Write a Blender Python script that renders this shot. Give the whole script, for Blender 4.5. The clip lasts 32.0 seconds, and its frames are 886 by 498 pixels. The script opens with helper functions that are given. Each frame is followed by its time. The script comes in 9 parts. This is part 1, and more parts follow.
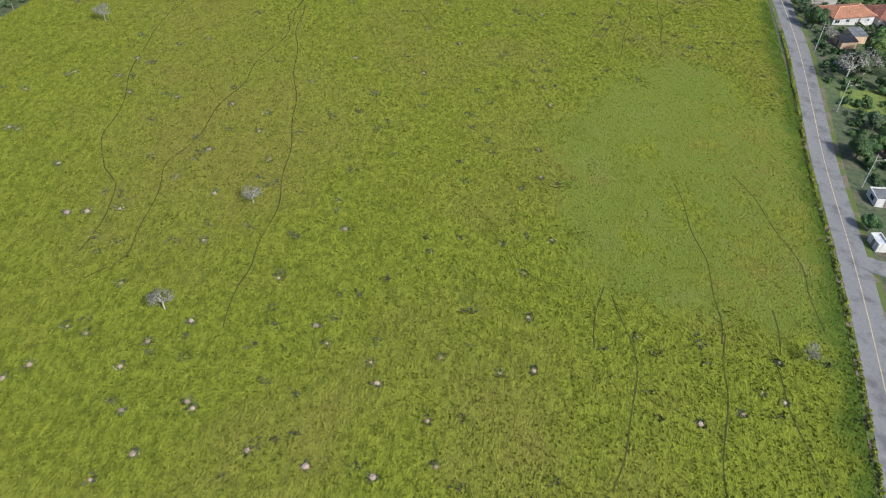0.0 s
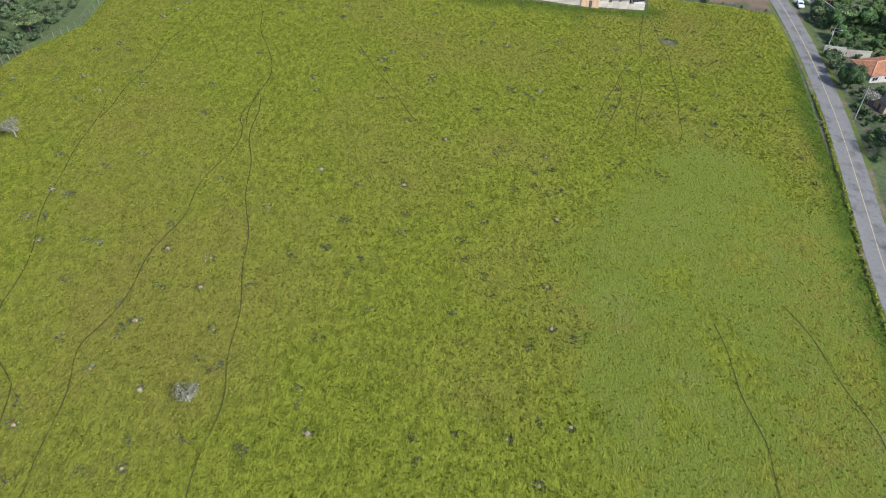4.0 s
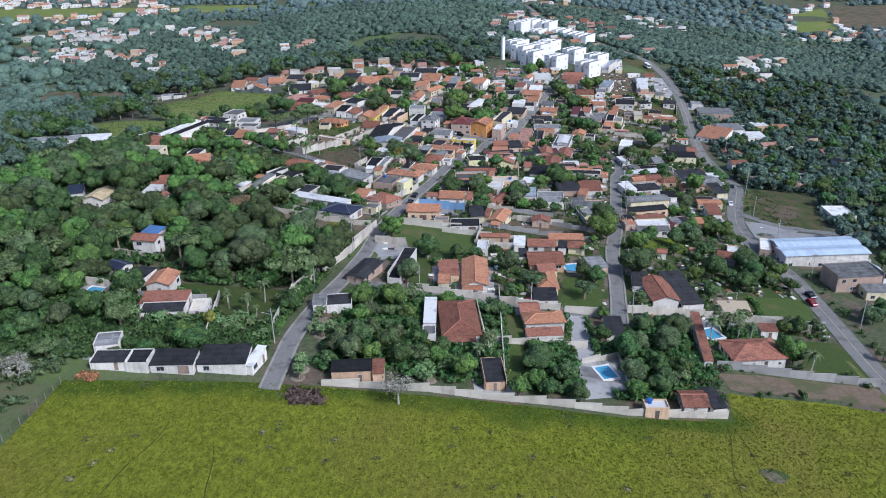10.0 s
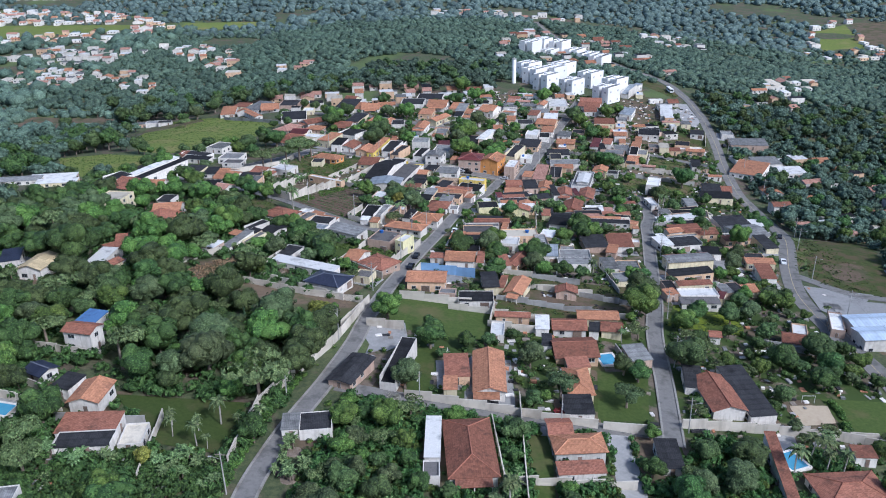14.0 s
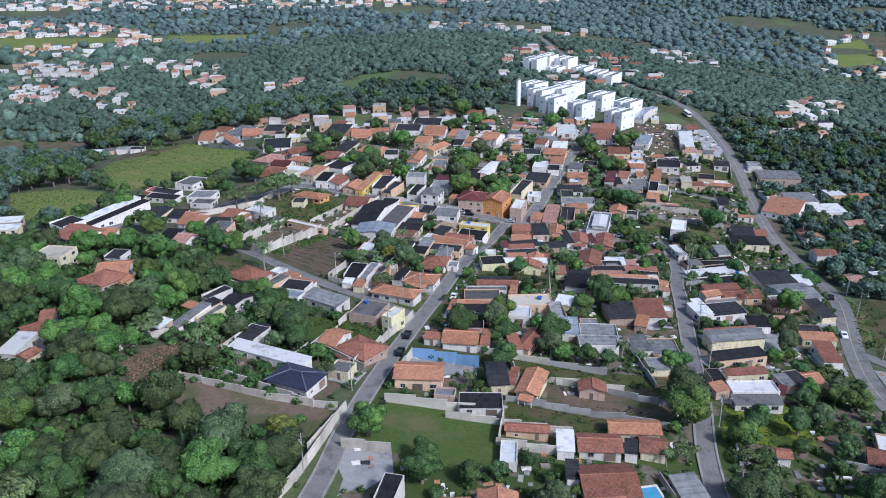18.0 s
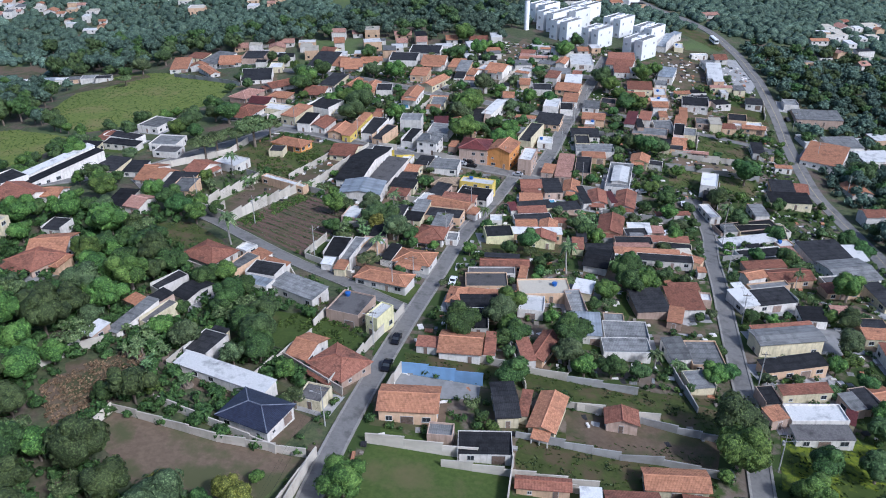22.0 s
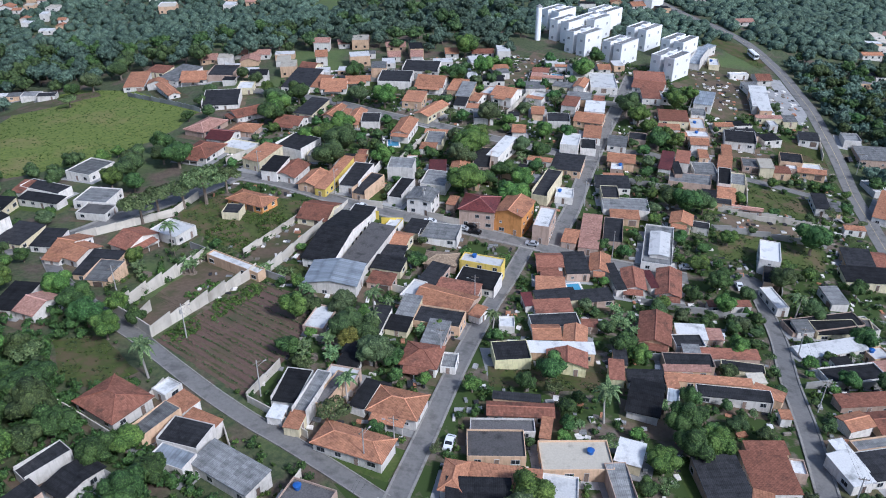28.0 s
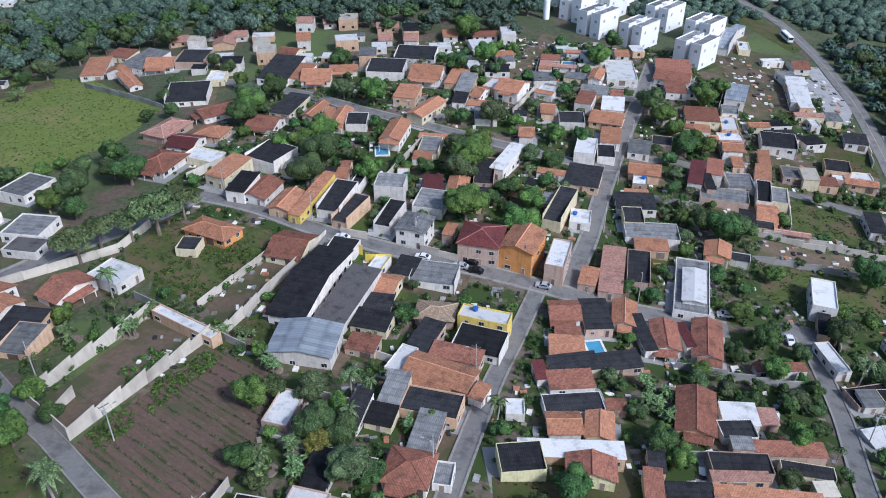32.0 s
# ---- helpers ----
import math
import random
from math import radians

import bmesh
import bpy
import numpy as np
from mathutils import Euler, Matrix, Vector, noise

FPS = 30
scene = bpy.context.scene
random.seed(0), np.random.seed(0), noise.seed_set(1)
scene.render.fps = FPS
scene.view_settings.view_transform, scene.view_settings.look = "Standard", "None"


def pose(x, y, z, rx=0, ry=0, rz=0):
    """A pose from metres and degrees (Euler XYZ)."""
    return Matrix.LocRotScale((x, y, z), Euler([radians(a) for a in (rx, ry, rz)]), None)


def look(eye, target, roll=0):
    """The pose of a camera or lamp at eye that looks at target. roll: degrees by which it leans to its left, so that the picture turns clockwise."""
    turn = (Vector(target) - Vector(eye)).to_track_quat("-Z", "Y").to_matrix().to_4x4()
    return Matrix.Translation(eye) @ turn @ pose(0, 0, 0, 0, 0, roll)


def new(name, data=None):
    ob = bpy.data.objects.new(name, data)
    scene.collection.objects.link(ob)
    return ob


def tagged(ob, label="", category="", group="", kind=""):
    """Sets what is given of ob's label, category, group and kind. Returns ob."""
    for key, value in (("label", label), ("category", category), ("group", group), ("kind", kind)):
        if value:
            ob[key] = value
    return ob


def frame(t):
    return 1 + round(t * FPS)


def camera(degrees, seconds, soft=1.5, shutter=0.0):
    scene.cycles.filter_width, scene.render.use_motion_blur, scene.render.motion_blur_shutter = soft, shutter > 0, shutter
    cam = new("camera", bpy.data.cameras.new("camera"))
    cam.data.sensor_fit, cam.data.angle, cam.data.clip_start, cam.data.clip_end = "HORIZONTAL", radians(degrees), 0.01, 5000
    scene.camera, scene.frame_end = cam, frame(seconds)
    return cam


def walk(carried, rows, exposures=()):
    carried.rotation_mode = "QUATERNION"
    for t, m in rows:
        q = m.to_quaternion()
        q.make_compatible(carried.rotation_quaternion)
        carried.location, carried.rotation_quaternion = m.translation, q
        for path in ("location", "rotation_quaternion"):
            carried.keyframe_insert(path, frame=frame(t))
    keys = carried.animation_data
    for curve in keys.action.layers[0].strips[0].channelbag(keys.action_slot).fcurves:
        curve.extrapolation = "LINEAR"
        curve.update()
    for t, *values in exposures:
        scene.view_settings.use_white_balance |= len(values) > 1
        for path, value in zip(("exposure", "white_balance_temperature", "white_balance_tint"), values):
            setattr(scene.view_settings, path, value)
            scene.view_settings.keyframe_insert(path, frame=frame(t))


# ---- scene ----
cam = camera(59.6, 32.0, soft=1.0)
METRES, EYE, TILT, LEAN, TURN = 356.3, 98.0, -2.1, 4.6, 0.0
ROWS = [
    (0.0, 0.0, 0.0, 0.0, 5.7, -41.4, -6.5),
    (0.5, -0.0001, 0.0045, 0.0003, 5.74, -41.58, -6.39),
    (1.0, -0.0001, 0.0099, 0.0004, 5.69, -41.68, -6.29),
    (1.5, -0.0008, 0.0252, 0.0009, 5.22, -41.88, -6.17),
    (2.0, -0.002, 0.0414, 0.0013, 4.59, -42.01, -5.97),
    (2.5, -0.004, 0.0604, 0.0022, 4.33, -42.03, -5.82),
    (3.0, -0.0058, 0.0794, 0.0031, 4.17, -41.94, -5.67),
    (3.5, -0.0072, 0.0979, 0.004, 3.95, -41.66, -5.45),
    (5.5, -0.0134, 0.1655, 0.0075, 4.13, -40.65, -4.9),
    (6.0, -0.0145, 0.1814, 0.0076, 4.28, -39.78, -4.68),
    (6.5, -0.0151, 0.198, 0.0086, 4.03, -36.46, -4.5),
    (7.0, -0.0162, 0.2139, 0.0086, 4.17, -32.06, -4.4),
    (7.5, -0.0177, 0.2304, 0.0093, 4.25, -29.42, -4.34),
    (8.0, -0.019, 0.2464, 0.0099, 4.32, -27.5, -4.27),
    (8.5, -0.0206, 0.2631, 0.0107, 4.63, -25.47, -4.19),
    (9.0, -0.0221, 0.2791, 0.0111, 4.5, -22.38, -4.1),
    (9.5, -0.0234, 0.2948, 0.012, 4.45, -21.98, -4.07),
    (10.0, -0.0245, 0.3103, 0.0126, 4.52, -21.89, -4.04),
    (10.5, -0.0256, 0.3258, 0.0134, 4.5, -21.75, -4.02),
    (11.0, -0.0267, 0.3414, 0.0134, 4.61, -21.61, -4.0),
    (11.5, -0.0278, 0.3576, 0.0139, 4.65, -21.48, -3.97),
    (12.0, -0.0293, 0.3736, 0.0149, 4.72, -21.39, -3.97),
    (12.5, -0.0308, 0.391, 0.0147, 4.84, -21.27, -3.97),
    (13.0, -0.0327, 0.4077, 0.0153, 4.89, -21.2, -3.97),
    (13.5, -0.0342, 0.4256, 0.0165, 4.92, -21.14, -3.98),
    (14.0, -0.0358, 0.4434, 0.0165, 4.96, -21.07, -3.98),
    (14.5, -0.0372, 0.4611, 0.0175, 4.93, -21.01, -3.99),
    (16.5, -0.0433, 0.5291, 0.0202, 4.93, -20.75, -4.02),
    (17.0, -0.0445, 0.5456, 0.0207, 4.85, -20.68, -4.04),
    (17.5, -0.0456, 0.5617, 0.0212, 4.88, -20.59, -4.08),
    (18.0, -0.0462, 0.5764, 0.0218, 4.93, -20.49, -4.12),
    (18.5, -0.0474, 0.5908, 0.0226, 4.93, -20.37, -4.15),
    (19.0, -0.0485, 0.6047, 0.0233, 4.97, -20.3, -4.21),
    (19.5, -0.0498, 0.6192, 0.0238, 4.76, -21.65, -4.26),
    (20.0, -0.051, 0.6336, 0.024, 4.97, -23.38, -4.32),
    (20.5, -0.0521, 0.6488, 0.0248, 5.11, -23.41, -4.33),
    (21.0, -0.0528, 0.6637, 0.0251, 5.06, -24.14, -4.36),
    (21.5, -0.0537, 0.6784, 0.0256, 5.03, -26.7, -4.39),
    (22.0, -0.0549, 0.6942, 0.0259, 5.08, -26.89, -4.46),
    (22.5, -0.0556, 0.7109, 0.0265, 4.98, -26.97, -4.5),
    (23.0, -0.0566, 0.7276, 0.0268, 4.94, -27.0, -4.53),
    (23.5, -0.0585, 0.744, 0.028, 5.01, -27.11, -4.65),
    (24.0, -0.0602, 0.7601, 0.0285, 5.08, -27.16, -4.67),
    (24.5, -0.0606, 0.7759, 0.0287, 5.2, -27.16, -4.7),
    (25.0, -0.061, 0.7907, 0.0289, 5.27, -27.17, -4.7),
    (25.5, -0.0619, 0.8048, 0.0297, 5.22, -27.17, -4.75),
    (26.0, -0.0627, 0.8186, 0.0309, 5.19, -27.22, -4.81),
    (26.5, -0.0642, 0.8328, 0.0307, 5.2, -27.24, -4.87),
    (28.5, -0.0699, 0.8914, 0.0334, 5.21, -29.66, -4.88),
    (29.0, -0.0703, 0.9066, 0.0335, 4.97, -31.14, -4.78),
    (29.5, -0.071, 0.9225, 0.0341, 4.96, -31.2, -4.81),
    (30.0, -0.0721, 0.9378, 0.0349, 4.93, -31.27, -4.85),
    (30.5, -0.0732, 0.9533, 0.0353, 5.0, -31.32, -4.87),
    (31.0, -0.0752, 0.9677, 0.0357, 5.05, -31.35, -4.95),
    (31.5, -0.0764, 0.9822, 0.0365, 5.13, -31.37, -4.96),
    (32.0, -0.0771, 0.9958, 0.0375, 5.26, -31.41, -4.98),
]
walk(cam, [(t, pose(0, 0, EYE, TILT, LEAN, TURN) @ pose(METRES * x, METRES * y, METRES * z, 90 + pitch, roll, yaw)) for t, x, y, z, yaw, pitch, roll in ROWS],
     exposures=[(0.0, 0.50, 5650, 9), (5.5, 0.52, 5600, 9), (7.0, 0.46, 5550, 10), (8.0, 0.34, 5450, 11), (9.0, 0.17, 5300, 12), (10.0, 0.11, 5230, 13), (13.0, 0.12, 5190, 13), (20.0, 0.07, 5150, 14), (26.0, 0.07, 5170, 13), (32.0, 0.06, 5200, 13)])

# ---- light: a hazy, softly overcast day, the sun high on the right behind the camera ----
world = bpy.data.worlds.new("sky")
scene.world = world
world.use_nodes = True
_nt = world.node_tree
_sky = _nt.nodes.new("ShaderNodeTexSky")
_sky.sky_type, _sky.sun_disc = "NISHITA", False
SUN_ELEV, SUN_AZ = 42.0, 128.0          # degrees; azimuth clockwise from +y
_sky.sun_elevation, _sky.sun_rotation = radians(SUN_ELEV), radians(SUN_AZ)
_sky.air_density, _sky.dust_density, _sky.ozone_density = 1.0, 3.0, 1.0
_nt.links.new(_sky.outputs[0], _nt.nodes["Background"].inputs[0])
_nt.nodes["Background"].inputs[1].default_value = 0.127
_sl = bpy.data.lights.new("sun", "SUN")
_sl.energy, _sl.angle, _sl.color = 3.1, radians(7), (1.0, 0.94, 0.85)
_sun = new("sun", _sl)
_sd = Vector((math.sin(radians(SUN_AZ)) * math.cos(radians(SUN_ELEV)), math.cos(radians(SUN_AZ)) * math.cos(radians(SUN_ELEV)), math.sin(radians(SUN_ELEV))))
_sun.matrix_world = look(tuple(_sd * 300), (0, 0, 0))

rng = np.random.default_rng(7)
R = random.Random(11)

# ---- the lie of the land ----
KY = np.array([-200, 60, 160, 240, 340, 430, 500, 580, 660, 760, 950, 1400.0])
KZ = np.array([7.1, 5.1, 3.0, 1.4, -1.8, -7.8, -16.5, -15.0, -9.1, -7.2, -5.5, 0.0])
KS = np.array([-5.9, -9.4, -13.0, -12.4, -10.4, -8.8, -11.4, -9.4, -4.0, -2.1, -8.1, -6.9])


def land(x, y):
    """Height of the ground at x, y (arrays)."""
    x, y = np.asarray(x, float), np.asarray(y, float)
    yc = np.clip(y, KY[0], KY[-1])
    i = np.clip(np.searchsorted(KY, yc) - 1, 0, len(KY) - 2)
    f = (yc - KY[i]) / (KY[i + 1] - KY[i])
    f = f * f * (3 - 2 * f)
    u = 150 * np.tanh(x / 150) / 100
    q = np.minimum((x / 100) ** 2, 9.0) * np.clip((y - 380) / 250, 0, 1) * np.clip((1500 - y) / 500, 0, 1)
    z = KZ[i] * (1 - f) + KZ[i + 1] * f + u * (KS[i] * (1 - f) + KS[i + 1] * f) - 3.06 * q
    far = np.clip((y - 1150) / 1500, 0, 1)
    z = z + far * far * (60 + 35 * np.sin(x / 310.0) + 20 * np.sin(x / 140.0 + y / 260.0))
    return z


def gz(x, y):
    return float(land(x, y))


# ---- materials ----
def ramp(nt, fac, stops):
    r = nt.nodes.new("ShaderNodeValToRGB")
    e = r.color_ramp.elements
    while len(e) < len(stops):
        e.new(0.5)
    for k, (p, c) in zip(e, stops):
        k.position, k.color = p, (*c, 1)
    nt.links.new(fac, r.inputs[0])
    return r.outputs[0]


def mixc(nt, fac, a, b, mode="MIX"):
    m = nt.nodes.new("ShaderNodeMix")
    m.data_type, m.blend_type = "RGBA", mode
    for sock, v in ((m.inputs[0], fac), (m.inputs[6], a), (m.inputs[7], b)):
        if isinstance(v, (int, float)):
            sock.default_value = v
        elif isinstance(v, tuple):
            sock.default_value = (*v, 1)
        else:
            nt.links.new(v, sock)
    return m.outputs[2]


def noise_of(nt, co, scale, detail=4.0, rough=0.6):
    n = nt.nodes.new("ShaderNodeTexNoise")
    n.inputs["Scale"].default_value, n.inputs["Detail"].default_value, n.inputs["Roughness"].default_value = scale, detail, rough
    nt.links.new(co, n.inputs["Vector"])
    return n.outputs["Fac"]


def level(nt, fac, lo, hi):
    m = nt.nodes.new("ShaderNodeMapRange")
    m.inputs[1].default_value, m.inputs[2].default_value = lo, hi
    nt.links.new(fac, m.inputs[0])
    return m.outputs[0]


def material(name, base, worn, stain, grain=3.0, patch=0.35, rough=0.85, bump=0.25, step=0.03, rib=None, rows=None, vary=0.25,
             place="object", stain_at=(0.52, 0.72), metal=0.0, rib_tone=0.35, streak=False):
    """base and worn mix by fine grain, stain by large patches. rib: (axis, period) of corrugation; rows: (axis, period) of sheet or tile courses."""
    m = bpy.data.materials.new(name)
    m.use_nodes = True
    nt = m.node_tree
    b = nt.nodes["Principled BSDF"]
    if place == "object":
        co = nt.nodes.new("ShaderNodeTexCoord").outputs["Object"]
    else:
        co = nt.nodes.new("ShaderNodeNewGeometry").outputs["Position"]
    info = nt.nodes.new("ShaderNodeObjectInfo")
    shift = nt.nodes.new("ShaderNodeVectorMath")
    shift.operation = "ADD"
    nt.links.new(co, shift.inputs[0])
    if place == "object":
        scl = nt.nodes.new("ShaderNodeMath")
        scl.operation = "MULTIPLY"
        scl.inputs[1].default_value = 91.0
        nt.links.new(info.outputs["Random"], scl.inputs[0])
        nt.links.new(scl.outputs[0], shift.inputs[1])
    v = shift.outputs[0]
    fine = noise_of(nt, v, grain, 5.0, 0.65)
    col = mixc(nt, level(nt, fine, 0.35, 0.65), base, worn)
    big = noise_of(nt, v, patch, 5.0, 0.62)
    col = mixc(nt, level(nt, big, *stain_at), col, stain)
    if streak:
        sq = nt.nodes.new("ShaderNodeMapping")
        sq.inputs["Scale"].default_value = (1.0, 1.0, 0.12)
        nt.links.new(v, sq.inputs["Vector"])
        runs = noise_of(nt, sq.outputs[0], 1.7, 4.0, 0.6)
        col = mixc(nt, level(nt, runs, 0.5, 0.8), col, stain)
    height = fine
    for wave, strength in ((rib, rib_tone), (rows, 0.10 if rows and rows[1] < 1 else 0.2)):
        if wave:
            w = nt.nodes.new("ShaderNodeTexWave")
            w.wave_type, w.bands_direction = "BANDS", wave[0]
            w.inputs["Scale"].default_value = 0.314 / wave[1]
            w.inputs["Distortion"].default_value = 0.15
            nt.links.new(co, w.inputs["Vector"])
            lines = level(nt, w.outputs["Fac"], 0.0, 0.35)
            dark = mixc(nt, 1.0, col, (1 - strength,) * 3, "MULTIPLY")
            col = mixc(nt, lines, dark, col)
            add = nt.nodes.new("ShaderNodeMath")
            add.operation = "ADD"
            nt.links.new(height, add.inputs[0])
            nt.links.new(w.outputs["Fac"], add.inputs[1])
            height = add.outputs[0]
    if rib:
        # every sheet or tile weathers differently
        snap = nt.nodes.new("ShaderNodeVectorMath")
        snap.operation = "SNAP"
        nt.links.new(v, snap.inputs[0])
        tiles = rows and rows[1] < 1.0
        snap.inputs[1].default_value = (0.5, 0.42, 400.0) if tiles else (1.1, rows[1] if rows else 2.0, 400.0)
        wn = nt.nodes.new("ShaderNodeTexWhiteNoise")
        nt.links.new(snap.outputs[0], wn.inputs["Vector"])
        amp = nt.nodes.new("ShaderNodeMapRange")
        amp.inputs[3].default_value, amp.inputs[4].default_value = (0.82, 1.18) if tiles else (0.92, 1.08) if rib_tone < 0.14 else (0.84, 1.2)
        nt.links.new(wn.outputs["Value"], amp.inputs[0])
        tone = nt.nodes.new("ShaderNodeHueSaturation")
        nt.links.new(col, tone.inputs["Color"])
        nt.links.new(amp.outputs[0], tone.inputs["Value"])
        col = tone.outputs[0]
    if vary:
        hsv = nt.nodes.new("ShaderNodeHueSaturation")
        nt.links.new(col, hsv.inputs["Color"])
        val = nt.nodes.new("ShaderNodeMapRange")
        val.inputs[3].default_value, val.inputs[4].default_value = 1 - vary, 1 + vary
        nt.links.new(info.outputs["Random"], val.inputs[0])
        nt.links.new(val.outputs[0], hsv.inputs["Value"])
        col = hsv.outputs[0]
    nt.links.new(col, b.inputs["Base Color"])
    b.inputs["Roughness"].default_value, b.inputs["Metallic"].default_value = rough, metal
    b.inputs["Specular IOR Level"].default_value = 0.3 if rough < 0.8 else 0.12
    if bump:
        bp = nt.nodes.new("ShaderNodeBump")
        bp.inputs["Strength"].default_value, bp.inputs["Distance"].default_value = bump, step
        nt.links.new(height, bp.inputs["Height"])
        nt.links.new(bp.outputs[0], b.inputs["Normal"])
    return m


def leaf_material(name, a, b_, c, blotch=0.35, leafage=3.2, depth=0.35):
    """Foliage: tone by clump, by sprig (leafage per metre) and by plant."""
    m = bpy.data.materials.new(name)
    m.use_nodes = True
    nt = m.node_tree
    b = nt.nodes["Principled BSDF"]
    g = nt.nodes.new("ShaderNodeNewGeometry")
    info = nt.nodes.new("ShaderNodeObjectInfo")
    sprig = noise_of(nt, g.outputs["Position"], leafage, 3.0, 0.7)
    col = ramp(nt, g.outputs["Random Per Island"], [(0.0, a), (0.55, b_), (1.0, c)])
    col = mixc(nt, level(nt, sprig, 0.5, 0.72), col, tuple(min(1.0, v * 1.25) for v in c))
    hsv = nt.nodes.new("ShaderNodeHueSaturation")
    nt.links.new(col, hsv.inputs["Color"])
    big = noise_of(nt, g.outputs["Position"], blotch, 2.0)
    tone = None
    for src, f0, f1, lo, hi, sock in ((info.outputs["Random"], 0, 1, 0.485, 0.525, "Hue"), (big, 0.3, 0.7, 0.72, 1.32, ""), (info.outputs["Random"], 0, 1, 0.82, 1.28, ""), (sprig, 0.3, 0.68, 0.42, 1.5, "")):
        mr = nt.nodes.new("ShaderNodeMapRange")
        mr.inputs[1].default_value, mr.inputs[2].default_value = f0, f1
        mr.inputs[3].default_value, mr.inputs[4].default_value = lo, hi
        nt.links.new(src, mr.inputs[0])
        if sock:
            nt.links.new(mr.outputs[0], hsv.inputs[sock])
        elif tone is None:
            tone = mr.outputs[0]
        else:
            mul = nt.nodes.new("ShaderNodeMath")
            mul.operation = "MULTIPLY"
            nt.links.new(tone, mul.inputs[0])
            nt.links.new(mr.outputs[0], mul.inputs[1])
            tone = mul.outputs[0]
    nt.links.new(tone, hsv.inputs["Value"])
    nt.links.new(hsv.outputs[0], b.inputs["Base Color"])
    b.inputs["Roughness"].default_value = 0.6
    b.inputs["Specular IOR Level"].default_value = 0.2
    bp = nt.nodes.new("ShaderNodeBump")
    bp.inputs["Strength"].default_value, bp.inputs["Distance"].default_value = 0.9, depth
    nt.links.new(sprig, bp.inputs["Height"])
    nt.links.new(bp.outputs[0], b.inputs["Normal"])
    return m


ROOF = {
    "r": material("weathered red clay tile", (0.325, 0.145, 0.095), (0.24, 0.105, 0.07), (0.125, 0.068, 0.05), rib=("X", 0.25), rows=("Y", 0.42)),
    "o": material("orange clay tile", (0.46, 0.225, 0.13), (0.38, 0.18, 0.10), (0.25, 0.125, 0.08), rib=("X", 0.25), rows=("Y", 0.42), vary=0.18),
    "M": material("maroon glazed tile", (0.15, 0.045, 0.035), (0.11, 0.03, 0.03), (0.07, 0.02, 0.02), rib=("X", 0.25), rows=("Y", 0.42), rough=0.5),
    "b": material("blackened fibre cement sheet", (0.024, 0.024, 0.026), (0.04, 0.04, 0.042), (0.014, 0.014, 0.015), rib=("X", 0.36), rows=("Y", 1.8), rib_tone=0.22, vary=0.45),
    "y": material("grey fibre cement sheet", (0.24, 0.24, 0.23), (0.17, 0.17, 0.165), (0.10, 0.10, 0.10), rib=("X", 0.36), rows=("Y", 1.8), rib_tone=0.22, vary=0.35),
    "w": material("whitewashed slab", (0.68, 0.67, 0.64), (0.58, 0.57, 0.54), (0.28, 0.28, 0.27), vary=0.15),
    "d": material("dark mouldy slab", (0.10, 0.095, 0.09), (0.15, 0.14, 0.135), (0.05, 0.048, 0.048)),
    "p": material("pink clay tile", (0.47, 0.27, 0.21), (0.40, 0.22, 0.16), (0.30, 0.16, 0.12), rib=("X", 0.25), rows=("Y", 0.42), vary=0.15),
    "t": material("pale brown mottled tile", (0.36, 0.27, 0.18), (0.22, 0.16, 0.11), (0.14, 0.10, 0.075), rib=("X", 0.25), rows=("Y", 0.42)),
    "n": material("navy blue tile", (0.028, 0.032, 0.055), (0.04, 0.045, 0.07), (0.02, 0.022, 0.04), rib=("X", 0.25), rows=("Y", 0.42), rough=0.45, vary=0.1),
    "B": material("bright blue tarpaulin", (0.10, 0.19, 0.36), (0.08, 0.16, 0.32), (0.06, 0.10, 0.2), vary=0.1),
    "L": material("light blue metal sheet", (0.50, 0.58, 0.68), (0.46, 0.54, 0.64), (0.38, 0.45, 0.55), rib=("X", 1.0), rows=("Y", 6.0), rough=0.4, vary=0.06, rib_tone=0.12),
    "m": material("grey blue metal sheet", (0.34, 0.37, 0.395), (0.30, 0.33, 0.355), (0.21, 0.23, 0.25), rib=("X", 0.8), rows=("Y", 4.0), rough=0.45, vary=0.2, rib_tone=0.15),
    "c": material("straw coloured thatch", (0.52, 0.42, 0.25), (0.45, 0.36, 0.21), (0.36, 0.28, 0.16), grain=8.0, rib=("X", 0.15)),
    "C": material("cream slab", (0.55, 0.50, 0.40), (0.48, 0.43, 0.34), (0.3, 0.27, 0.22)),
}
ROOF_WORD = {"r": "weathered red tile", "o": "orange tile", "M": "maroon tile", "b": "blackened corrugated", "y": "grey corrugated", "w": "pale", "d": "dark mouldy slab",
             "p": "pink tile", "t": "mottled brown tile", "n": "navy tile", "B": "blue tarpaulin", "L": "light blue metal", "m": "grey blue metal", "c": "straw thatch", "C": "cream slab"}


def wall_paint(name, c, dirt=0.58):
    return material(name, c, tuple(v * 0.9 for v in c), tuple(v * dirt for v in (c[0], c[1] * 0.97, c[2] * 0.92)), grain=1.6, patch=0.45, bump=0.1, vary=0.16, stain_at=(0.48, 0.85), streak=True)


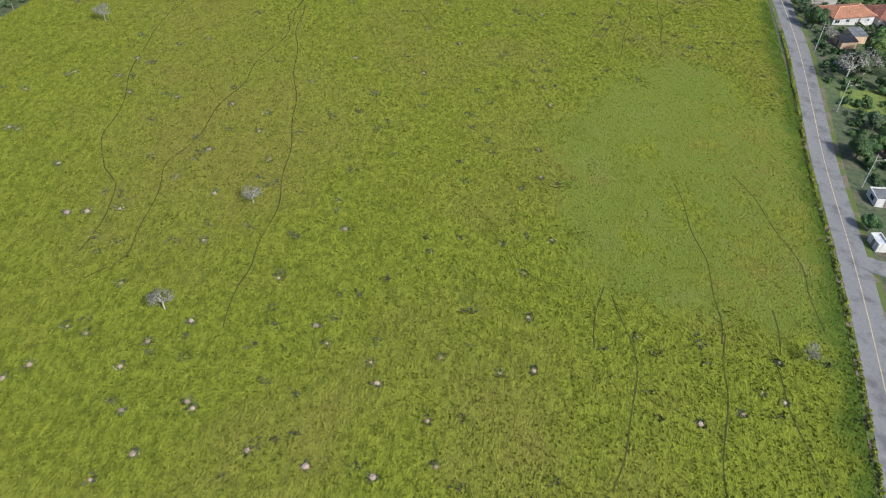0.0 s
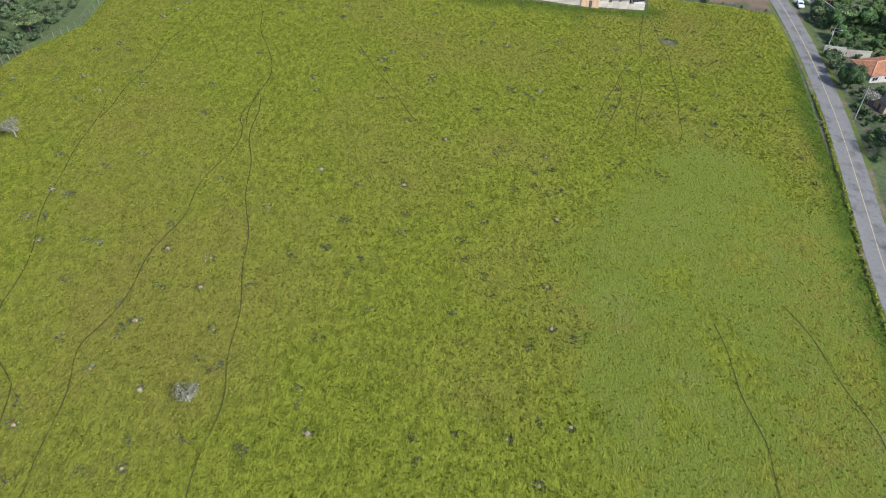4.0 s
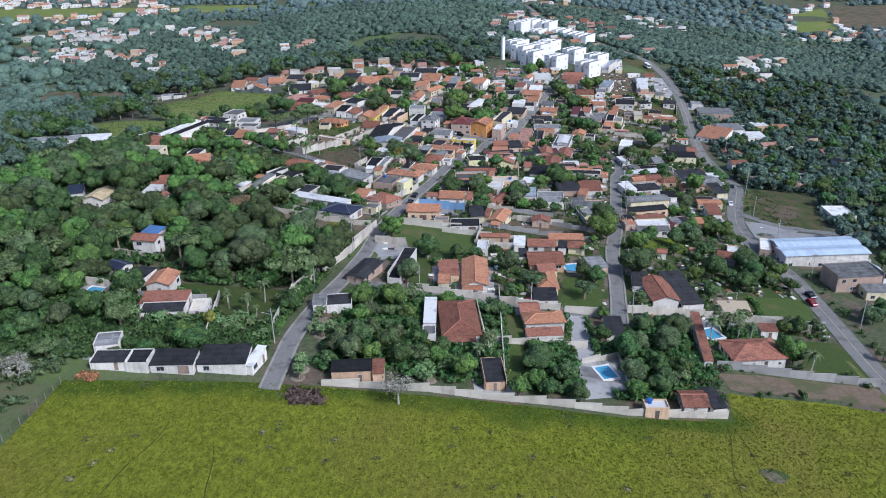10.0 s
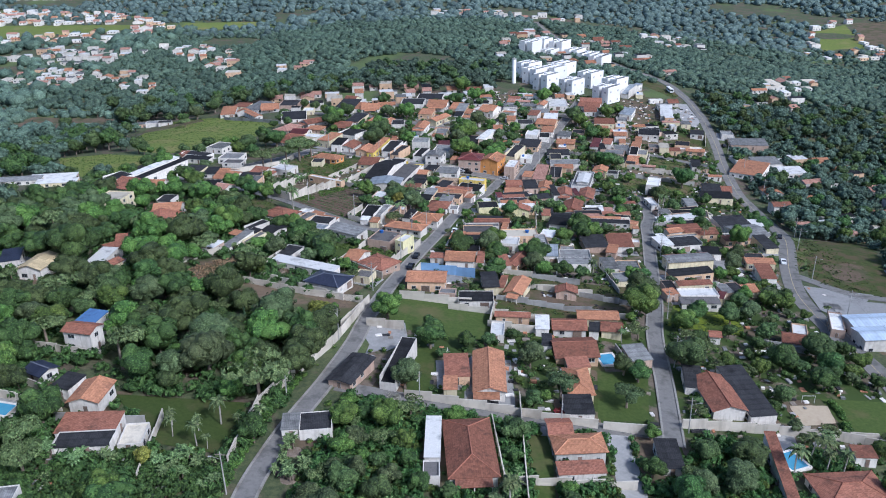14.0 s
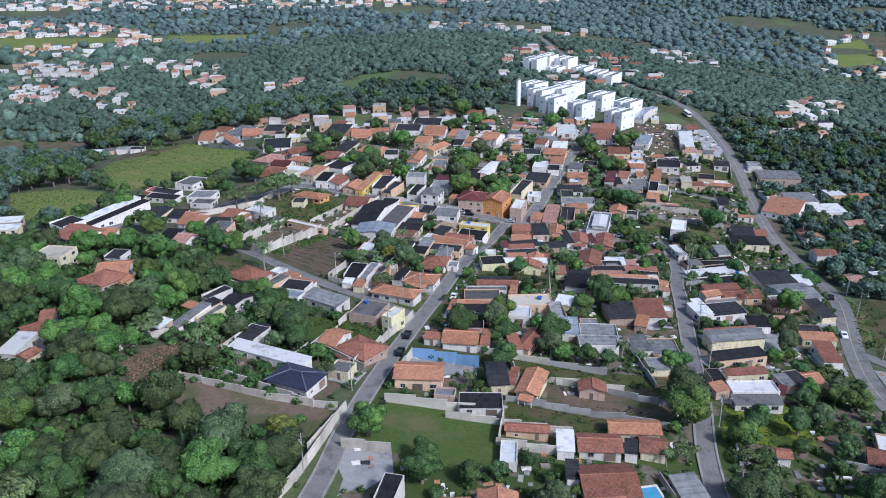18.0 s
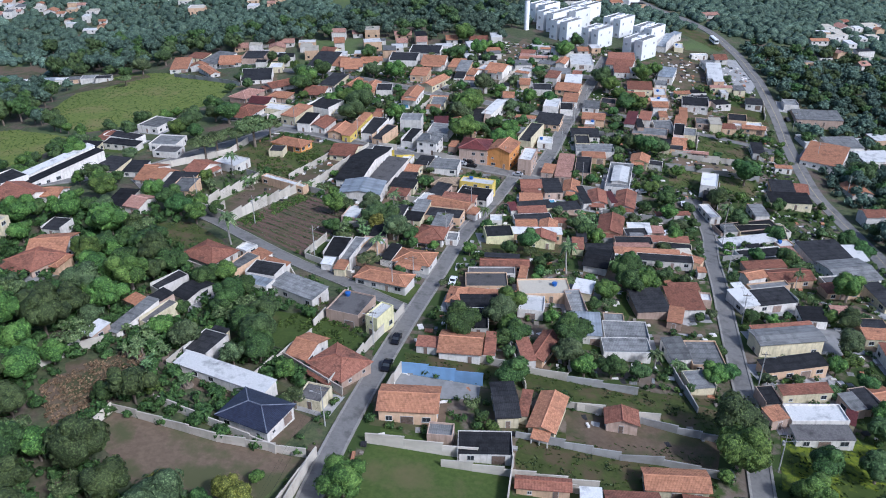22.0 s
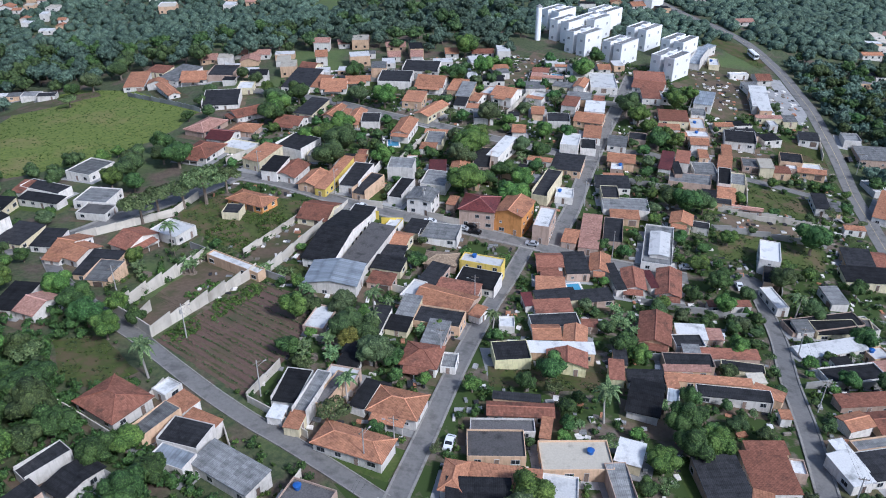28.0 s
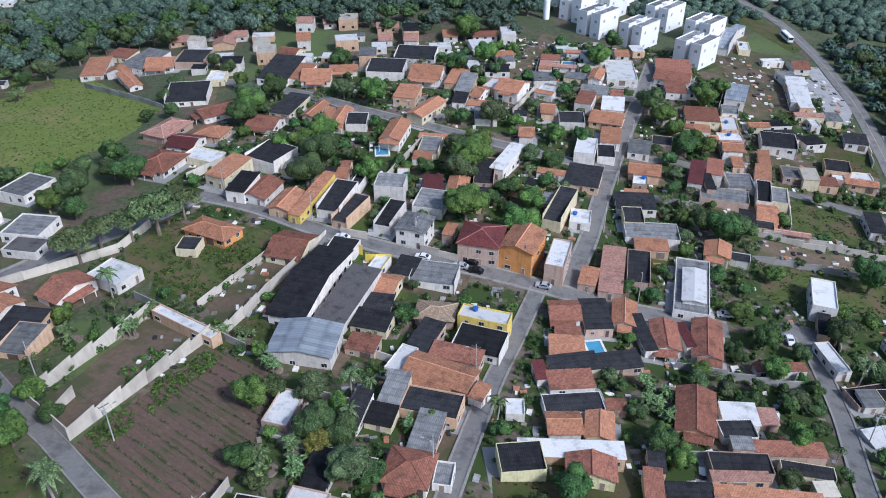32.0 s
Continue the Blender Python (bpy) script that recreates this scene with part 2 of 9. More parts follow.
WALL = {
    "w": wall_paint("white plaster", (0.74, 0.70, 0.64)), "p": wall_paint("bare pinkish plaster", (0.50, 0.37, 0.29)), "P": wall_paint("peach paint", (0.66, 0.46, 0.30)),
    "O": wall_paint("orange paint", (0.70, 0.33, 0.11)), "Y": wall_paint("yellow paint", (0.74, 0.56, 0.14)), "C": wall_paint("cream paint", (0.70, 0.62, 0.42)),
    "Z": wall_paint("pale yellow paint", (0.70, 0.65, 0.38)), "white": wall_paint("whitewashed block", (0.589, 0.539, 0.458), 0.5), "grey": wall_paint("bare cement block", (0.36, 0.35, 0.33), 0.5),
    "blue": wall_paint("bright blue paint", (0.20, 0.33, 0.52), 0.7), "yellow": wall_paint("yellow wall paint", (0.72, 0.55, 0.10)),
}
WALL_WORD = {"w": "white plastered", "p": "unpainted pinkish", "P": "peach", "O": "orange", "Y": "yellow", "C": "cream", "Z": "pale yellow"}
RIDGE = {k: material("ridge tiles " + k, tuple(min(1, v * 1.35 + 0.05) for v in c), tuple(v * 1.1 for v in c), tuple(v * 0.8 for v in c)) for k, c in
         (("r", (0.26, 0.10, 0.06)), ("o", (0.47, 0.22, 0.12)), ("M", (0.30, 0.12, 0.10)), ("n", (0.10, 0.11, 0.14)), ("p", (0.5, 0.3, 0.24)), ("t", (0.36, 0.27, 0.18)))}
GLASS = material("dark window glass", (0.03, 0.035, 0.04), (0.04, 0.045, 0.05), (0.02, 0.02, 0.025), rough=0.12, bump=0, vary=0.3)
FRAME = material("window frame paint", (0.55, 0.54, 0.52), (0.5, 0.5, 0.48), (0.35, 0.33, 0.3), vary=0.3)
DOOR = material("door paint", (0.20, 0.13, 0.09), (0.25, 0.2, 0.17), (0.1, 0.08, 0.07), vary=0.5)
TANK = material("blue water tank plastic", (0.03, 0.11, 0.36), (0.04, 0.13, 0.4), (0.03, 0.08, 0.25), rough=0.4, vary=0.1)
CONCRETE = material("pole concrete", (0.42, 0.41, 0.39), (0.36, 0.35, 0.33), (0.28, 0.27, 0.26), vary=0.1)
WIRE = material("cable rubber", (0.02, 0.02, 0.02), (0.03, 0.03, 0.03), (0.02, 0.02, 0.02), bump=0, vary=0)
BARK = material("bark", (0.16, 0.12, 0.09), (0.24, 0.20, 0.16), (0.09, 0.07, 0.055), grain=6.0)
PALE_BARK = material("pale bark", (0.36, 0.33, 0.29), (0.44, 0.41, 0.37), (0.24, 0.21, 0.18), grain=6.0)
WOOD = material("grey fence wood", (0.25, 0.22, 0.18), (0.18, 0.15, 0.12), (0.1, 0.09, 0.075))
ASPHALT = material("worn asphalt", (0.215, 0.205, 0.19), (0.175, 0.168, 0.156), (0.125, 0.12, 0.112), grain=1.4, patch=0.3, stain_at=(0.5, 0.66), place="world", vary=0, bump=0.1)
PAVING = material("pavement cement", (0.31, 0.295, 0.265), (0.25, 0.235, 0.21), (0.15, 0.13, 0.105), grain=1.5, patch=0.3, place="world", vary=0)
LINE = material("worn yellow road paint", (0.50, 0.40, 0.22), (0.40, 0.33, 0.2), (0.2, 0.18, 0.15), grain=2.0, patch=1.2, place="world", vary=0, bump=0)
SOIL = material("bare red brown soil", (0.165, 0.122, 0.084), (0.125, 0.092, 0.064), (0.085, 0.088, 0.042), grain=0.9, patch=0.11, place="world", vary=0.15, stain_at=(0.46, 0.58), step=0.1)
PLOWED = material("plowed dark soil", (0.155, 0.10, 0.078), (0.12, 0.077, 0.06), (0.085, 0.085, 0.045), grain=1.6, patch=0.1, place="world", vary=0, bump=0.5, step=0.1)
VERGE = material("dusty weedy verge", (0.20, 0.15, 0.11), (0.15, 0.115, 0.08), (0.10, 0.125, 0.03), grain=1.5, patch=0.25, place="world", vary=0.1, stain_at=(0.42, 0.5), step=0.1)
LAWN = material("mown lawn", (0.072, 0.10, 0.026), (0.05, 0.076, 0.02), (0.11, 0.10, 0.046), grain=1.2, patch=0.1, place="world", vary=0.2)
GRASS = material("rough grass", (0.088, 0.106, 0.032), (0.05, 0.066, 0.02), (0.115, 0.09, 0.05), grain=0.8, patch=0.2, stain_at=(0.47, 0.6), place="world", vary=0.2, bump=0.5, step=0.15)
GARDEN = material("bright vegetable rows", (0.19, 0.22, 0.02), (0.09, 0.13, 0.018), (0.06, 0.085, 0.02), grain=1.1, patch=0.35, stain_at=(0.46, 0.56), place="world", vary=0.1, bump=0.5, step=0.15)
YARD = material("yard cement", (0.36, 0.35, 0.335), (0.30, 0.295, 0.28), (0.2, 0.195, 0.185), grain=1.0, patch=0.2, place="world", vary=0.2)
MEADOW = material("pale grey green meadow", (0.105, 0.131, 0.056), (0.079, 0.101, 0.041), (0.120, 0.120, 0.064), grain=0.8, patch=0.06, place="world", vary=0, bump=0.4, step=0.15)
FIELD = material("yellow green meadow", (0.18, 0.215, 0.05), (0.12, 0.155, 0.04), (0.23, 0.20, 0.08), grain=0.6, patch=0.05, place="world", vary=0.05, bump=0.4, step=0.15)
LOT = {"field": FIELD, "meadow": MEADOW, "soil": SOIL, "plowed": PLOWED, "lawn": LAWN, "grass": GRASS, "garden": GARDEN, "paved": YARD}
WATER = material("pool water", (0.09, 0.29, 0.43), (0.11, 0.33, 0.47), (0.08, 0.25, 0.39), grain=1.0, rough=0.05, bump=0.1, vary=0.15)
MOUND = material("pale termite earth", (0.36, 0.28, 0.22), (0.27, 0.20, 0.15), (0.18, 0.12, 0.09), grain=4.0)
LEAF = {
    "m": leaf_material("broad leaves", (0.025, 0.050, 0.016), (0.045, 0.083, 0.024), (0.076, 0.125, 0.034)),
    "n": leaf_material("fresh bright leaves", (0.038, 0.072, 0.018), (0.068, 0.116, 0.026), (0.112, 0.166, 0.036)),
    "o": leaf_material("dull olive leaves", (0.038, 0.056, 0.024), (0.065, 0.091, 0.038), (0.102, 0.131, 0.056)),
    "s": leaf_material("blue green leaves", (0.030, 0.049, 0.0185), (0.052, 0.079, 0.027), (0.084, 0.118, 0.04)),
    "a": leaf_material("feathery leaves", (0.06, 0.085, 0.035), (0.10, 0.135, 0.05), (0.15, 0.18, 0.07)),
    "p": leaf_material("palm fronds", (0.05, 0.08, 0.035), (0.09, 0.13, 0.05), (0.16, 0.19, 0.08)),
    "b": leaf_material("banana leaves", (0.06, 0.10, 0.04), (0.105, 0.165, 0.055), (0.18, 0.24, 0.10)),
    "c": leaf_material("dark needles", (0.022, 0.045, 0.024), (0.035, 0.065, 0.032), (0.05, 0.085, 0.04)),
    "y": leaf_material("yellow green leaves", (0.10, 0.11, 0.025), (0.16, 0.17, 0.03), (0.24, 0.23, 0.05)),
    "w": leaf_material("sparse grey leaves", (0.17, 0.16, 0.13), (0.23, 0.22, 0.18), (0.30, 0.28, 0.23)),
    # e and f: distance haze mixed into the leaf colour, bluer and paler
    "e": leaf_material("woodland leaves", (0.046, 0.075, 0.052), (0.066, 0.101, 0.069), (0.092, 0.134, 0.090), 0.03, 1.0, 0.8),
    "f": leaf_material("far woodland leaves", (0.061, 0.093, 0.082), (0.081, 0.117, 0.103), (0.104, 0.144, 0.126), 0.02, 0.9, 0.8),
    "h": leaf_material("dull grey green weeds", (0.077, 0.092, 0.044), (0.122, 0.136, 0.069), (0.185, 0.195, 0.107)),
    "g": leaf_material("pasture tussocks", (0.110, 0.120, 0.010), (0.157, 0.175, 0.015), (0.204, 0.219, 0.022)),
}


def terrain_material():
    m = bpy.data.materials.new("open ground")
    m.use_nodes = True
    nt = m.node_tree
    b = nt.nodes["Principled BSDF"]
    co = nt.nodes.new("ShaderNodeNewGeometry").outputs["Position"]
    fine, mid, big = noise_of(nt, co, 0.8, 6.0, 0.7), noise_of(nt, co, 0.09, 5.0, 0.6), noise_of(nt, co, 0.012, 4.0, 0.55)
    scrub = mixc(nt, level(nt, fine, 0.38, 0.62), (0.04, 0.058, 0.022), (0.09, 0.105, 0.042))
    soil = mixc(nt, level(nt, fine, 0.35, 0.65), (0.085, 0.06, 0.042), (0.14, 0.105, 0.075))
    col = mixc(nt, level(nt, mid, 0.5, 0.62), scrub, soil)
    meadow = mixc(nt, level(nt, fine, 0.3, 0.7), (0.07, 0.11, 0.03), (0.11, 0.14, 0.04))
    col = mixc(nt, level(nt, big, 0.55, 0.62), col, meadow)
    nt.links.new(col, b.inputs["Base Color"])
    b.inputs["Roughness"].default_value = 0.95
    bp = nt.nodes.new("ShaderNodeBump")
    bp.inputs["Strength"].default_value, bp.inputs["Distance"].default_value = 0.5, 0.3
    nt.links.new(fine, bp.inputs["Height"])
    nt.links.new(bp.outputs[0], b.inputs["Normal"])
    return m


def pasture_material():
    """Coarse clumpy grass; the masks say where it is a smooth sward or a lush verge."""
    m = bpy.data.materials.new("yellow green pasture")
    m.use_nodes = True
    nt = m.node_tree
    b = nt.nodes["Principled BSDF"]
    co = nt.nodes.new("ShaderNodeNewGeometry").outputs["Position"]
    stretch = nt.nodes.new("ShaderNodeMapping")
    stretch.inputs["Scale"].default_value = (1.0, 0.55, 1.0)
    nt.links.new(co, stretch.inputs["Vector"])
    fine, tuft = noise_of(nt, stretch.outputs[0], 3.2, 4.0, 0.7), noise_of(nt, stretch.outputs[0], 1.05, 4.0, 0.65)
    mid, big, wide = noise_of(nt, co, 0.11, 5.0, 0.65), noise_of(nt, co, 0.022, 5.0, 0.6), noise_of(nt, co, 0.13, 8.0, 0.72)

    def masked(name, jag, soft):
        at = nt.nodes.new("ShaderNodeAttribute")
        at.attribute_name = name
        mr = nt.nodes.new("ShaderNodeMapRange")
        mr.inputs[3].default_value, mr.inputs[4].default_value = -jag, jag
        both = nt.nodes.new("ShaderNodeMath")
        both.operation = "MULTIPLY_ADD"
        nt.links.new(tuft, both.inputs[0])
        both.inputs[1].default_value = 0.55
        both.inputs[2].default_value = -0.275
        mix = nt.nodes.new("ShaderNodeMath")
        nt.links.new(wide, mix.inputs[0])
        nt.links.new(both.outputs[0], mix.inputs[1])
        nt.links.new(mix.outputs[0], mr.inputs[0])
        add = nt.nodes.new("ShaderNodeMath")
        nt.links.new(at.outputs["Fac"], add.inputs[0])
        nt.links.new(mr.outputs[0], add.inputs[1])
        return level(nt, add.outputs[0], 0.5 - soft, 0.5 + soft)

    col = mixc(nt, level(nt, tuft, 0.36, 0.62), (0.106, 0.126, 0.010), (0.219, 0.245, 0.022))
    col = mixc(nt, level(nt, fine, 0.58, 0.7), col, (0.307, 0.307, 0.040))
    col = mixc(nt, level(nt, fine, 0.42, 0.3), col, (0.062, 0.073, 0.012))
    brown = mixc(nt, level(nt, fine, 0.35, 0.65), (0.139, 0.113, 0.023), (0.263, 0.212, 0.055))
    col = mixc(nt, level(nt, big, 0.46, 0.78), col, brown)
    col = mixc(nt, level(nt, mid, 0.62, 0.82), col, (0.124, 0.135, 0.022))
    sward = mixc(nt, level(nt, fine, 0.3, 0.7), (0.125, 0.155, 0.019), (0.186, 0.220, 0.029))
    sward = mixc(nt, level(nt, mid, 0.55, 0.7), sward, (0.188, 0.196, 0.045))
    col = mixc(nt, masked("sward", 1.1, 0.16), col, sward)
    lush = mixc(nt, level(nt, tuft, 0.35, 0.65), (0.044, 0.077, 0.009), (0.091, 0.135, 0.013))
    col = mixc(nt, masked("lush", 0.9, 0.25), col, lush)
    nt.links.new(col, b.inputs["Base Color"])
    b.inputs["Roughness"].default_value = 0.9
    b.inputs["Specular IOR Level"].default_value = 0.12
    add = nt.nodes.new("ShaderNodeMath")
    nt.links.new(tuft, add.inputs[0])
    nt.links.new(fine, add.inputs[1])
    bp = nt.nodes.new("ShaderNodeBump")
    bp.inputs["Strength"].default_value, bp.inputs["Distance"].default_value = 1.0, 0.5
    nt.links.new(add.outputs[0], bp.inputs["Height"])
    nt.links.new(bp.outputs[0], b.inputs["Normal"])
    return m


OPEN_GROUND, PASTURE = terrain_material(), pasture_material()
TRACK = material("trodden cattle track", (0.040, 0.044, 0.011), (0.072, 0.072, 0.020), (0.120, 0.128, 0.016), grain=1.6, patch=0.3, place="world", vary=0)


# ---- building blocks ----
def mesh_of(name, verts, faces, mats, which=None, smooth=False):
    me = bpy.data.meshes.new(name)
    me.from_pydata([tuple(v) for v in verts], [], faces)
    for m in mats if isinstance(mats, (list, tuple)) else [mats]:
        me.materials.append(m)
    if which is not None:
        me.polygons.foreach_set("material_index", np.asarray(which, np.int32))
    if smooth:
        me.polygons.foreach_set("use_smooth", np.ones(len(me.polygons), bool))
    me.update()
    return me


def child(name, me, parent, loc=(0, 0, 0), turn=0.0, scale=(1, 1, 1), label=""):
    ob = new(name, me)
    ob.parent = parent
    ob.matrix_local = Matrix.LocRotScale(loc, Euler((0, 0, turn)), scale)
    if label:
        ob["label"] = label
    return ob


def part(name, bm, mat_, parent, label=""):
    """Links a bmesh as one mesh object under a thing."""
    me = bpy.data.meshes.new(name)
    bm.to_mesh(me)
    bm.free()
    for m in mat_ if isinstance(mat_, (list, tuple)) else [mat_]:
        me.materials.append(m)
    return child(name, me, parent, label=label)


class Soup:
    """Collects vertices and faces."""

    def __init__(self):
        self.v, self.f, self.m = [], [], []

    def face(self, pts, m=0):
        n = len(self.v)
        self.v += [tuple(p) for p in pts]
        self.f.append(tuple(range(n, n + len(pts))))
        self.m.append(m)

    def box(self, x0, y0, z0, x1, y1, z1, m=0):
        n = len(self.v)
        self.v += [(x0, y0, z0), (x1, y0, z0), (x1, y1, z0), (x0, y1, z0), (x0, y0, z1), (x1, y0, z1), (x1, y1, z1), (x0, y1, z1)]
        for q in ((3, 2, 1, 0), (4, 5, 6, 7), (0, 1, 5, 4), (1, 2, 6, 5), (2, 3, 7, 6), (3, 0, 4, 7)):
            self.f.append(tuple(n + k for k in q))
            self.m.append(m)

    def slab(self, pts, thick, m=0, m_edge=None):
        """A sheet of given corners with a thickness below it."""
        me = m if m_edge is None else m_edge
        low = [(p[0], p[1], p[2] - thick) for p in pts]
        self.face(pts, m)
        self.face(low[::-1], me)
        for k in range(len(pts)):
            j = (k + 1) % len(pts)
            self.face([pts[j], pts[k], low[k], low[j]], me)

    def tube(self, a, b, ra, rb, n=6, m=0):
        a, b = Vector(a), Vector(b)
        d = (b - a).normalized()
        s = d.orthogonal().normalized()
        t = d.cross(s)
        k0 = len(self.v)
        for c, r in ((a, ra), (b, rb)):
            for k in range(n):
                w = 2 * math.pi * k / n
                self.v.append(tuple(c + r * (math.cos(w) * s + math.sin(w) * t)))
        for k in range(n):
            j = (k + 1) % n
            self.f.append((k0 + k, k0 + j, k0 + n + j, k0 + n + k))
            self.m.append(m)
        self.f.append(tuple(k0 + n + k for k in range(n)))
        self.m.append(m)

    def mesh(self, name, mats, smooth=False):
        return mesh_of(name, self.v, self.f, mats, self.m, smooth)


def inside(poly, x, y):
    hit = np.zeros(np.shape(x), bool)
    n = len(poly)
    for k in range(n):
        (x1, y1), (x2, y2) = poly[k], poly[(k + 1) % n]
        cond = ((y1 > y) != (y2 > y)) & (x < (x2 - x1) * (y - y1) / ((y2 - y1) or 1e-9) + x1)
        hit ^= cond
    return hit


def drape(poly, lift, cell=5.0):
    """A polygon laid on the land, cut to a grid."""
    bm = bmesh.new()
    bm.faces.new([bm.verts.new((x, y, 0)) for x, y in poly])
    xs, ys = [p[0] for p in poly], [p[1] for p in poly]
    for lo, hi, ax in ((min(xs), max(xs), 0), (min(ys), max(ys), 1)):
        c = math.floor(lo / cell) * cell + cell
        while c < hi:
            co, no = [0, 0, 0], [0, 0, 0]
            co[ax], no[ax] = c, 1
            bmesh.ops.bisect_plane(bm, geom=bm.verts[:] + bm.edges[:] + bm.faces[:], plane_co=co, plane_no=no)
            c += cell
    bmesh.ops.triangulate(bm, faces=bm.faces[:])
    for v in bm.verts:
        v.co.z = gz(v.co.x, v.co.y) + lift
    for f in bm.faces:
        f.smooth = True
        if f.normal.z < 0:
            f.normal_flip()
    return bm


def spread(points, gap=3.0):
    """A smooth line through points, at even steps: rows of x, y."""
    p = np.array(points, float)
    q = np.vstack([2 * p[0] - p[1], p, 2 * p[-1] - p[-2]])
    out = []
    for k in range(1, len(q) - 2):
        n = max(2, int(np.hypot(*(q[k + 1] - q[k])) / gap))
        for s in np.arange(n) / n:
            a, b, c, d = q[k - 1], q[k], q[k + 1], q[k + 2]
            out.append(0.5 * (2 * b + (c - a) * s + (2 * a - 5 * b + 4 * c - d) * s * s + (3 * b - a - 3 * c + d) * s ** 3))
    out.append(p[-1])
    return np.array(out)


def sides(line):
    d = np.gradient(line, axis=0)
    d /= np.hypot(d[:, 0], d[:, 1])[:, None] + 1e-9
    return np.stack([-d[:, 1], d[:, 0]], 1)


def ribbon(line, o0, o1, lift, thick=0.0):
    """A strip along a line between two sideways offsets, lying on the land."""
    s = sides(line)
    cols = [line + s * o1, line + s * o0]
    mid = land(line[:, 0], line[:, 1])
    z = [np.maximum(land(c[:, 0], c[:, 1]), 0 * mid - 1e9) + lift for c in cols]
    so = Soup()
    for k in range(len(line) - 1):
        a, b = (*cols[0][k], z[0][k]), (*cols[1][k], z[1][k])
        c, d = (*cols[1][k + 1], z[1][k + 1]), (*cols[0][k + 1], z[0][k + 1])
        so.face([a, b, c, d])
        if thick:
            so.face([(a[0], a[1], a[2] - thick), a, d, (d[0], d[1], d[2] - thick)])
            so.face([b, (b[0], b[1], b[2] - thick), (c[0], c[1], c[2] - thick), c])
    return so


# ---- the ground, one sheet to the horizon ----
def ground_sheet():
    near = np.arange(-260, 241, 5.0)
    far = 260 * 1.17 ** np.arange(1, 19)
    xs = np.concatenate([-far[::-1], near, far[:-1] - 20])
    ys = np.concatenate([[-900, -600, -400, -280], np.arange(-200, 801, 5.0), 800 * 1.07 ** np.arange(1, 26)])
    gx, gy = np.meshgrid(xs, ys)
    v = np.stack([gx.ravel(), gy.ravel(), land(gx, gy).ravel()], 1)
    w, h = len(xs), len(ys)
    f = [(j * w + i, j * w + i + 1, (j + 1) * w + i + 1, (j + 1) * w + i) for j in range(h - 1) for i in range(w - 1)]
    tagged(new("ground", mesh_of("ground", v, f, OPEN_GROUND, smooth=True)), "rolling scrubby ground under the whole town", "ground", kind="structure")


ground_sheet()
PASTURE_EDGE = [(-98, 238), (-61, 245), (-47, 246.5), (-13, 249.5), (19, 250.6), (42, 254.6), (43.5, 266.4), (50, 266.2), (67, 267.4), (82, 265.6), (81.6, 250), (80.4, 235), (76, 190), (72, 152), (68.2, 122), (62.6, 87), (55, 40), (46, -60), (-150, -60), (-125, 60), (-112, 150), (-103, 187), (-97, 200)]


def edge_distance(poly, x, y, closed=True):
    """Distance to an outline (arrays)."""
    best = np.full(np.shape(x), 1e9)
    for k in range(len(poly) - (0 if closed else 1)):
        (x1, y1), (x2, y2) = poly[k], poly[(k + 1) % len(poly)]
        t = np.clip(((x - x1) * (x2 - x1) + (y - y1) * (y2 - y1)) / ((x2 - x1) ** 2 + (y2 - y1) ** 2), 0, 1)
        best = np.minimum(best, np.hypot(x - x1 - t * (x2 - x1), y - y1 - t * (y2 - y1)))
    return best


SWARD = [(13, 145), (14, 122), (18, 100), (30, 95), (34, 93), (51, 97), (56, 92), (60, 84), (64, 90), (70, 142), (72, 172), (59, 178), (50, 190), (43, 194), (34, 176), (24, 166), (20, 152)]
_p = part("pasture", drape(PASTURE_EDGE, 0.06, 4.0), PASTURE, None)
tagged(_p, "wide yellow green cattle pasture with a paler smooth patch", "pasture", kind="structure")
_q = np.empty(3 * len(_p.data.vertices))
_p.data.vertices.foreach_get("co", _q)
_x, _y = _q[0::3], _q[1::3]
_d = edge_distance(SWARD, _x, _y) * np.where(inside(SWARD, _x, _y), 1, -1)
for _cx, _cy, _r in ((41, 122, 4), (50, 112, 5), (33, 141, 3.5), (55, 137, 3.5), (60, 128, 4), (47, 152, 3), (63, 146, 3), (36, 128, 2.5), (30, 112, 3), (44, 104, 3.5), (57, 118, 3), (27, 130, 2.5), (51, 165, 3.5), (60, 160, 3)):
    _d = np.minimum(_d, np.hypot(_x - _cx, _y - _cy) - _r)
_p.data.attributes.new("sward", "FLOAT", "POINT").data.foreach_set("value", np.clip(0.5 + _d / 22, 0, 1))
_top = [(-98, 238), (-61, 245), (-47, 246.5), (-13, 249.5), (19, 250.6), (42, 254.6)]
_side = [(46, -60), (55, 40), (62.6, 87), (68.2, 122), (72, 152), (76, 190), (80.4, 235)]
_d = np.minimum(edge_distance(_top, _x, _y, False), edge_distance(_side, _x, _y, False) * 1.3)
_p.data.attributes.new("lush", "FLOAT", "POINT").data.foreach_set("value", np.clip(0.95 - _d / 10, 0, 1))


def ragged(poly, reach, gap=1.2):
    """The same outline with an uneven edge."""
    out = []
    for k, a in enumerate(poly):
        b = poly[(k + 1) % len(poly)]
        n = max(1, int(math.dist(a, b) / gap))
        for j in range(n):
            x, y = a[0] + (b[0] - a[0]) * j / n, a[1] + (b[1] - a[1]) * j / n
            q = Vector((x * 0.12, y * 0.12, 0))
            w = Vector((x * 0.5, y * 0.5, 7))
            out.append((x + reach * (noise.noise(q) + 0.6 * noise.noise(w)), y + reach * (noise.noise(q + Vector((9, 4, 2))) + 0.6 * noise.noise(w + Vector((3, 8, 1))))))
    return out


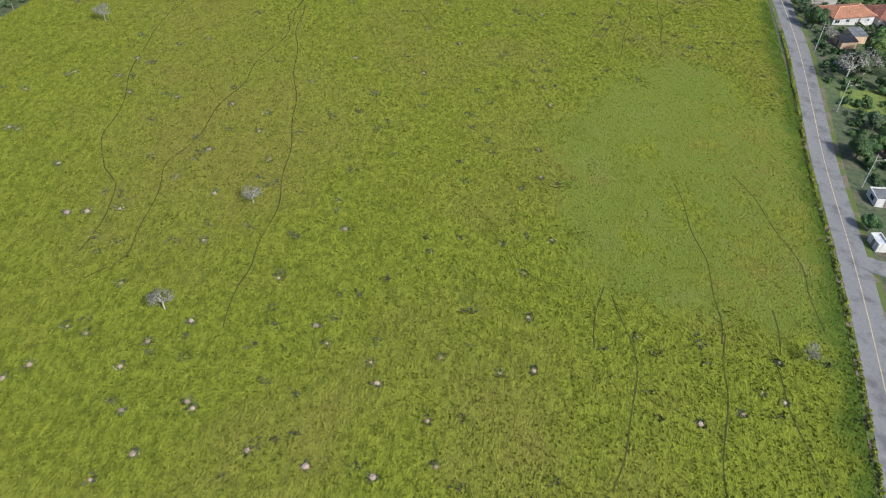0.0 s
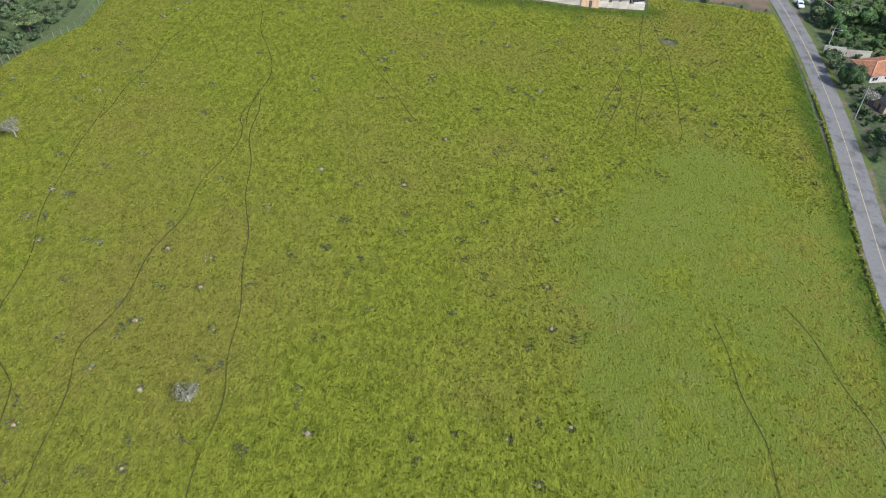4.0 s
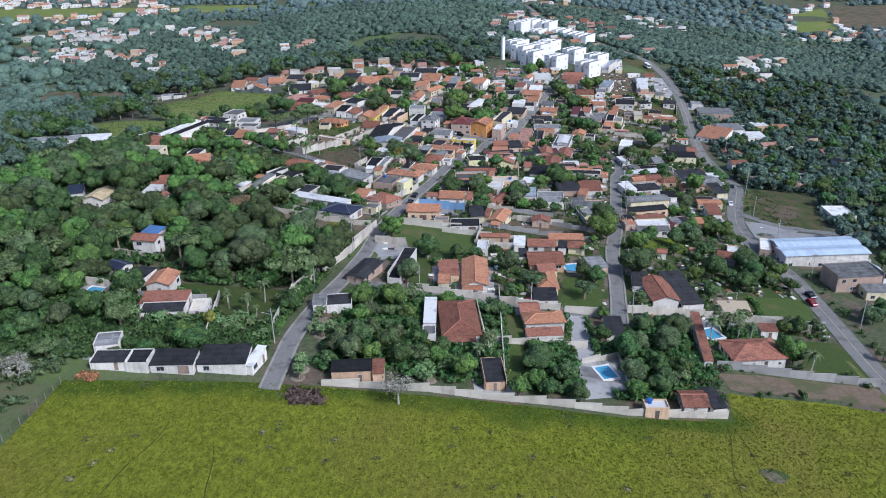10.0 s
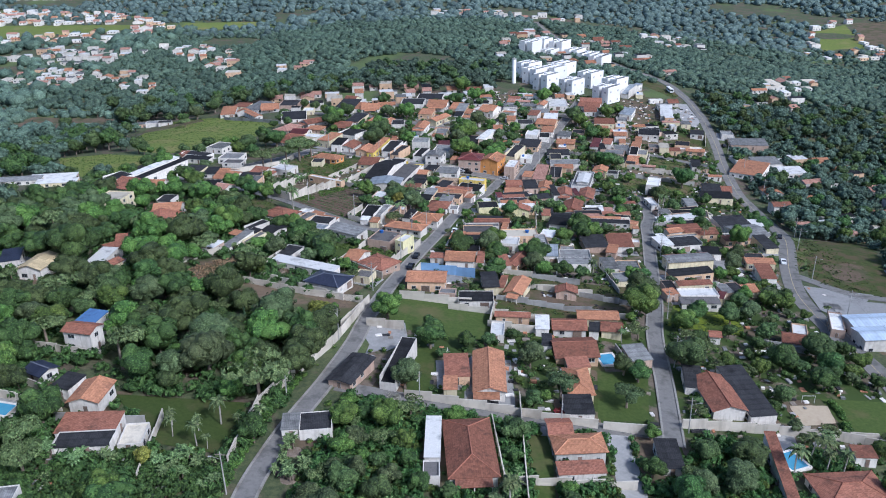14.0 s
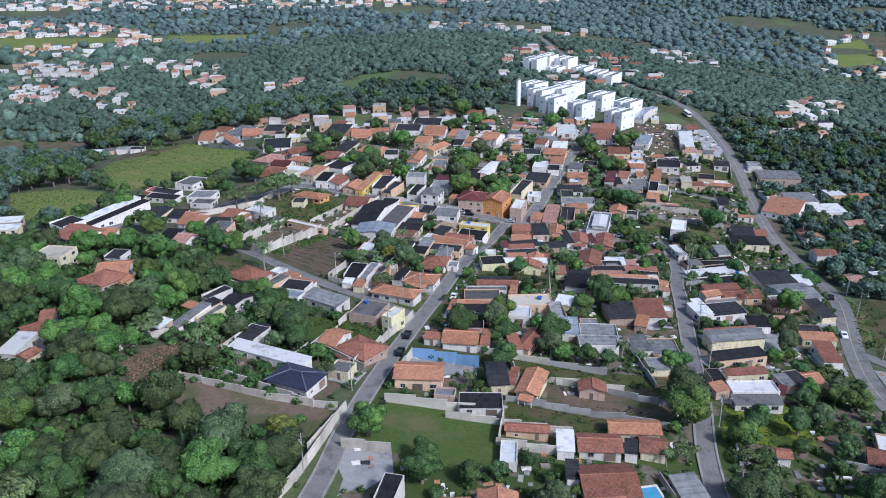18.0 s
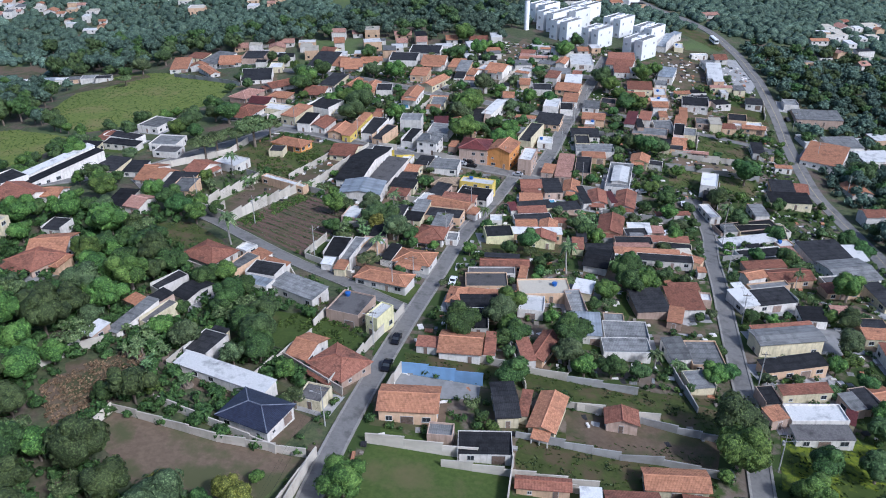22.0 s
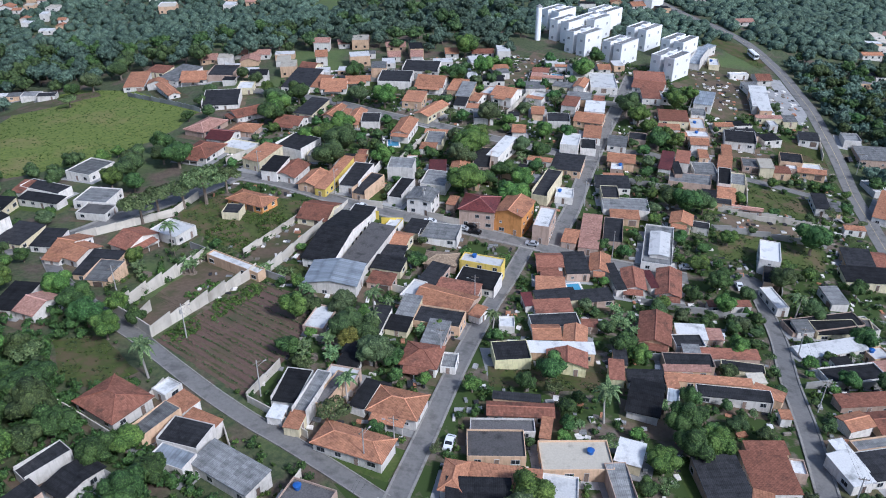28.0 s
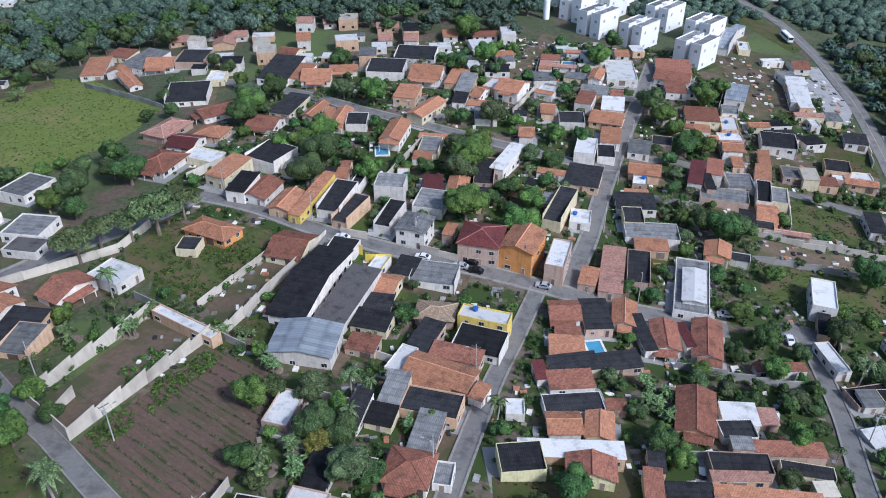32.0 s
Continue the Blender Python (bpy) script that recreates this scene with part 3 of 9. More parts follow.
TOWN = material("trodden town ground", (0.13, 0.098, 0.07), (0.18, 0.15, 0.12), (0.05, 0.075, 0.022), grain=0.6, patch=0.13, place="world", vary=0, bump=0.4, step=0.12, stain_at=(0.42, 0.5))
_p = part("town_ground", drape([(-46, 299), (80, 301), (76, 352), (77, 394), (81, 425), (89, 452), (97, 485), (100, 520), (100, 690), (-40, 695), (-130, 655), (-125, 545), (-98, 455), (-48, 402)], 0.03, 5.0), TOWN, None)
tagged(_p, "trodden earth, broken cement and weeds between the houses", "ground", kind="structure")

# ---- roads and pavements ----
ROAD_LINES = []


def road(name, label, width, points, walkway=0.0, line=False):
    ln = spread(points)
    ROAD_LINES.append((ln, width / 2 + walkway))
    ob = new(name, ribbon(ln, -width / 2, width / 2, 0.16, 0.3).mesh(name, ASPHALT, True))
    tagged(ob, label, "road", kind="structure")
    if line:
        m = tagged(new("centre_line", ribbon(ln, -0.09, 0.09, 0.175).mesh("centre_line", LINE)), "worn yellow centre line along the road", "road marking", kind="structure")
    for s in (-1, 1):
        if walkway:
            a, b = sorted((s * width / 2, s * (width / 2 + walkway)))
            tagged(new("pavement", ribbon(ln, a, b, 0.32, 0.5).mesh("pavement", PAVING)), "raised cement pavement with a kerb beside the street", "pavement", kind="structure")


road("road", "two lane asphalt road with a worn yellow centre line", 6.2, [(38, -110), (50, -20), (58.5, 40), (66.6, 87), (71.7, 120), (75.6, 153), (78.6, 175), (82, 199), (84.2, 219), (85.6, 241), (86, 269), (85, 292), (84.5, 316), (83, 340), (79.6, 362), (79.3, 388), (84, 412), (90.5, 435), (99, 464), (104, 490), (102, 515), (99.5, 536), (101.3, 566), (105.6, 607), (106, 641), (107, 690), (105, 714), (100.4, 745), (90, 778), (79, 800), (60, 860), (30, 960), (10, 1080)], line=True)
_sh = spread([(58.5, 40), (66.6, 87), (71.7, 120), (75.6, 153), (78.6, 175), (82, 199), (84.2, 219), (85.6, 241), (85.8, 268), (83.6, 290)])
for _a, _b in ((3.1, 4.3), (-4.4, -3.1)):
    tagged(new("shoulder", ribbon(_sh, _a, _b, 0.11).mesh("shoulder", VERGE)), "dusty brown and weedy shoulder along the road", "road", kind="structure")
road("road", "narrow grey street climbing from the pasture through houses", 3.5, [(-57, 243), (-57.5, 255), (-57.8, 267.1), (-56.1, 286.3), (-53.4, 303.5), (-51, 323.6), (-50, 338.9), (-45.9, 371.6), (-41.5, 402.1), (-35.3, 435.8), (-28.1, 474.9), (-22.9, 495.9), (-17.9, 514.9)], 0.45)
road("road", "grey cross street between house fronts", 4.6, [(-115.3, 542.6), (-97.3, 537.8), (-77.3, 529.1), (-55.2, 523.3), (-33.1, 519.1), (-16.9, 515.9), (0.4, 512.1), (16.7, 510.4), (28.9, 509.6)], 0.9)
road("road", "grey street running on towards the apartment blocks", 4.2, [(-10.8, 518), (-3.8, 540.7), (3.1, 571.7), (11.1, 604.1), (21, 637.4), (30, 673)], 0.7)
road("road", "narrow upper street between walled gardens", 4.2, [(-150, 640), (-108.1, 624.5), (-80.1, 610.7), (-59.1, 602.9), (-33.1, 594.2), (-9, 587.4), (8.1, 586.6)], 0.8)
road("road", "narrow lane between plots", 4.0, [(13.1, 593.4), (28.2, 596.4), (45.3, 589.8), (64.5, 586), (78.7, 581.5), (98.9, 574.6)])
road("road", "dead end street of low houses with a turning circle", 3.8, [(22.6, 295.9), (25.1, 322), (26.8, 347), (30.7, 369.9), (33.7, 392.5), (37.5, 422.4), (41.6, 455.1), (47, 480.6), (48.5, 498.2), (47.8, 511)], 0.5)
road("road", "side street past a plowed plot", 3.5, [(-43.1, 403.6), (-52.7, 409.6), (-63.2, 415.8), (-71.5, 420.3), (-82, 426.9), (-94, 435.4), (-103.4, 442.6), (-116.3, 451.6), (-134.8, 466.9), (-146.6, 480.7)], 0.25)
road("road", "narrow cement lane along garden walls", 4.2, [(-50.8, 302.5), (-37.6, 301.1), (-18.2, 299.8), (2.2, 298.9), (15.5, 299.8), (24.7, 300.3)])
road("road", "street under spreading trees beside villas", 4.8, [(-175.8, 470.7), (-158.6, 482.5), (-146.5, 495.5), (-138.5, 508.6), (-124.4, 526.7), (-115.3, 542.6)], 1.0)
road("road", "short dirt grey turning off the road", 5.0, [(69, 117), (77, 115), (100, 110)])
road("road", "lane beside the warehouses", 4.6, [(83.5, 412), (90, 404.8), (96.5, 397.3), (108.2, 393.4), (147.3, 390.6)])
_bm = bmesh.new()
bmesh.ops.create_circle(_bm, cap_ends=True, segments=28, radius=5.2)
for _v in _bm.verts:
    _v.co.x, _v.co.y = _v.co.x + 46.8, _v.co.y + 511.8
    _v.co.z = gz(_v.co.x, _v.co.y) + 0.2
tagged(part("turning_circle", _bm, ASPHALT, None), "round asphalt end of the dead end street", "road", kind="structure")

LOTS = []


def lot(kind, *corners):
    LOTS.append((kind, corners))
    words = {"field": "open yellow green meadow beside the last houses", "meadow": "pale open meadow beyond the fence", "soil": "bare reddish brown soil yard", "plowed": "plowed dark brown garden plot with furrows", "lawn": "green mown lawn behind a wall", "grass": "plot of rough yellowish grass",
             "garden": "bright green vegetable beds in rows", "paved": "stained pale cement yard"}
    lift = {"field": 0.06, "meadow": 0.05, "soil": 0.08, "plowed": 0.09, "lawn": 0.10, "grass": 0.07, "garden": 0.11, "paved": 0.12}[kind] + 0.001 * (len(LOTS) % 9)
    tagged(part("plot", drape(ragged(corners, 0.9, 2.0) if kind in ("field", "meadow", "grass", "soil") else corners, lift), LOT[kind], None), words[kind], "ground", kind="structure")


def yard(x, y, turn, w, d, kind):
    """A trodden or cemented yard round a house."""
    c, q = math.cos(radians(turn)), math.sin(radians(turn))
    box = [(x + u * c - v * q, y + u * q + v * c) for u, v in ((-w / 2, -d / 2), (w / 2, -d / 2), (w / 2, d / 2), (-w / 2, d / 2))]
    YARDS.append(box)
    words = {"soil": "trodden brown soil yard round a house", "paved": "stained cement yard round a house", "lawn": "small green lawn round a house"}
    tagged(part("yard", drape(box, 0.035 + 0.0015 * (len(YARDS) % 20)), LOT[kind], None), words[kind], "ground", kind="structure")


YARDS = []
# lots, yards and gardens
lot('paved', (8.9, 272.8), (19.8, 277.6), (20.5, 259.6), (9.8, 255.4))
lot('paved', (8.2, 295.8), (12.4, 297.1), (12.8, 273.9), (8.9, 272.8))
lot('paved', (-116.5, 277.8), (-115.6, 284.3), (-109, 280.5), (-109.2, 273.2))
lot('soil', (97.8, 423), (113.4, 430.3), (113.2, 413.7), (99.6, 405.6))
lot('paved', (84.5, 400.3), (105.9, 397), (87.2, 371.5), (82.2, 378.6))
lot('paved', (-46, 333.6), (-40.3, 336), (-38.9, 326.3), (-47.2, 318.2), (-46.9, 330.2))
lot('soil', (-6.9, 363), (6.9, 358.1), (20.2, 358.9), (22.7, 367.4), (8.4, 369))
lot('grass', (-15.7, 361.9), (-7.7, 362), (6.7, 357.4), (5.8, 350.7), (-3.7, 350.3), (-15.7, 351.7))
lot('soil', (52.6, 359.2), (60.2, 361.4), (56.6, 353.2), (52.1, 353.5))
lot('paved', (57.4, 418.4), (66, 419.7), (68.5, 408.5), (57.4, 405))
lot('garden', (36.1, 370.6), (52, 373), (53.1, 365.4), (43.1, 363.6), (34.8, 364.8))
lot('grass', (-26.8, 446.8), (-17.6, 449.8), (2.6, 450.6), (0.6, 443.3), (-12.1, 440.8), (-26.9, 438.9))
lot('soil', (0.4, 441.4), (9.1, 439.4), (15.7, 439.5), (20.6, 433.8), (9.2, 428.8), (0.1, 430.2))
lot('field', (-244.7, 650.3), (-232.6, 656.6), (-204.1, 647.2), (-154.4, 611.4), (-154.4, 587.7), (-157.7, 573.4), (-178.4, 547))
lot('field', (-234.5, 578.4), (-245.6, 620.4), (-217.7, 643.6), (-172.1, 624.8), (-152.2, 611.1), (-158.1, 590.2), (-165.5, 553.6), (-192.7, 534.7), (-212.6, 545.2))
lot('soil', (-256.4, 619.3), (-250.1, 642.4), (-221.7, 651.5), (-214.2, 642.5), (-246.5, 621.9))
lot('field', (-220.6, 560.2), (-219, 621.5), (-204.1, 650.8), (-158.5, 608.4), (-176.9, 569.2), (-190.7, 543.5))
lot('field', (-255.4, 539.4), (-228.8, 542.1), (-192.8, 526.1), (-196.4, 500.1), (-202.5, 482.4), (-221.8, 490))
lot('plowed', (-99.6, 442.3), (-91.7, 464), (-87.5, 475.5), (-70.5, 469), (-69.6, 451.4), (-70.2, 440), (-74, 426.3), (-86.5, 434.2))
lot('soil', (-111.3, 450.5), (-101.2, 443.5), (-88.8, 475.9), (-105.2, 484.2))
lot('grass', (-122.9, 512.4), (-116, 526.6), (-89.8, 527.7), (-87.8, 515.3), (-96.8, 491.5), (-113, 499.7), (-120.3, 504.8))
lot('soil', (-94.9, 491.9), (-86.1, 514.4), (-77.1, 513.5), (-86.7, 481.9))
lot('soil', (48.3, 554.4), (82.7, 550.3), (79.7, 542.2), (44.4, 544.8))
lot('grass', (43.7, 542.1), (78.3, 538.3), (73.6, 525.8), (55.6, 523.8), (41.2, 525.1))
lot('grass', (63.4, 580.5), (86.5, 573.9), (79.2, 557.9), (58.5, 561.5))
lot('lawn', (-64.4, 572.5), (-58.1, 594.7), (-65.3, 604.3), (-66.9, 588.6), (-69.7, 571.5))
lot('lawn', (-73.9, 532.2), (-68.6, 545.8), (-63.8, 542), (-65.6, 529.4))
lot('soil', (46.9, 667.9), (66.8, 686.2), (78.8, 658.6), (66.7, 625.7), (54.2, 647))
lot('paved', (81.2, 659.3), (94.9, 675.7), (104.1, 647.8), (97.9, 634.5))
lot('soil', (-31, 645.3), (-15, 702), (-8.7, 699.3), (-22.2, 646.7))
lot('paved', (-40.7, 525.1), (-19, 519.9), (-19.7, 516.1), (-38.7, 519.1))
lot('soil', (-105.8, 364.5), (-95.5, 371), (-90.4, 367.3), (-88.4, 356.4), (-99.3, 354.6))
lot('grass', (-40.8, 383.6), (-13.1, 381.5), (25.5, 380.2), (23.8, 377.8), (-13.3, 376.1), (-41, 377.6))
lot('lawn', (-74.5, 396.1), (-61.1, 394), (-47.8, 386.3), (-54.5, 378), (-72.2, 380.1))
lot('grass', (-121, 439), (-111.7, 442.2), (-97.9, 430.3), (-102.6, 424.1), (-111.7, 425.5))
lot('paved', (-40.6, 375.1), (-23.8, 374.1), (-24.1, 369), (-41.9, 366))
lot('soil', (12, 414.2), (30.3, 412), (30.1, 408.6), (9.4, 406.9))
lot('lawn', (-48.6, 334.8), (-42.6, 351.2), (-17.1, 351.1), (-18.6, 337.3), (-37.6, 333.3))
lot('soil', (-91.1, 345.1), (-89.8, 351.2), (-53.2, 345), (-58.9, 332.6), (-78, 333.9))
lot('soil', (-107, 356.9), (-95, 374.2), (-88, 361), (-97.3, 343))
lot('grass', (-16.1, 361.1), (20.8, 361.5), (17.4, 347), (-16.5, 348.5))
lot('garden', (35.1, 366.9), (55.3, 371.5), (52.5, 352.6), (31.4, 353.9))
lot('grass', (102.3, 463.9), (101.3, 441.9), (85.4, 408), (85.7, 411.3))
lot('lawn', (-94.6, 288.7), (-67.1, 291.2), (-64.7, 272.5), (-79.1, 273.6))
lot('paved', (8.7, 298.1), (13.1, 299.2), (14.3, 274.6), (10.2, 272.7))
lot('paved', (9.8, 273.5), (18.6, 276.6), (19.4, 264.8), (8.5, 262.4))
lot('soil', (13.7, 296.8), (18.3, 298), (20.8, 286.2), (14.9, 278.7))
lot('lawn', (-8.1, 292.5), (-3.6, 293.6), (-3.2, 259.8), (-7.3, 258.9))
lot('lawn', (9.1, 323.8), (21.9, 327.1), (18.6, 304.2), (7.2, 302.5))
lot('soil', (52.7, 320.3), (62.2, 323.9), (62.5, 310.8), (52.5, 308.6))
lot('lawn', (62.5, 323.8), (84.1, 325.7), (78, 309.3), (63.3, 311.1))
lot('grass', (105.3, 463.1), (133.2, 467.7), (112.4, 392), (88.3, 405.3))
lot('paved', (-51.7, 332.2), (-40, 336.9), (-37.9, 327.2), (-42.3, 321.2), (-46.1, 321.7))
lot('lawn', (-41.6, 356.1), (-17.5, 352.4), (-17.7, 332.5), (-37.7, 332.2))
lot('lawn', (-36.8, 324.2), (-30.2, 325.9), (-30.5, 302), (-35.9, 301.9))
lot('soil', (-78.2, 258.7), (-66.6, 265), (-62.5, 256.8), (-75.2, 254.3))
lot('soil', (43.5, 275.4), (60.9, 276.9), (82.9, 276.6), (82.7, 267.2), (67.9, 269.2), (50.8, 267.9), (44.5, 268.2))
lot('lawn', (72.6, 298.2), (82.8, 298.8), (83, 281), (65.5, 281.2))
lot('paved', (83.1, 389.9), (113.7, 389.5), (101.3, 362.1), (86.2, 364.7))
lot('paved', (-117, 277.7), (-115.4, 284.2), (-107.5, 279.1), (-107.5, 272.7))
lot('paved', (44.7, 304.4), (50.6, 306.5), (49.3, 294), (44.3, 290.7))
lot('grass', (-87.8, 488.6), (-78.6, 488.1), (-74.2, 477.8), (-84.5, 475.6))
lot('grass', (-15.7, 379.1), (9.5, 380.3), (27.3, 375.7), (24.8, 367.6), (9, 369.7), (-6.5, 373.2), (-15.1, 375.5))
lot('soil', (-6.7, 369.6), (8.9, 368.5), (23.7, 365.5), (20.5, 356.5), (3.3, 358.6), (-7.2, 359.8))
lot('grass', (-15.9, 358.4), (-1.6, 357.2), (-1.8, 349.1), (-15.9, 349.3))
lot('field', (-640, 1040), (-500, 1085), (-470, 1130), (-690, 1125))
lot('field', (-420, 1085), (-330, 1110), (-330, 1150), (-430, 1140))
lot('soil', (390, 1100), (540, 1120), (560, 1260), (420, 1240))
lot('field', (330, 1060), (385, 1095), (410, 1230), (350, 1180))
lot('soil', (-372, 668), (-298, 674), (-294, 702), (-375, 706))
lot('soil', (56, 702), (90, 700), (92, 672), (76, 640), (62, 640))
lot('paved', (97, 690), (103.4, 690), (103, 645), (95, 640))
lot('grass', (84, 752), (99, 738), (103, 712), (97, 704), (78, 740))
lot('soil', (62, 612), (80, 608), (78, 600), (60, 604))
lot('grass', (78, 625), (101, 618), (100, 604), (82, 610))
lot('meadow', (-104, 100), (-114, 150), (-105, 188), (-100, 200), (-100, 236), (-125, 236), (-150, 205), (-170, 150), (-150, 100))

# ---- houses ----
def window_mesh(w, h):
    """The frame with its sill, and the panes that sit in it."""
    s = Soup()
    s.box(-w / 2, -0.06, 0, w / 2, 0.02, h)
    s.box(-w / 2 - 0.08, -0.14, -0.08, w / 2 + 0.08, 0, 0)
    g = Soup()
    g.box(-w / 2 + 0.08, -0.075, 0.08, -0.03, -0.05, h - 0.08)
    g.box(0.03, -0.075, 0.08, w / 2 - 0.08, -0.05, h - 0.08)
    return s.mesh("window", FRAME), g.mesh("pane", GLASS)


def window(kind, parent, loc, turn):
    child("pane", kind[1], child("window", kind[0], parent, loc, turn))


def door_mesh(w, h):
    s = Soup()
    s.box(-w / 2, -0.07, 0, w / 2, 0.02, h, 0)
    s.box(-w / 2 + 0.07, -0.09, 0, w / 2 - 0.07, -0.03, h - 0.07, 1)
    s.box(w / 2 - 0.2, -0.13, 1.0, w / 2 - 0.14, -0.08, 1.12, 0)
    return s.mesh("door", [FRAME, DOOR])


WINDOWS = [window_mesh(1.3, 1.1), window_mesh(1.7, 1.1), window_mesh(0.8, 0.7)]
DOORS = [door_mesh(0.95, 2.05), door_mesh(2.5, 2.05)]


def tank_mesh():
    s = Soup()
    s.tube((0, 0, 0), (0, 0, 0.85), 0.55, 0.7, 14)
    s.tube((0, 0, 0.85), (0, 0, 1.0), 0.74, 0.3, 14)
    return s.mesh("tank", TANK, False)


TANK_MESH = tank_mesh()
PLOTS = []          # x, y, turn, half width, half depth of every building


def roof_soup(form, w, d, h, rise):
    """Roof sheets over a w by d outline whose eaves stand at h. Returns the sheets, the ridge lines and the height profile of the walls."""
    s, ridges = Soup(), []
    x, y, t = w / 2, d / 2, 0.14
    if form == "G":
        s.slab([(-x, -y, h), (x, -y, h), (x, 0, h + rise), (-x, 0, h + rise)], t)
        s.slab([(x, y, h), (-x, y, h), (-x, 0, h + rise), (x, 0, h + rise)], t)
        ridges = [((-x, 0, h + rise), (x, 0, h + rise))]
    elif form == "H":
        k = max(x - y, 0.4)
        a, b = (-k, 0, h + rise), (k, 0, h + rise)
        s.slab([(-x, -y, h), (x, -y, h), b, a], t)
        s.slab([(x, y, h), (-x, y, h), a, b], t)
        s.slab([(x, -y, h), (x, y, h), b], t)
        s.slab([(-x, y, h), (-x, -y, h), a], t)
        ridges = [(a, b), ((-x, -y, h), a), ((-x, y, h), a), ((x, -y, h), b), ((x, y, h), b)]
    else:
        s.slab([(-x, -y, h), (x, -y, h), (x, y, h + rise), (-x, y, h + rise)], 0.09)
    return s, ridges


def post_mesh():
    s = Soup()
    s.box(-0.09, -0.09, -0.3, 0.09, 0.09, 1.0)
    return s.mesh("post", WALL["w"])


VERANDA_POST = post_mesh()


def clear_of(x, y, r, roads=True):
    for hx, hy, a, hw, hd in PLOTS:
        dx, dy = x - hx, y - hy
        if abs(dx) + abs(dy) > hw + hd + r + 6:
            continue
        u, v = dx * math.cos(a) + dy * math.sin(a), -dx * math.sin(a) + dy * math.cos(a)
        if abs(u) < hw + r and abs(v) < hd + r:
            return False
    for ln, w in ROAD_LINES:
        if np.min((ln[:, 0] - x) ** 2 + (ln[:, 1] - y) ** 2) < (w + r) ** 2:
            return False
    return True


def house(x, y, turn, w, d, h, form, rc, wc, kind_name=""):
    z = gz(x, y)
    PLOTS.append((x, y, radians(turn), w / 2, d / 2))
    if wc == "w" and y > 300 and w * d < 160:
        wc = R.choice("wwwwwwwCCPp")
    big = w * d > 60 or h > 4.5
    name = "house" if big else kind_name or "outbuilding"
    home = new(name)
    home.empty_display_size = 0.5
    home.matrix_world = pose(x, y, z, 0, 0, turn)
    shape = {"G": "gabled", "V": "gabled", "H": "hipped", "S": "sloping", "F": "flat"}[form]
    tagged(home, f"{'two storey ' if h > 5 else ''}{WALL_WORD[wc]} {'house' if big else (kind_name or 'shed').replace('_', ' ')} with a {shape} {ROOF_WORD[rc]} roof", "house" if big else "shed", kind="")
    tile = rc in "roMnptc"
    q = 0.0
    rw, rd = w, d
    if form in "GHV" and form != "H":
        q = 0.0
    if form == "V" or (form == "H" and d > w):
        rw, rd, q = d, w, math.pi / 2
    over = 0.0 if form == "F" else min(0.45 if form in "GHV" else 0.18, 0.12 * min(w, d))
    if form == "F":
        s = Soup()
        a, b, e = w / 2, d / 2, 0.16
        s.box(-a, -b, -2.5, a, b, h - 0.45)
        for x0, y0, x1, y1 in ((-a, -b, a, -b + e), (-a, b - e, a, b), (-a, -b + e, -a + e, b - e), (a - e, -b + e, a, b - e)):
            s.box(x0, y0, h - 0.45, x1, y1, h)
        child("wall", s.mesh("wall", WALL[wc]), home)
        s = Soup()
        s.box(-a + e, -b + e, h - 0.44, a - e, b - e, h - 0.36)
        child("roof_slab", s.mesh("roof_slab", ROOF[rc]), home, label=ROOF_WORD[rc] + " roof surface")
    else:
        rise = rd / 2 * (0.33 if tile else 0.16) if form in "GHV" else max(0.25, rd * 0.09)
        s, ridges = roof_soup("G" if form == "V" else form, rw, rd, h, rise)
        cover = child("roof", s.mesh("roof", ROOF[rc]), home, turn=q, label=ROOF_WORD[rc] + " roof")
        if ridges and rc in RIDGE:
            s = Soup()
            for p0, p1 in ridges:
                s.tube((p0[0], p0[1], p0[2] + 0.02), (p1[0], p1[1], p1[2] + 0.02), 0.13, 0.13, 5)
            child("ridge_cap", s.mesh("ridge_cap", RIDGE[rc]), cover)
        a, b = rw / 2 - over, rd / 2 - over
        g = lambda v: h - 0.16 + (rise * (1 - abs(v) / (rd / 2)) if form in "GV" else rise * (v + rd / 2) / rd if form == "S" else 0.0)
        s = Soup()
        if form == "S":
            prof = [(-b, g(-b)), (b, g(b))]
        elif form == "H":
            prof = [(-b, h - 0.1), (b, h - 0.1)]
        else:
            prof = [(-b, g(-b)), (0, g(0)), (b, g(b))]
        for e in (-a, a):
            pts = [(e, -b, -2.5)] + [(e, v, t) for v, t in prof] + [(e, b, -2.5)]
            s.face(pts if e < 0 else pts[::-1])
        s.face([(-a, -b, -2.5), (a, -b, -2.5), (a, -b, prof[0][1]), (-a, -b, prof[0][1])])
        s.face([(a, b, -2.5), (-a, b, -2.5), (-a, b, prof[-1][1]), (a, b, prof[-1][1])])
        for (v0, t0), (v1, t1) in zip(prof, prof[1:]):
            s.face([(-a, v0, t0), (a, v0, t0), (a, v1, t1), (-a, v1, t1)])
        child("wall", s.mesh("wall", WALL[wc]), home, turn=q)
        if form == "S" and rc in "bydm" and R.random() < 0.4:
            # raised parapet round the sheet roof
            s = Soup()
            a, b, top = rw / 2, rd / 2, h + rise + R.uniform(0.04, 0.2)
            s.box(-a - 0.12, -b, -2.5, -a, b, top)
            s.box(a, -b, -2.5, a + 0.12, b, top)
            s.box(-a - 0.12, b, -2.5, a + 0.12, b + 0.12, top)
            if R.random() < 0.45:
                s.box(-a - 0.12, -b - 0.12, -2.5, a + 0.12, -b, h + 0.3)
            child("parapet", s.mesh("parapet", WALL[wc]), home)
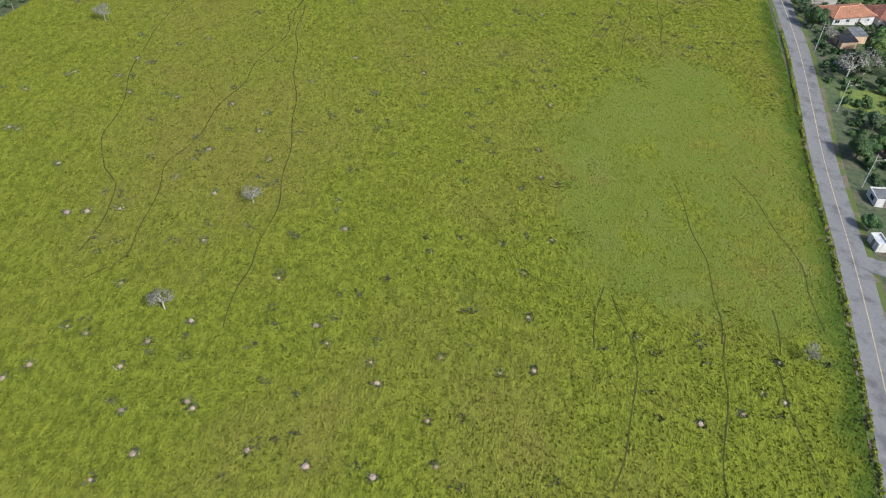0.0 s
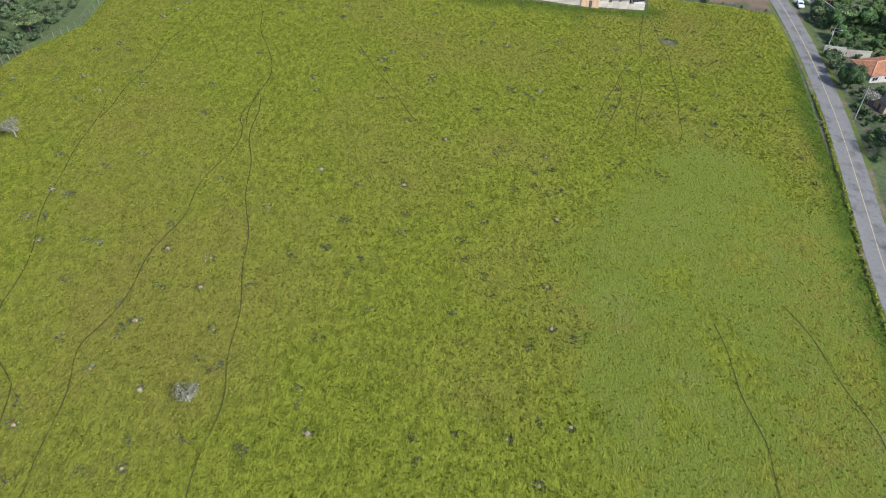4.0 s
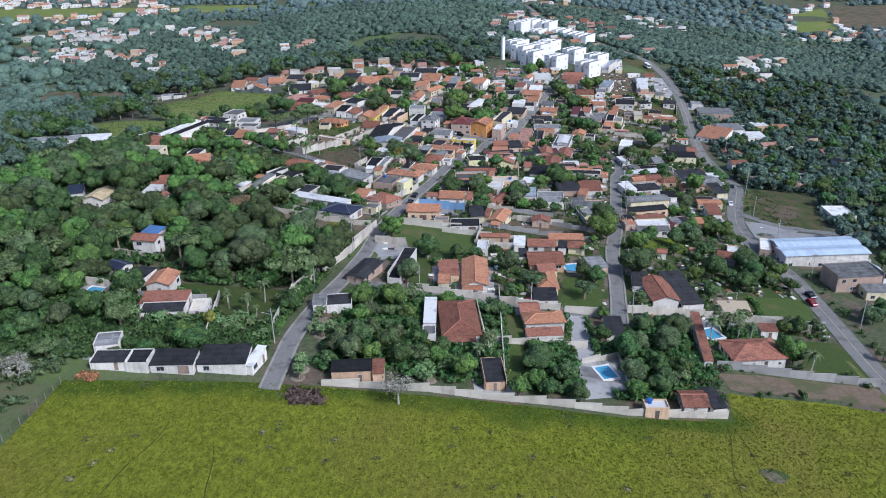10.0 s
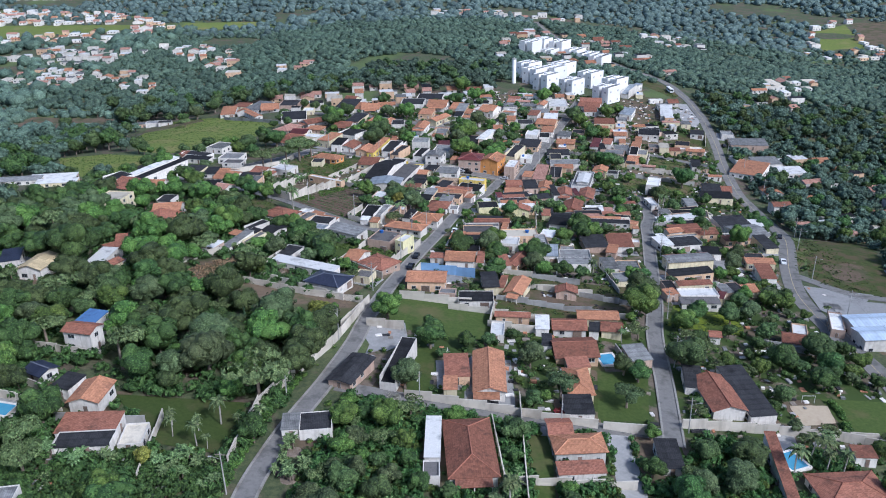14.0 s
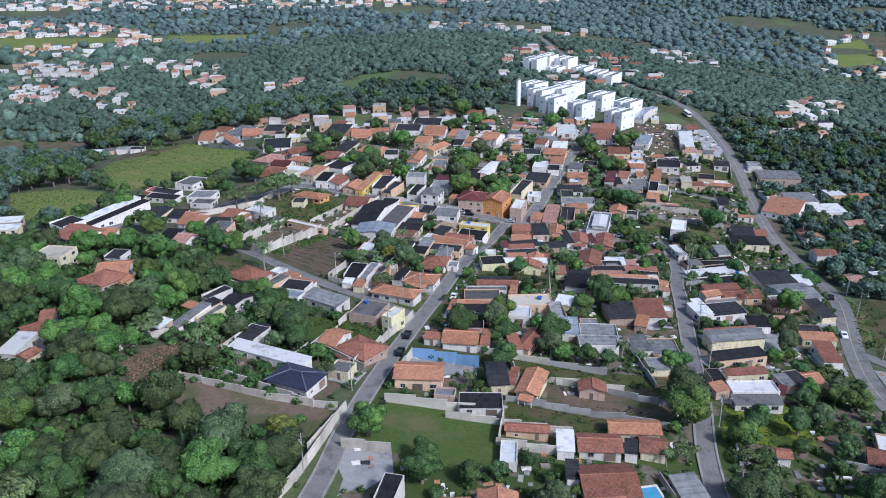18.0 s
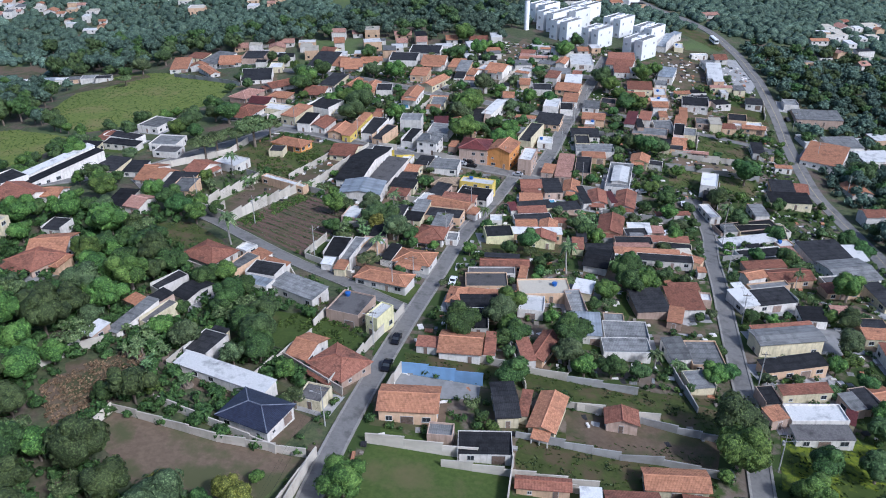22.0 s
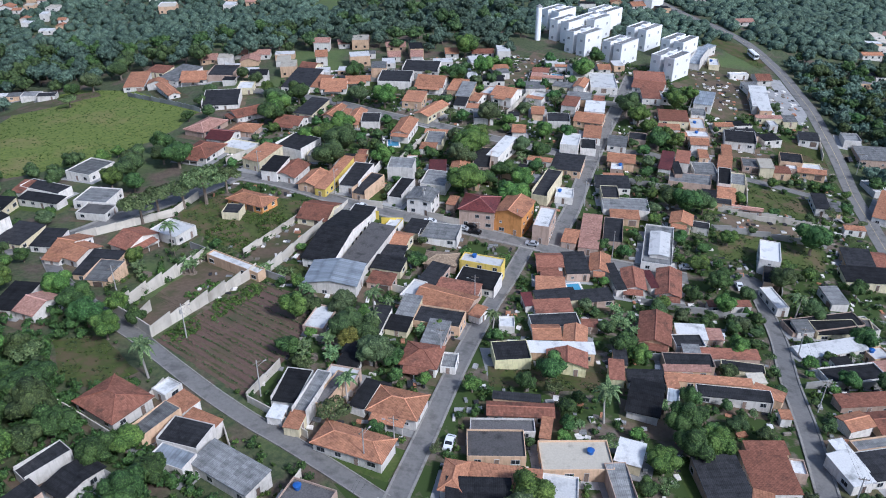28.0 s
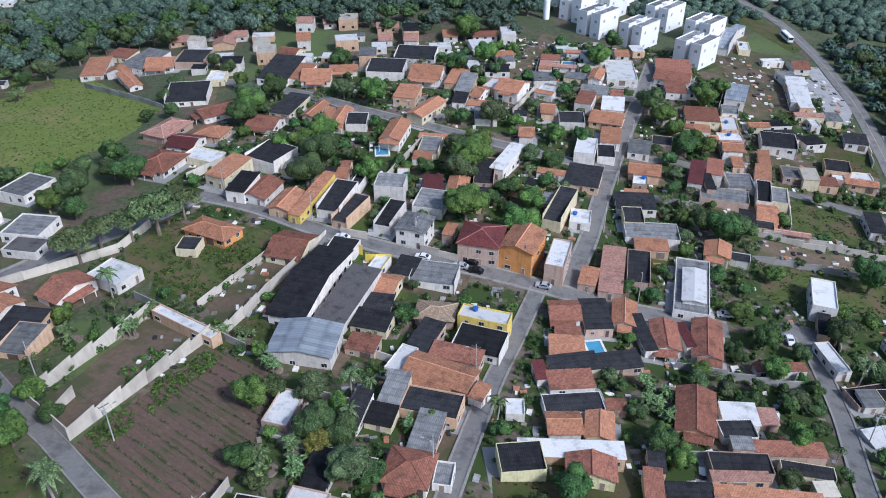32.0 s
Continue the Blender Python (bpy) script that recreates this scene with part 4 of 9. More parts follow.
        if tile and big and form in "GHV" and h < 4.6 and R.random() < 0.6:
            k = min((0, 1, 3), key=lambda k: math.sin(radians(turn) + (-math.pi / 2, 0, math.pi / 2, math.pi)[k]) + R.uniform(0, 0.8))
            rot = (0, math.pi / 2, math.pi, -math.pi / 2)[k]
            half, out = (w / 2, d / 2) if k % 2 == 0 else (d / 2, w / 2)
            far = out + 2.0
            f = radians(turn) + (-math.pi / 2, 0, math.pi / 2, math.pi)[k]
            if clear_of(x + math.cos(f) * (out + 1.3), y + math.sin(f) * (out + 1.3), 0.9):
                u0, u1 = (-half * R.uniform(0.5, 1.0), half * R.uniform(0.5, 1.0))
                s = Soup()
                s.slab([(u0, -far, h - 0.5), (u1, -far, h - 0.5), (u1, -out + 0.3, h - 0.03), (u0, -out + 0.3, h - 0.03)], 0.1)
                ver = child("veranda", s.mesh("veranda", ROOF[rc]), home, turn=rot, label=ROOF_WORD[rc] + " veranda roof on posts")
                for u in (u0 + 0.2, (u0 + u1) / 2, u1 - 0.2):
                    child("post", VERANDA_POST, ver, (u, -far + 0.2, 0), 0, (1, 1, h - 0.62))
    if w * d > 25 and h < 4.6 and y > 256 and R.random() < 0.75:
        yard(x, y, turn, w + R.uniform(2, 5), d + R.uniform(2, 6), R.choice(("soil", "soil", "paved", "paved", "lawn")))
    # windows and doors on the sides that are open to view
    ww, dd = w / 2 - over, d / 2 - over
    door_left = 1
    for k, (half, out) in enumerate(((ww, dd), (dd, ww), (ww, dd), (dd, ww))):
        face = radians(turn) + (-math.pi / 2, 0, math.pi / 2, math.pi)[k]
        if math.sin(face) > 0.4:
            continue
        n = int(2 * half / 3.2)
        for storey in range(2 if h > 5 else 1):
            for i in range(n):
                if R.random() < 0.25:
                    continue
                u = -half + 2 * half * (i + 0.5) / n + R.uniform(-0.3, 0.3)
                rot = (0, math.pi / 2, math.pi, -math.pi / 2)[k]
                off = Vector((u, -out, 0))
                off.rotate(Euler((0, 0, rot)))
                if door_left and storey == 0 and i == n // 2:
                    child("door", DOORS[R.random() < 0.4 and half > 3], home, (off.x, off.y, 0.05), rot)
                    door_left = 0
                else:
                    window(WINDOWS[R.choice((0, 0, 1, 2))], home, (off.x, off.y, min(0.95, h - 1.5) + 2.7 * storey), rot)
    if form == "F" and R.random() < 0.18 and min(w, d) > 3:
        child("water_tank", TANK_MESH, home, (R.uniform(-0.3, 0.3) * w, R.uniform(0, 0.35) * d, h - 0.37), label="blue plastic water tank")
    return home


# ---- boundary walls ----
def panel_mesh(mat_):
    s = Soup()
    s.box(0, -0.08, -0.8, 1, 0.08, 0.96)
    s.box(-0.012, -0.11, 0.94, 1.012, 0.11, 1.0)
    s.box(-0.03, -0.12, -0.8, 0.03, 0.12, 0.985)
    return s.mesh("panel", mat_)


PANELS = {k: panel_mesh(WALL[k]) for k in ("white", "grey", "blue", "yellow")}


def boundary_wall(height, colour, *corners):
    base = new("boundary_wall")
    base.matrix_world = pose(*corners[0], gz(*corners[0]))
    words = {"white": "stained white block garden wall in stepped panels", "grey": "bare grey cement block wall around a plot", "blue": "bright blue painted wall behind a yard", "yellow": "yellow painted wall along the pavement"}
    tagged(base, words[colour], "wall")
    z0 = base.matrix_world.translation
    for a, b in zip(corners, corners[1:]):
        a, b = Vector(a), Vector(b)
        n = max(1, round((b - a).length / 6.0))
        ang = math.atan2(b.y - a.y, b.x - a.x)
        for k in range(n):
            p, q = a + (b - a) * (k / n), a + (b - a) * ((k + 1) / n)
            zz = (gz(p.x, p.y) + gz(q.x, q.y)) / 2
            child("panel", PANELS[colour], base, (p.x - z0.x, p.y - z0.y, zz - z0.z), ang, ((q - p).length, 1, height + 0.25))


# ---- pools ----
def pool(x, y, turn, w, d):
    w, d = max(w, 3.2) * 1.1, max(d, 4.5) * 1.1
    z = gz(x, y)
    base = new("swimming_pool")
    base.matrix_world = pose(x, y, z, 0, 0, turn)
    tagged(base, "small blue tiled swimming pool with a pale rim", "pool")
    PLOTS.append((x, y, radians(turn), w / 2 + 1, d / 2 + 1))
    s = Soup()
    a, b = w / 2, d / 2
    for q in ((-a - 0.5, -b - 0.5, a + 0.5, -b), (-a - 0.5, b, a + 0.5, b + 0.5), (-a - 0.5, -b, -a, b), (a, -b, a + 0.5, b)):
        s.box(q[0], q[1], -0.8, q[2], q[3], 0.5)
    child("rim", s.mesh("rim", WALL["w"]), base)
    s = Soup()
    s.box(-a, -b, -0.8, a, b, 0.38)
    child("water", s.mesh("water", WATER), base, label="clear blue pool water")


# ---- apartment blocks ----
APARTMENT = wall_paint("bright white apartment render", (0.87, 0.865, 0.85), 0.88)
APT_GLASS = material("pale shuttered glass", (0.30, 0.31, 0.32), (0.34, 0.35, 0.36), (0.25, 0.26, 0.27), rough=0.3, bump=0, vary=0.2)
APT_WINDOW = window_mesh(1.4, 1.2)
APT_WINDOW[1].materials[0] = APT_GLASS


def apartment(x, y, turn, w, d, h, rows=True):
    base = new("apartment_block")
    z = gz(x, y)
    base.matrix_world = pose(x, y, z, 0, 0, turn)
    tagged(base, "white rendered apartment block with a stepped flat roof", "apartment block", "white apartment blocks")
    PLOTS.append((x, y, radians(turn), w / 2, d / 2))
    s = Soup()
    a, b = w / 2, d / 2
    g = w * 0.09
    s.box(-a, -b, -3, -g, b, h)
    s.box(g, -b, -3, a, b, h)
    s.box(-g, -b * 0.55, -3, g, b * 0.6, h - 0.6)
    child("wall", s.mesh("wall", APARTMENT), base)
    for sx in (-1, 1):
        s = Soup()
        x0, x1 = sorted((sx * (g + 0.25), sx * (a - 0.25)))
        s.box(x0, -b + 0.25, h, x1, b - 0.25, h + 0.12)
        child("roof", s.mesh("roof", ROOF["y"]), base, label="grey sheet roof behind the parapet")
        s = Soup()
        for e0, f0, e1, f1 in ((x0 - 0.25, -b, x1 + 0.25, -b + 0.25), (x0 - 0.25, b - 0.25, x1 + 0.25, b), (x0 - 0.25, -b + 0.25, x0, b - 0.25), (x1, -b + 0.25, x1 + 0.25, b - 0.25)):
            s.box(e0, f0, h, e1, f1, h + 0.6)
        child("parapet", s.mesh("parapet", APARTMENT), base)
    s = Soup()
    s.box(-g * 1.5, -b * 0.2, h - 0.6, g * 1.5, b * 0.25, h + 0.9)
    child("stair_head", s.mesh("stair_head", APARTMENT), base)
    if rows:
        for f in (0, 2):
            for u in (-0.32, 0.32):
                window(APT_WINDOW, base, (u * w, -b, 1.0 + 2.9 * f), 0)
            for v in (-0.28, 0.28):
                window(APT_WINDOW, base, (a, v * d, 1.0 + 2.9 * f), math.pi / 2)
                window(APT_WINDOW, base, (-a, v * d, 1.0 + 2.9 * f), -math.pi / 2)


for _a in ((48.5, 681, -38, 12, 15.5, 10), (57, 708, -38, 12, 15.5, 10), (26.5, 696.5, -38, 11, 15, 10), (41.5, 724, -38, 11.5, 16, 10), (9.5, 708, -38, 12, 15, 10.3), (2.5, 728, -38, 12, 16, 10.3), (-2, 748, -38, 12, 16, 10.5), (16, 735, -38, 12, 16, 10.5), (24, 755, -38, 12, 16, 10)):
    apartment(*_a)
for _a in ((1, 860, -30, 13, 18, 10), (12, 878, -30, 12, 16, 10), (27, 872, -30, 13, 18, 10), (40, 863, -30, 12, 18, 5), (50, 845, -30, 12, 20, 5), (58, 824, -30, 12, 20, 6.5), (18, 858, -30, 10, 16, 4)):
    apartment(*_a, rows=False)


def water_tower(x, y):
    base = new("water_tower")
    base.matrix_world = pose(x, y, gz(x, y))
    tagged(base, "tall slim white cylindrical water tower", "water tower")
    s = Soup()
    s.tube((0, 0, -1), (0, 0, 17), 1.5, 1.5, 18)
    child("shaft", s.mesh("shaft", APARTMENT), base)
    s = Soup()
    s.tube((0, 0, 17), (0, 0, 17.5), 1.6, 1.6, 18)
    s.tube((0, 0, 17.5), (0, 0, 18.3), 0.5, 0.5, 10)
    child("cap", s.mesh("cap", CONCRETE), base)


water_tower(-13.1, 723.4)


# ---- plants ----
def leaf_quads(centres, normals, size, squash=0.55, bend=0.25):
    """Folded leaf clumps at centres, facing normals: vertices and faces."""
    n = len(centres)
    up = rng.normal(size=(n, 3))
    t = np.cross(normals, up)
    t /= np.linalg.norm(t, axis=1)[:, None] + 1e-9
    b = np.cross(normals, t)
    s = size * rng.uniform(0.6, 1.35, (n, 1))
    v = np.empty((n, 5, 3))
    v[:, 0], v[:, 2] = centres - t * s, centres + t * s
    v[:, 1], v[:, 3] = centres - b * s * squash - normals * s * bend, centres + b * s * squash - normals * s * bend
    v[:, 4] = centres + normals * s * bend
    k = np.arange(n)[:, None] * 5
    f = np.concatenate([np.hstack([k + 0, k + 1, k + 4]), np.hstack([k + 1, k + 2, k + 4]), np.hstack([k + 2, k + 3, k + 4]), np.hstack([k + 3, k + 0, k + 4])])
    return v.reshape(-1, 3), f


def flat_leaves(p, nn, size):
    m = len(p)
    t = np.cross(nn, rng.normal(size=(m, 3)))
    t /= np.linalg.norm(t, axis=1)[:, None] + 1e-9
    b = np.cross(nn, t)
    s = size * rng.uniform(0.6, 1.4, (m, 1))
    v = np.stack([p - t * s * 1.3 - b * s * 0.5, p + t * s * 1.3 - b * s * 0.6, p + b * s * 1.3], 1).reshape(-1, 3)
    return v, np.arange(3 * m).reshape(-1, 3)


def quick_mesh(name, v, f, mats, which=None):
    me = bpy.data.meshes.new(name)
    me.vertices.add(len(v))
    me.vertices.foreach_set("co", np.ascontiguousarray(v, np.float32).ravel())
    me.loops.add(f.size)
    me.loops.foreach_set("vertex_index", np.ascontiguousarray(f, np.int32).ravel())
    me.polygons.add(len(f))
    me.polygons.foreach_set("loop_start", np.arange(0, f.size, f.shape[1], dtype=np.int32))
    for m in mats if isinstance(mats, (list, tuple)) else [mats]:
        me.materials.append(m)
    if which is not None:
        me.polygons.foreach_set("material_index", np.asarray(which, np.int32))
    me.polygons.foreach_set("use_smooth", np.ones(len(f), bool))
    me.update(calc_edges=True)
    return me


def lobes_of(count, spread_, flat, centre):
    """A main lobe and smaller ones set round its upper side."""
    d = rng.normal(size=(count, 3))
    d[:, 2] = np.abs(d[:, 2]) * 0.9 - 0.25
    d /= np.linalg.norm(d, axis=1)[:, None]
    c = d * spread_ * rng.uniform(0.85, 1.2, (count, 1)) * (1, 1, flat) + (0, 0, centre)
    r = rng.uniform(0.26, 0.42, count)
    return np.vstack([[(0, 0, centre)], c]), np.r_[0.66 if flat > 0.5 else 0.3, r]


def ball(c, r, n=1, uneven=0.0):
    bm = bmesh.new()
    bmesh.ops.create_icosphere(bm, subdivisions=n, radius=1.0)
    v = np.array([q.co[:] for q in bm.verts])
    f = np.array([[q.index for q in p.verts] for p in bm.faces])
    bm.free()
    if uneven:
        v = v * rng.uniform(1 - uneven, 1 + uneven, (len(v), 1))
    return v * r + c, f


def crown_mesh(name, mat_, lobes, radii, leaves, size, flat=1.0, core=0.8):
    """A crown of radius about 1: dark inner lobes under a shell of leaf clumps."""
    vs, fs, n = [], [], 0
    for c, r in zip(lobes, radii):
        if core:
            v, f = ball(np.array(c), r * core * np.array((1, 1, flat)), 2, 0.13)
            vs.append(v), fs.append(f + n)
            n += len(v)
    pick = rng.choice(len(lobes), leaves, p=radii ** 2 / (radii ** 2).sum())
    d = rng.normal(size=(leaves, 3))
    d[:, 2] = np.abs(d[:, 2]) * 0.9 - 0.35
    d /= np.linalg.norm(d, axis=1)[:, None]
    p = lobes[pick] + d * (radii[pick] * rng.uniform(0.82, 1.1, leaves))[:, None] * (1, 1, flat)
    nrm = d + (0, 0, 0.25) + rng.normal(size=d.shape) * 0.3
    nrm /= np.linalg.norm(nrm, axis=1)[:, None]
    v, f = flat_leaves(p, nrm, size)
    vs.append(v), fs.append(f + n)
    return quick_mesh(name, np.vstack(vs), np.vstack(fs), mat_)


def trunk_mesh(lobes, radii, base, bark, thick=0.09):
    s = Soup()
    fork = Vector((0, 0, base * 0.75))
    s.tube((0, 0, -0.15), (0, 0, base * 0.3), thick * 1.3, thick, 7)
    s.tube((0, 0, base * 0.3), fork, thick, thick * 0.8, 7)
    for c in lobes[1:7]:
        mid = fork.lerp(Vector(c), 0.55) + Vector((0, 0, 0.05))
        s.tube(fork, mid, thick * 0.6, thick * 0.35, 5)
        s.tube(mid, Vector(c), thick * 0.35, thick * 0.12, 5)
    return s.mesh("trunk", bark)


PROTO = {}


def grow():
    for k, (n, mat_, leaves, size, flat, cz, bark, core, sp) in {
        "m": (10, "mnmsmonmns", 1200, 0.045, 0.92, 1.02, BARK, 0.92, 0.58), "y": (2, "y", 1400, 0.045, 0.85, 1.02, BARK, 0.88, 0.55),
        "a": (3, "aoa", 2400, 0.042, 0.5, 1.2, BARK, 0.0, 0.66)}.items():
        PROTO[k] = []
        for _ in range(n):
            c, r = lobes_of(R.choice((8, 9, 11)) if k != "a" else 12, sp, 0.85 if k != "a" else 0.3, cz)
            PROTO[k].append((trunk_mesh(c, r, cz, bark, 0.075), crown_mesh("crown", LEAF[mat_[_ % len(mat_)]], c, r, leaves, size, flat, core)))
    # leafless, pale limbed trees with a thin haze of twigs
    PROTO["w"] = []
    for _ in range(2):
        c, r = lobes_of(13, 0.62, 0.6, 1.2)
        PROTO["w"].append((trunk_mesh(c, r, 0.9, PALE_BARK, 0.055), crown_mesh("crown", LEAF["w"], c, r, 620, 0.045, 0.9, 0)))
    PROTO["c"] = []
    z = rng.uniform(0.15, 1, 420) ** 0.8
    a = rng.uniform(0, 6.283, 420)
    rr = (1.02 - z) * rng.uniform(0.7, 1.1, 420)
    p = np.stack([np.cos(a) * rr, np.sin(a) * rr, z * 4.2], 1)
    nn = np.stack([np.cos(a), np.sin(a), 0 * a + 0.4], 1)
    v, f = leaf_quads(p, nn / np.linalg.norm(nn, axis=1)[:, None], 0.2)
    s = Soup()
    s.tube((0, 0, -0.2), (0, 0, 4), 0.1, 0.02, 6)
    PROTO["c"].append((s.mesh("trunk", BARK), quick_mesh("crown", v, f, LEAF["c"])))

    def fan(s, count, length, rise, droop, width, z0, seed, base_r=0.0, tear=0):
        q = random.Random(seed)
        for i in range(count):
            az = 2 * math.pi * i / count + q.uniform(-0.25, 0.25)
            up, ln = rise * q.uniform(0.5, 1.3), length * q.uniform(0.8, 1.1)
            pts = []
            for j in range(7):
                t = j / 6
                rad = base_r + ln * t * (1 - 0.12 * t)
                pts.append(Vector((math.cos(az) * rad, math.sin(az) * rad, z0 + up * t - droop * t * t)))
            side = Vector((-math.sin(az), math.cos(az), 0))
            for j in range(6):
                w0, w1 = (width * math.sin(math.pi * min(1, 0.12 + 0.88 * (j + e) / 6) ** 0.8) for e in (0, 1))
                for sg in (-1, 1):
                    dz = Vector((0, 0, -0.35))
                    s.face([pts[j], pts[j + 1], pts[j + 1] + (side * sg + dz) * w1, pts[j] + (side * sg + dz) * w0])

    PROTO["p"], PROTO["b"] = [], []
    for k in range(2):
        s = Soup()
        s.tube((0, 0, -0.1), (0.12, 0.03, 1.2), 0.075, 0.055, 8)
        s.tube((0.12, 0.03, 1.2), (0.15, 0.06, 2.2), 0.055, 0.05, 8)
        t = s.mesh("trunk", PALE_BARK)
        s = Soup()
        fan(s, 11, 1.05, 0.75, 1.15, 0.16, 2.2, k)
        fan(s, 7, 0.8, 1.0, 0.7, 0.13, 2.2, k + 9)
        PROTO["p"].append((t, s.mesh("crown", LEAF["p"])))
    for k in range(3):
        s, st = Soup(), Soup()
        st.tube((0, 0, -0.15), (0, 0, 0.06), 0.85, 0.6, 9)
        q = random.Random(k + 50)
        for i in range(6):
            ox, oy, hh = q.uniform(-0.55, 0.55), q.uniform(-0.55, 0.55), q.uniform(0.5, 0.95)
            st.tube((ox, oy, -0.1), (ox, oy, hh), 0.07, 0.05, 6)
            s0 = Soup()
            fan(s0, 7, 0.62, 0.75, 0.65, 0.14, hh, k * 10 + i)
            n0 = len(s.v)
            s.v += [(x + ox, y + oy, z) for x, y, z in s0.v]
            s.f += [tuple(n0 + j for j in f) for f in s0.f]
            s.m += s0.m
        PROTO["b"].append((st.mesh("stem", BARK), s.mesh("foliage", LEAF["b"])))


grow()
TREES = []
TREE_WORDS = {"m": ("tree", "dense round dark green broadleaf tree among gardens", "tree"), "y": ("tree", "yellow green broadleaf tree with a full crown", "tree"),
              "a": ("tree", "spreading feathery tree with a flat open crown", "tree"), "w": ("bare_tree", "almost leafless pale tree with thin twigs", "tree"),
              "c": ("conifer_tree", "narrow dark conifer among garden trees", "conifer"), "p": ("palm_tree", "palm with arching fronds on a slim trunk", "palm"),
              "b": ("banana_plant", "clump of banana plants with broad torn leaves", "banana plant")}


def tree(kind, x, y, r):
    # a trunk never stands in a house or road
    spots = [(x + e * math.cos(a), y + e * math.sin(a)) for e in (0, 1.5, 3, 4.5) for a in np.linspace(0, 6.28, 1 if e == 0 else 10)[: None if e == 0 else -1]]
    spots = [p for p in spots if clear_of(p[0], p[1], 0.35 * min(r, 4))]
    if not spots:
        return
    x, y = spots[0]
    if any(k == "paved" and bool(inside(c, x, y)) for k, c in LOTS):
        return
    TREES.append((x, y, r))
    name, label, cat = TREE_WORDS[kind]
    trunk, crown = R.choice(PROTO[kind])
    base = new(name)
    base.matrix_world = Matrix.LocRotScale((x, y, gz(x, y)), Euler((0, 0, R.uniform(0, 6.28))), (r, r, r * R.uniform(0.88, 1.12)))
    tagged(base, label, cat)
    child(trunk.name.split(".")[0], trunk, base)
    child(crown.name.split(".")[0], crown, base)


# ---- poles and cables ----
def pole_parts():
    s = Soup()
    s.tube((0, 0, -1), (0, 0, 9), 0.15, 0.09, 8)
    post = s.mesh("post", CONCRETE)
    s = Soup()
    s.box(-0.95, -0.06, 8.3, 0.95, 0.06, 8.44)
    for q in (-0.85, -0.3, 0.3, 0.85):
        s.tube((q, 0, 8.44), (q, 0, 8.66), 0.05, 0.03, 6)
    arm = s.mesh("crossarm", WOOD)
    s = Soup()
    s.tube((0.32, 0, 6.6), (0.32, 0, 7.5), 0.27, 0.27, 10)
    box = s.mesh("transformer", CONCRETE)
    s = Soup()
    s.tube((0, 0, 7.4), (0, -1.7, 7.9), 0.035, 0.03, 6)
    s.box(-0.13, -2.2, 7.84, 0.13, -1.6, 7.95)
    lamp = s.mesh("street_lamp_arm", CONCRETE)
    return post, arm, box, lamp


POLE = pole_parts()


def pole_line(line_points, offset, gap, first=6.0):
    ln = spread(line_points, 1.0)
    s = sides(ln)
    step = np.r_[0, np.cumsum(np.hypot(*np.diff(ln, axis=0).T))]
    tops = []
    for k, at in enumerate(np.arange(first, step[-1], gap)):
        i = int(np.searchsorted(step, at))
        x, y = ln[i] + s[i] * offset
        ang = math.atan2(s[i][1], s[i][0])
        base = new("utility_pole")
        z = gz(x, y)
        base.matrix_world = pose(x, y, z, 0, R.uniform(-1, 1), math.degrees(ang))
        tagged(base, "round concrete utility pole with a crossarm beside the street", "utility pole", "poles along the streets")
        for me in POLE[:2]:
            child(me.name, me, base)
        if k % 4 == 2:
            child("transformer", POLE[2], base)
        child("street_lamp_arm", POLE[3], base, turn=math.pi / 2 if offset > 0 else -math.pi / 2)
        tops.append([(x + math.cos(ang) * q, y + math.sin(ang) * q, z + 8.62 - (0.0 if abs(q) > 0.01 else 1.6)) for q in (-0.85, 0.3, 0.85, 0.0)])
    so = Soup()
    for a, b in zip(tops, tops[1:]):
        for p, q in zip(a, b):
            p, q = Vector(p), Vector(q)
            last = p
            for j in range(1, 7):
                t = j / 6
                c = p.lerp(q, t) - Vector((0, 0, 0.7 * 4 * t * (1 - t)))
                so.tube(last, c, 0.012, 0.012, 3)
                last = c
    if so.v:
        tagged(new("power_cable", so.mesh("power_cable", WIRE)), "thin black power cable run sagging between poles", "cable")
# houses and sheds: x, y, turn, width, depth, eaves, roof form, roof and wall colours
house(-41.1, 251.5, 7.9, 8.8, 4.4, 3.1, 'S', 'b', 'P')
house(-35.4, 252.5, 6.1, 2.7, 5.5, 3.1, 'S', 'r', 'P')
house(24.7, 253.7, 3.2, 5.1, 3.3, 2.8, 'F', 'w', 'P')
house(33.6, 258.2, 3.6, 6, 6.6, 2.5, 'G', 'r', 'w')
house(-10.6, 258.3, 8.3, 4.6, 8.6, 2.5, 'S', 'b', 'P')
house(38.3, 259.1, 12.9, 3.6, 7.5, 2.5, 'S', 'b', 'w')
house(-90, 269.3, 8.9, 10.3, 4.1, 2.2, 'S', 'b', 'w')
house(-82.6, 273.1, 11.7, 4.4, 6.6, 2.2, 'F', 'C', 'w')
house(-26.5, 274, 5.8, 3.1, 4.7, 2.5, 'F', 'd', 'w')
house(-91.6, 274.3, 6.6, 11.4, 6.1, 2.5, 'S', 'r', 'w')
house(1.7, 280.6, 8.1, 9.4, 3.8, 2.5, 'S', 'r', 'w')
house(-19.8, 282, 8.5, 9.8, 18.6, 2.8, 'H', 'r', 'w')
house(-55.3, 282.7, 10, 3.6, 5.1, 2.5, 'S', 'y', 'w')
house(-27.1, 283.2, 3.8, 3.2, 12, 2.8, 'S', 'w', 'w')
house(-50.5, 283.7, 11.3, 6.1, 5.4, 2.5, 'S', 'b', 'w')
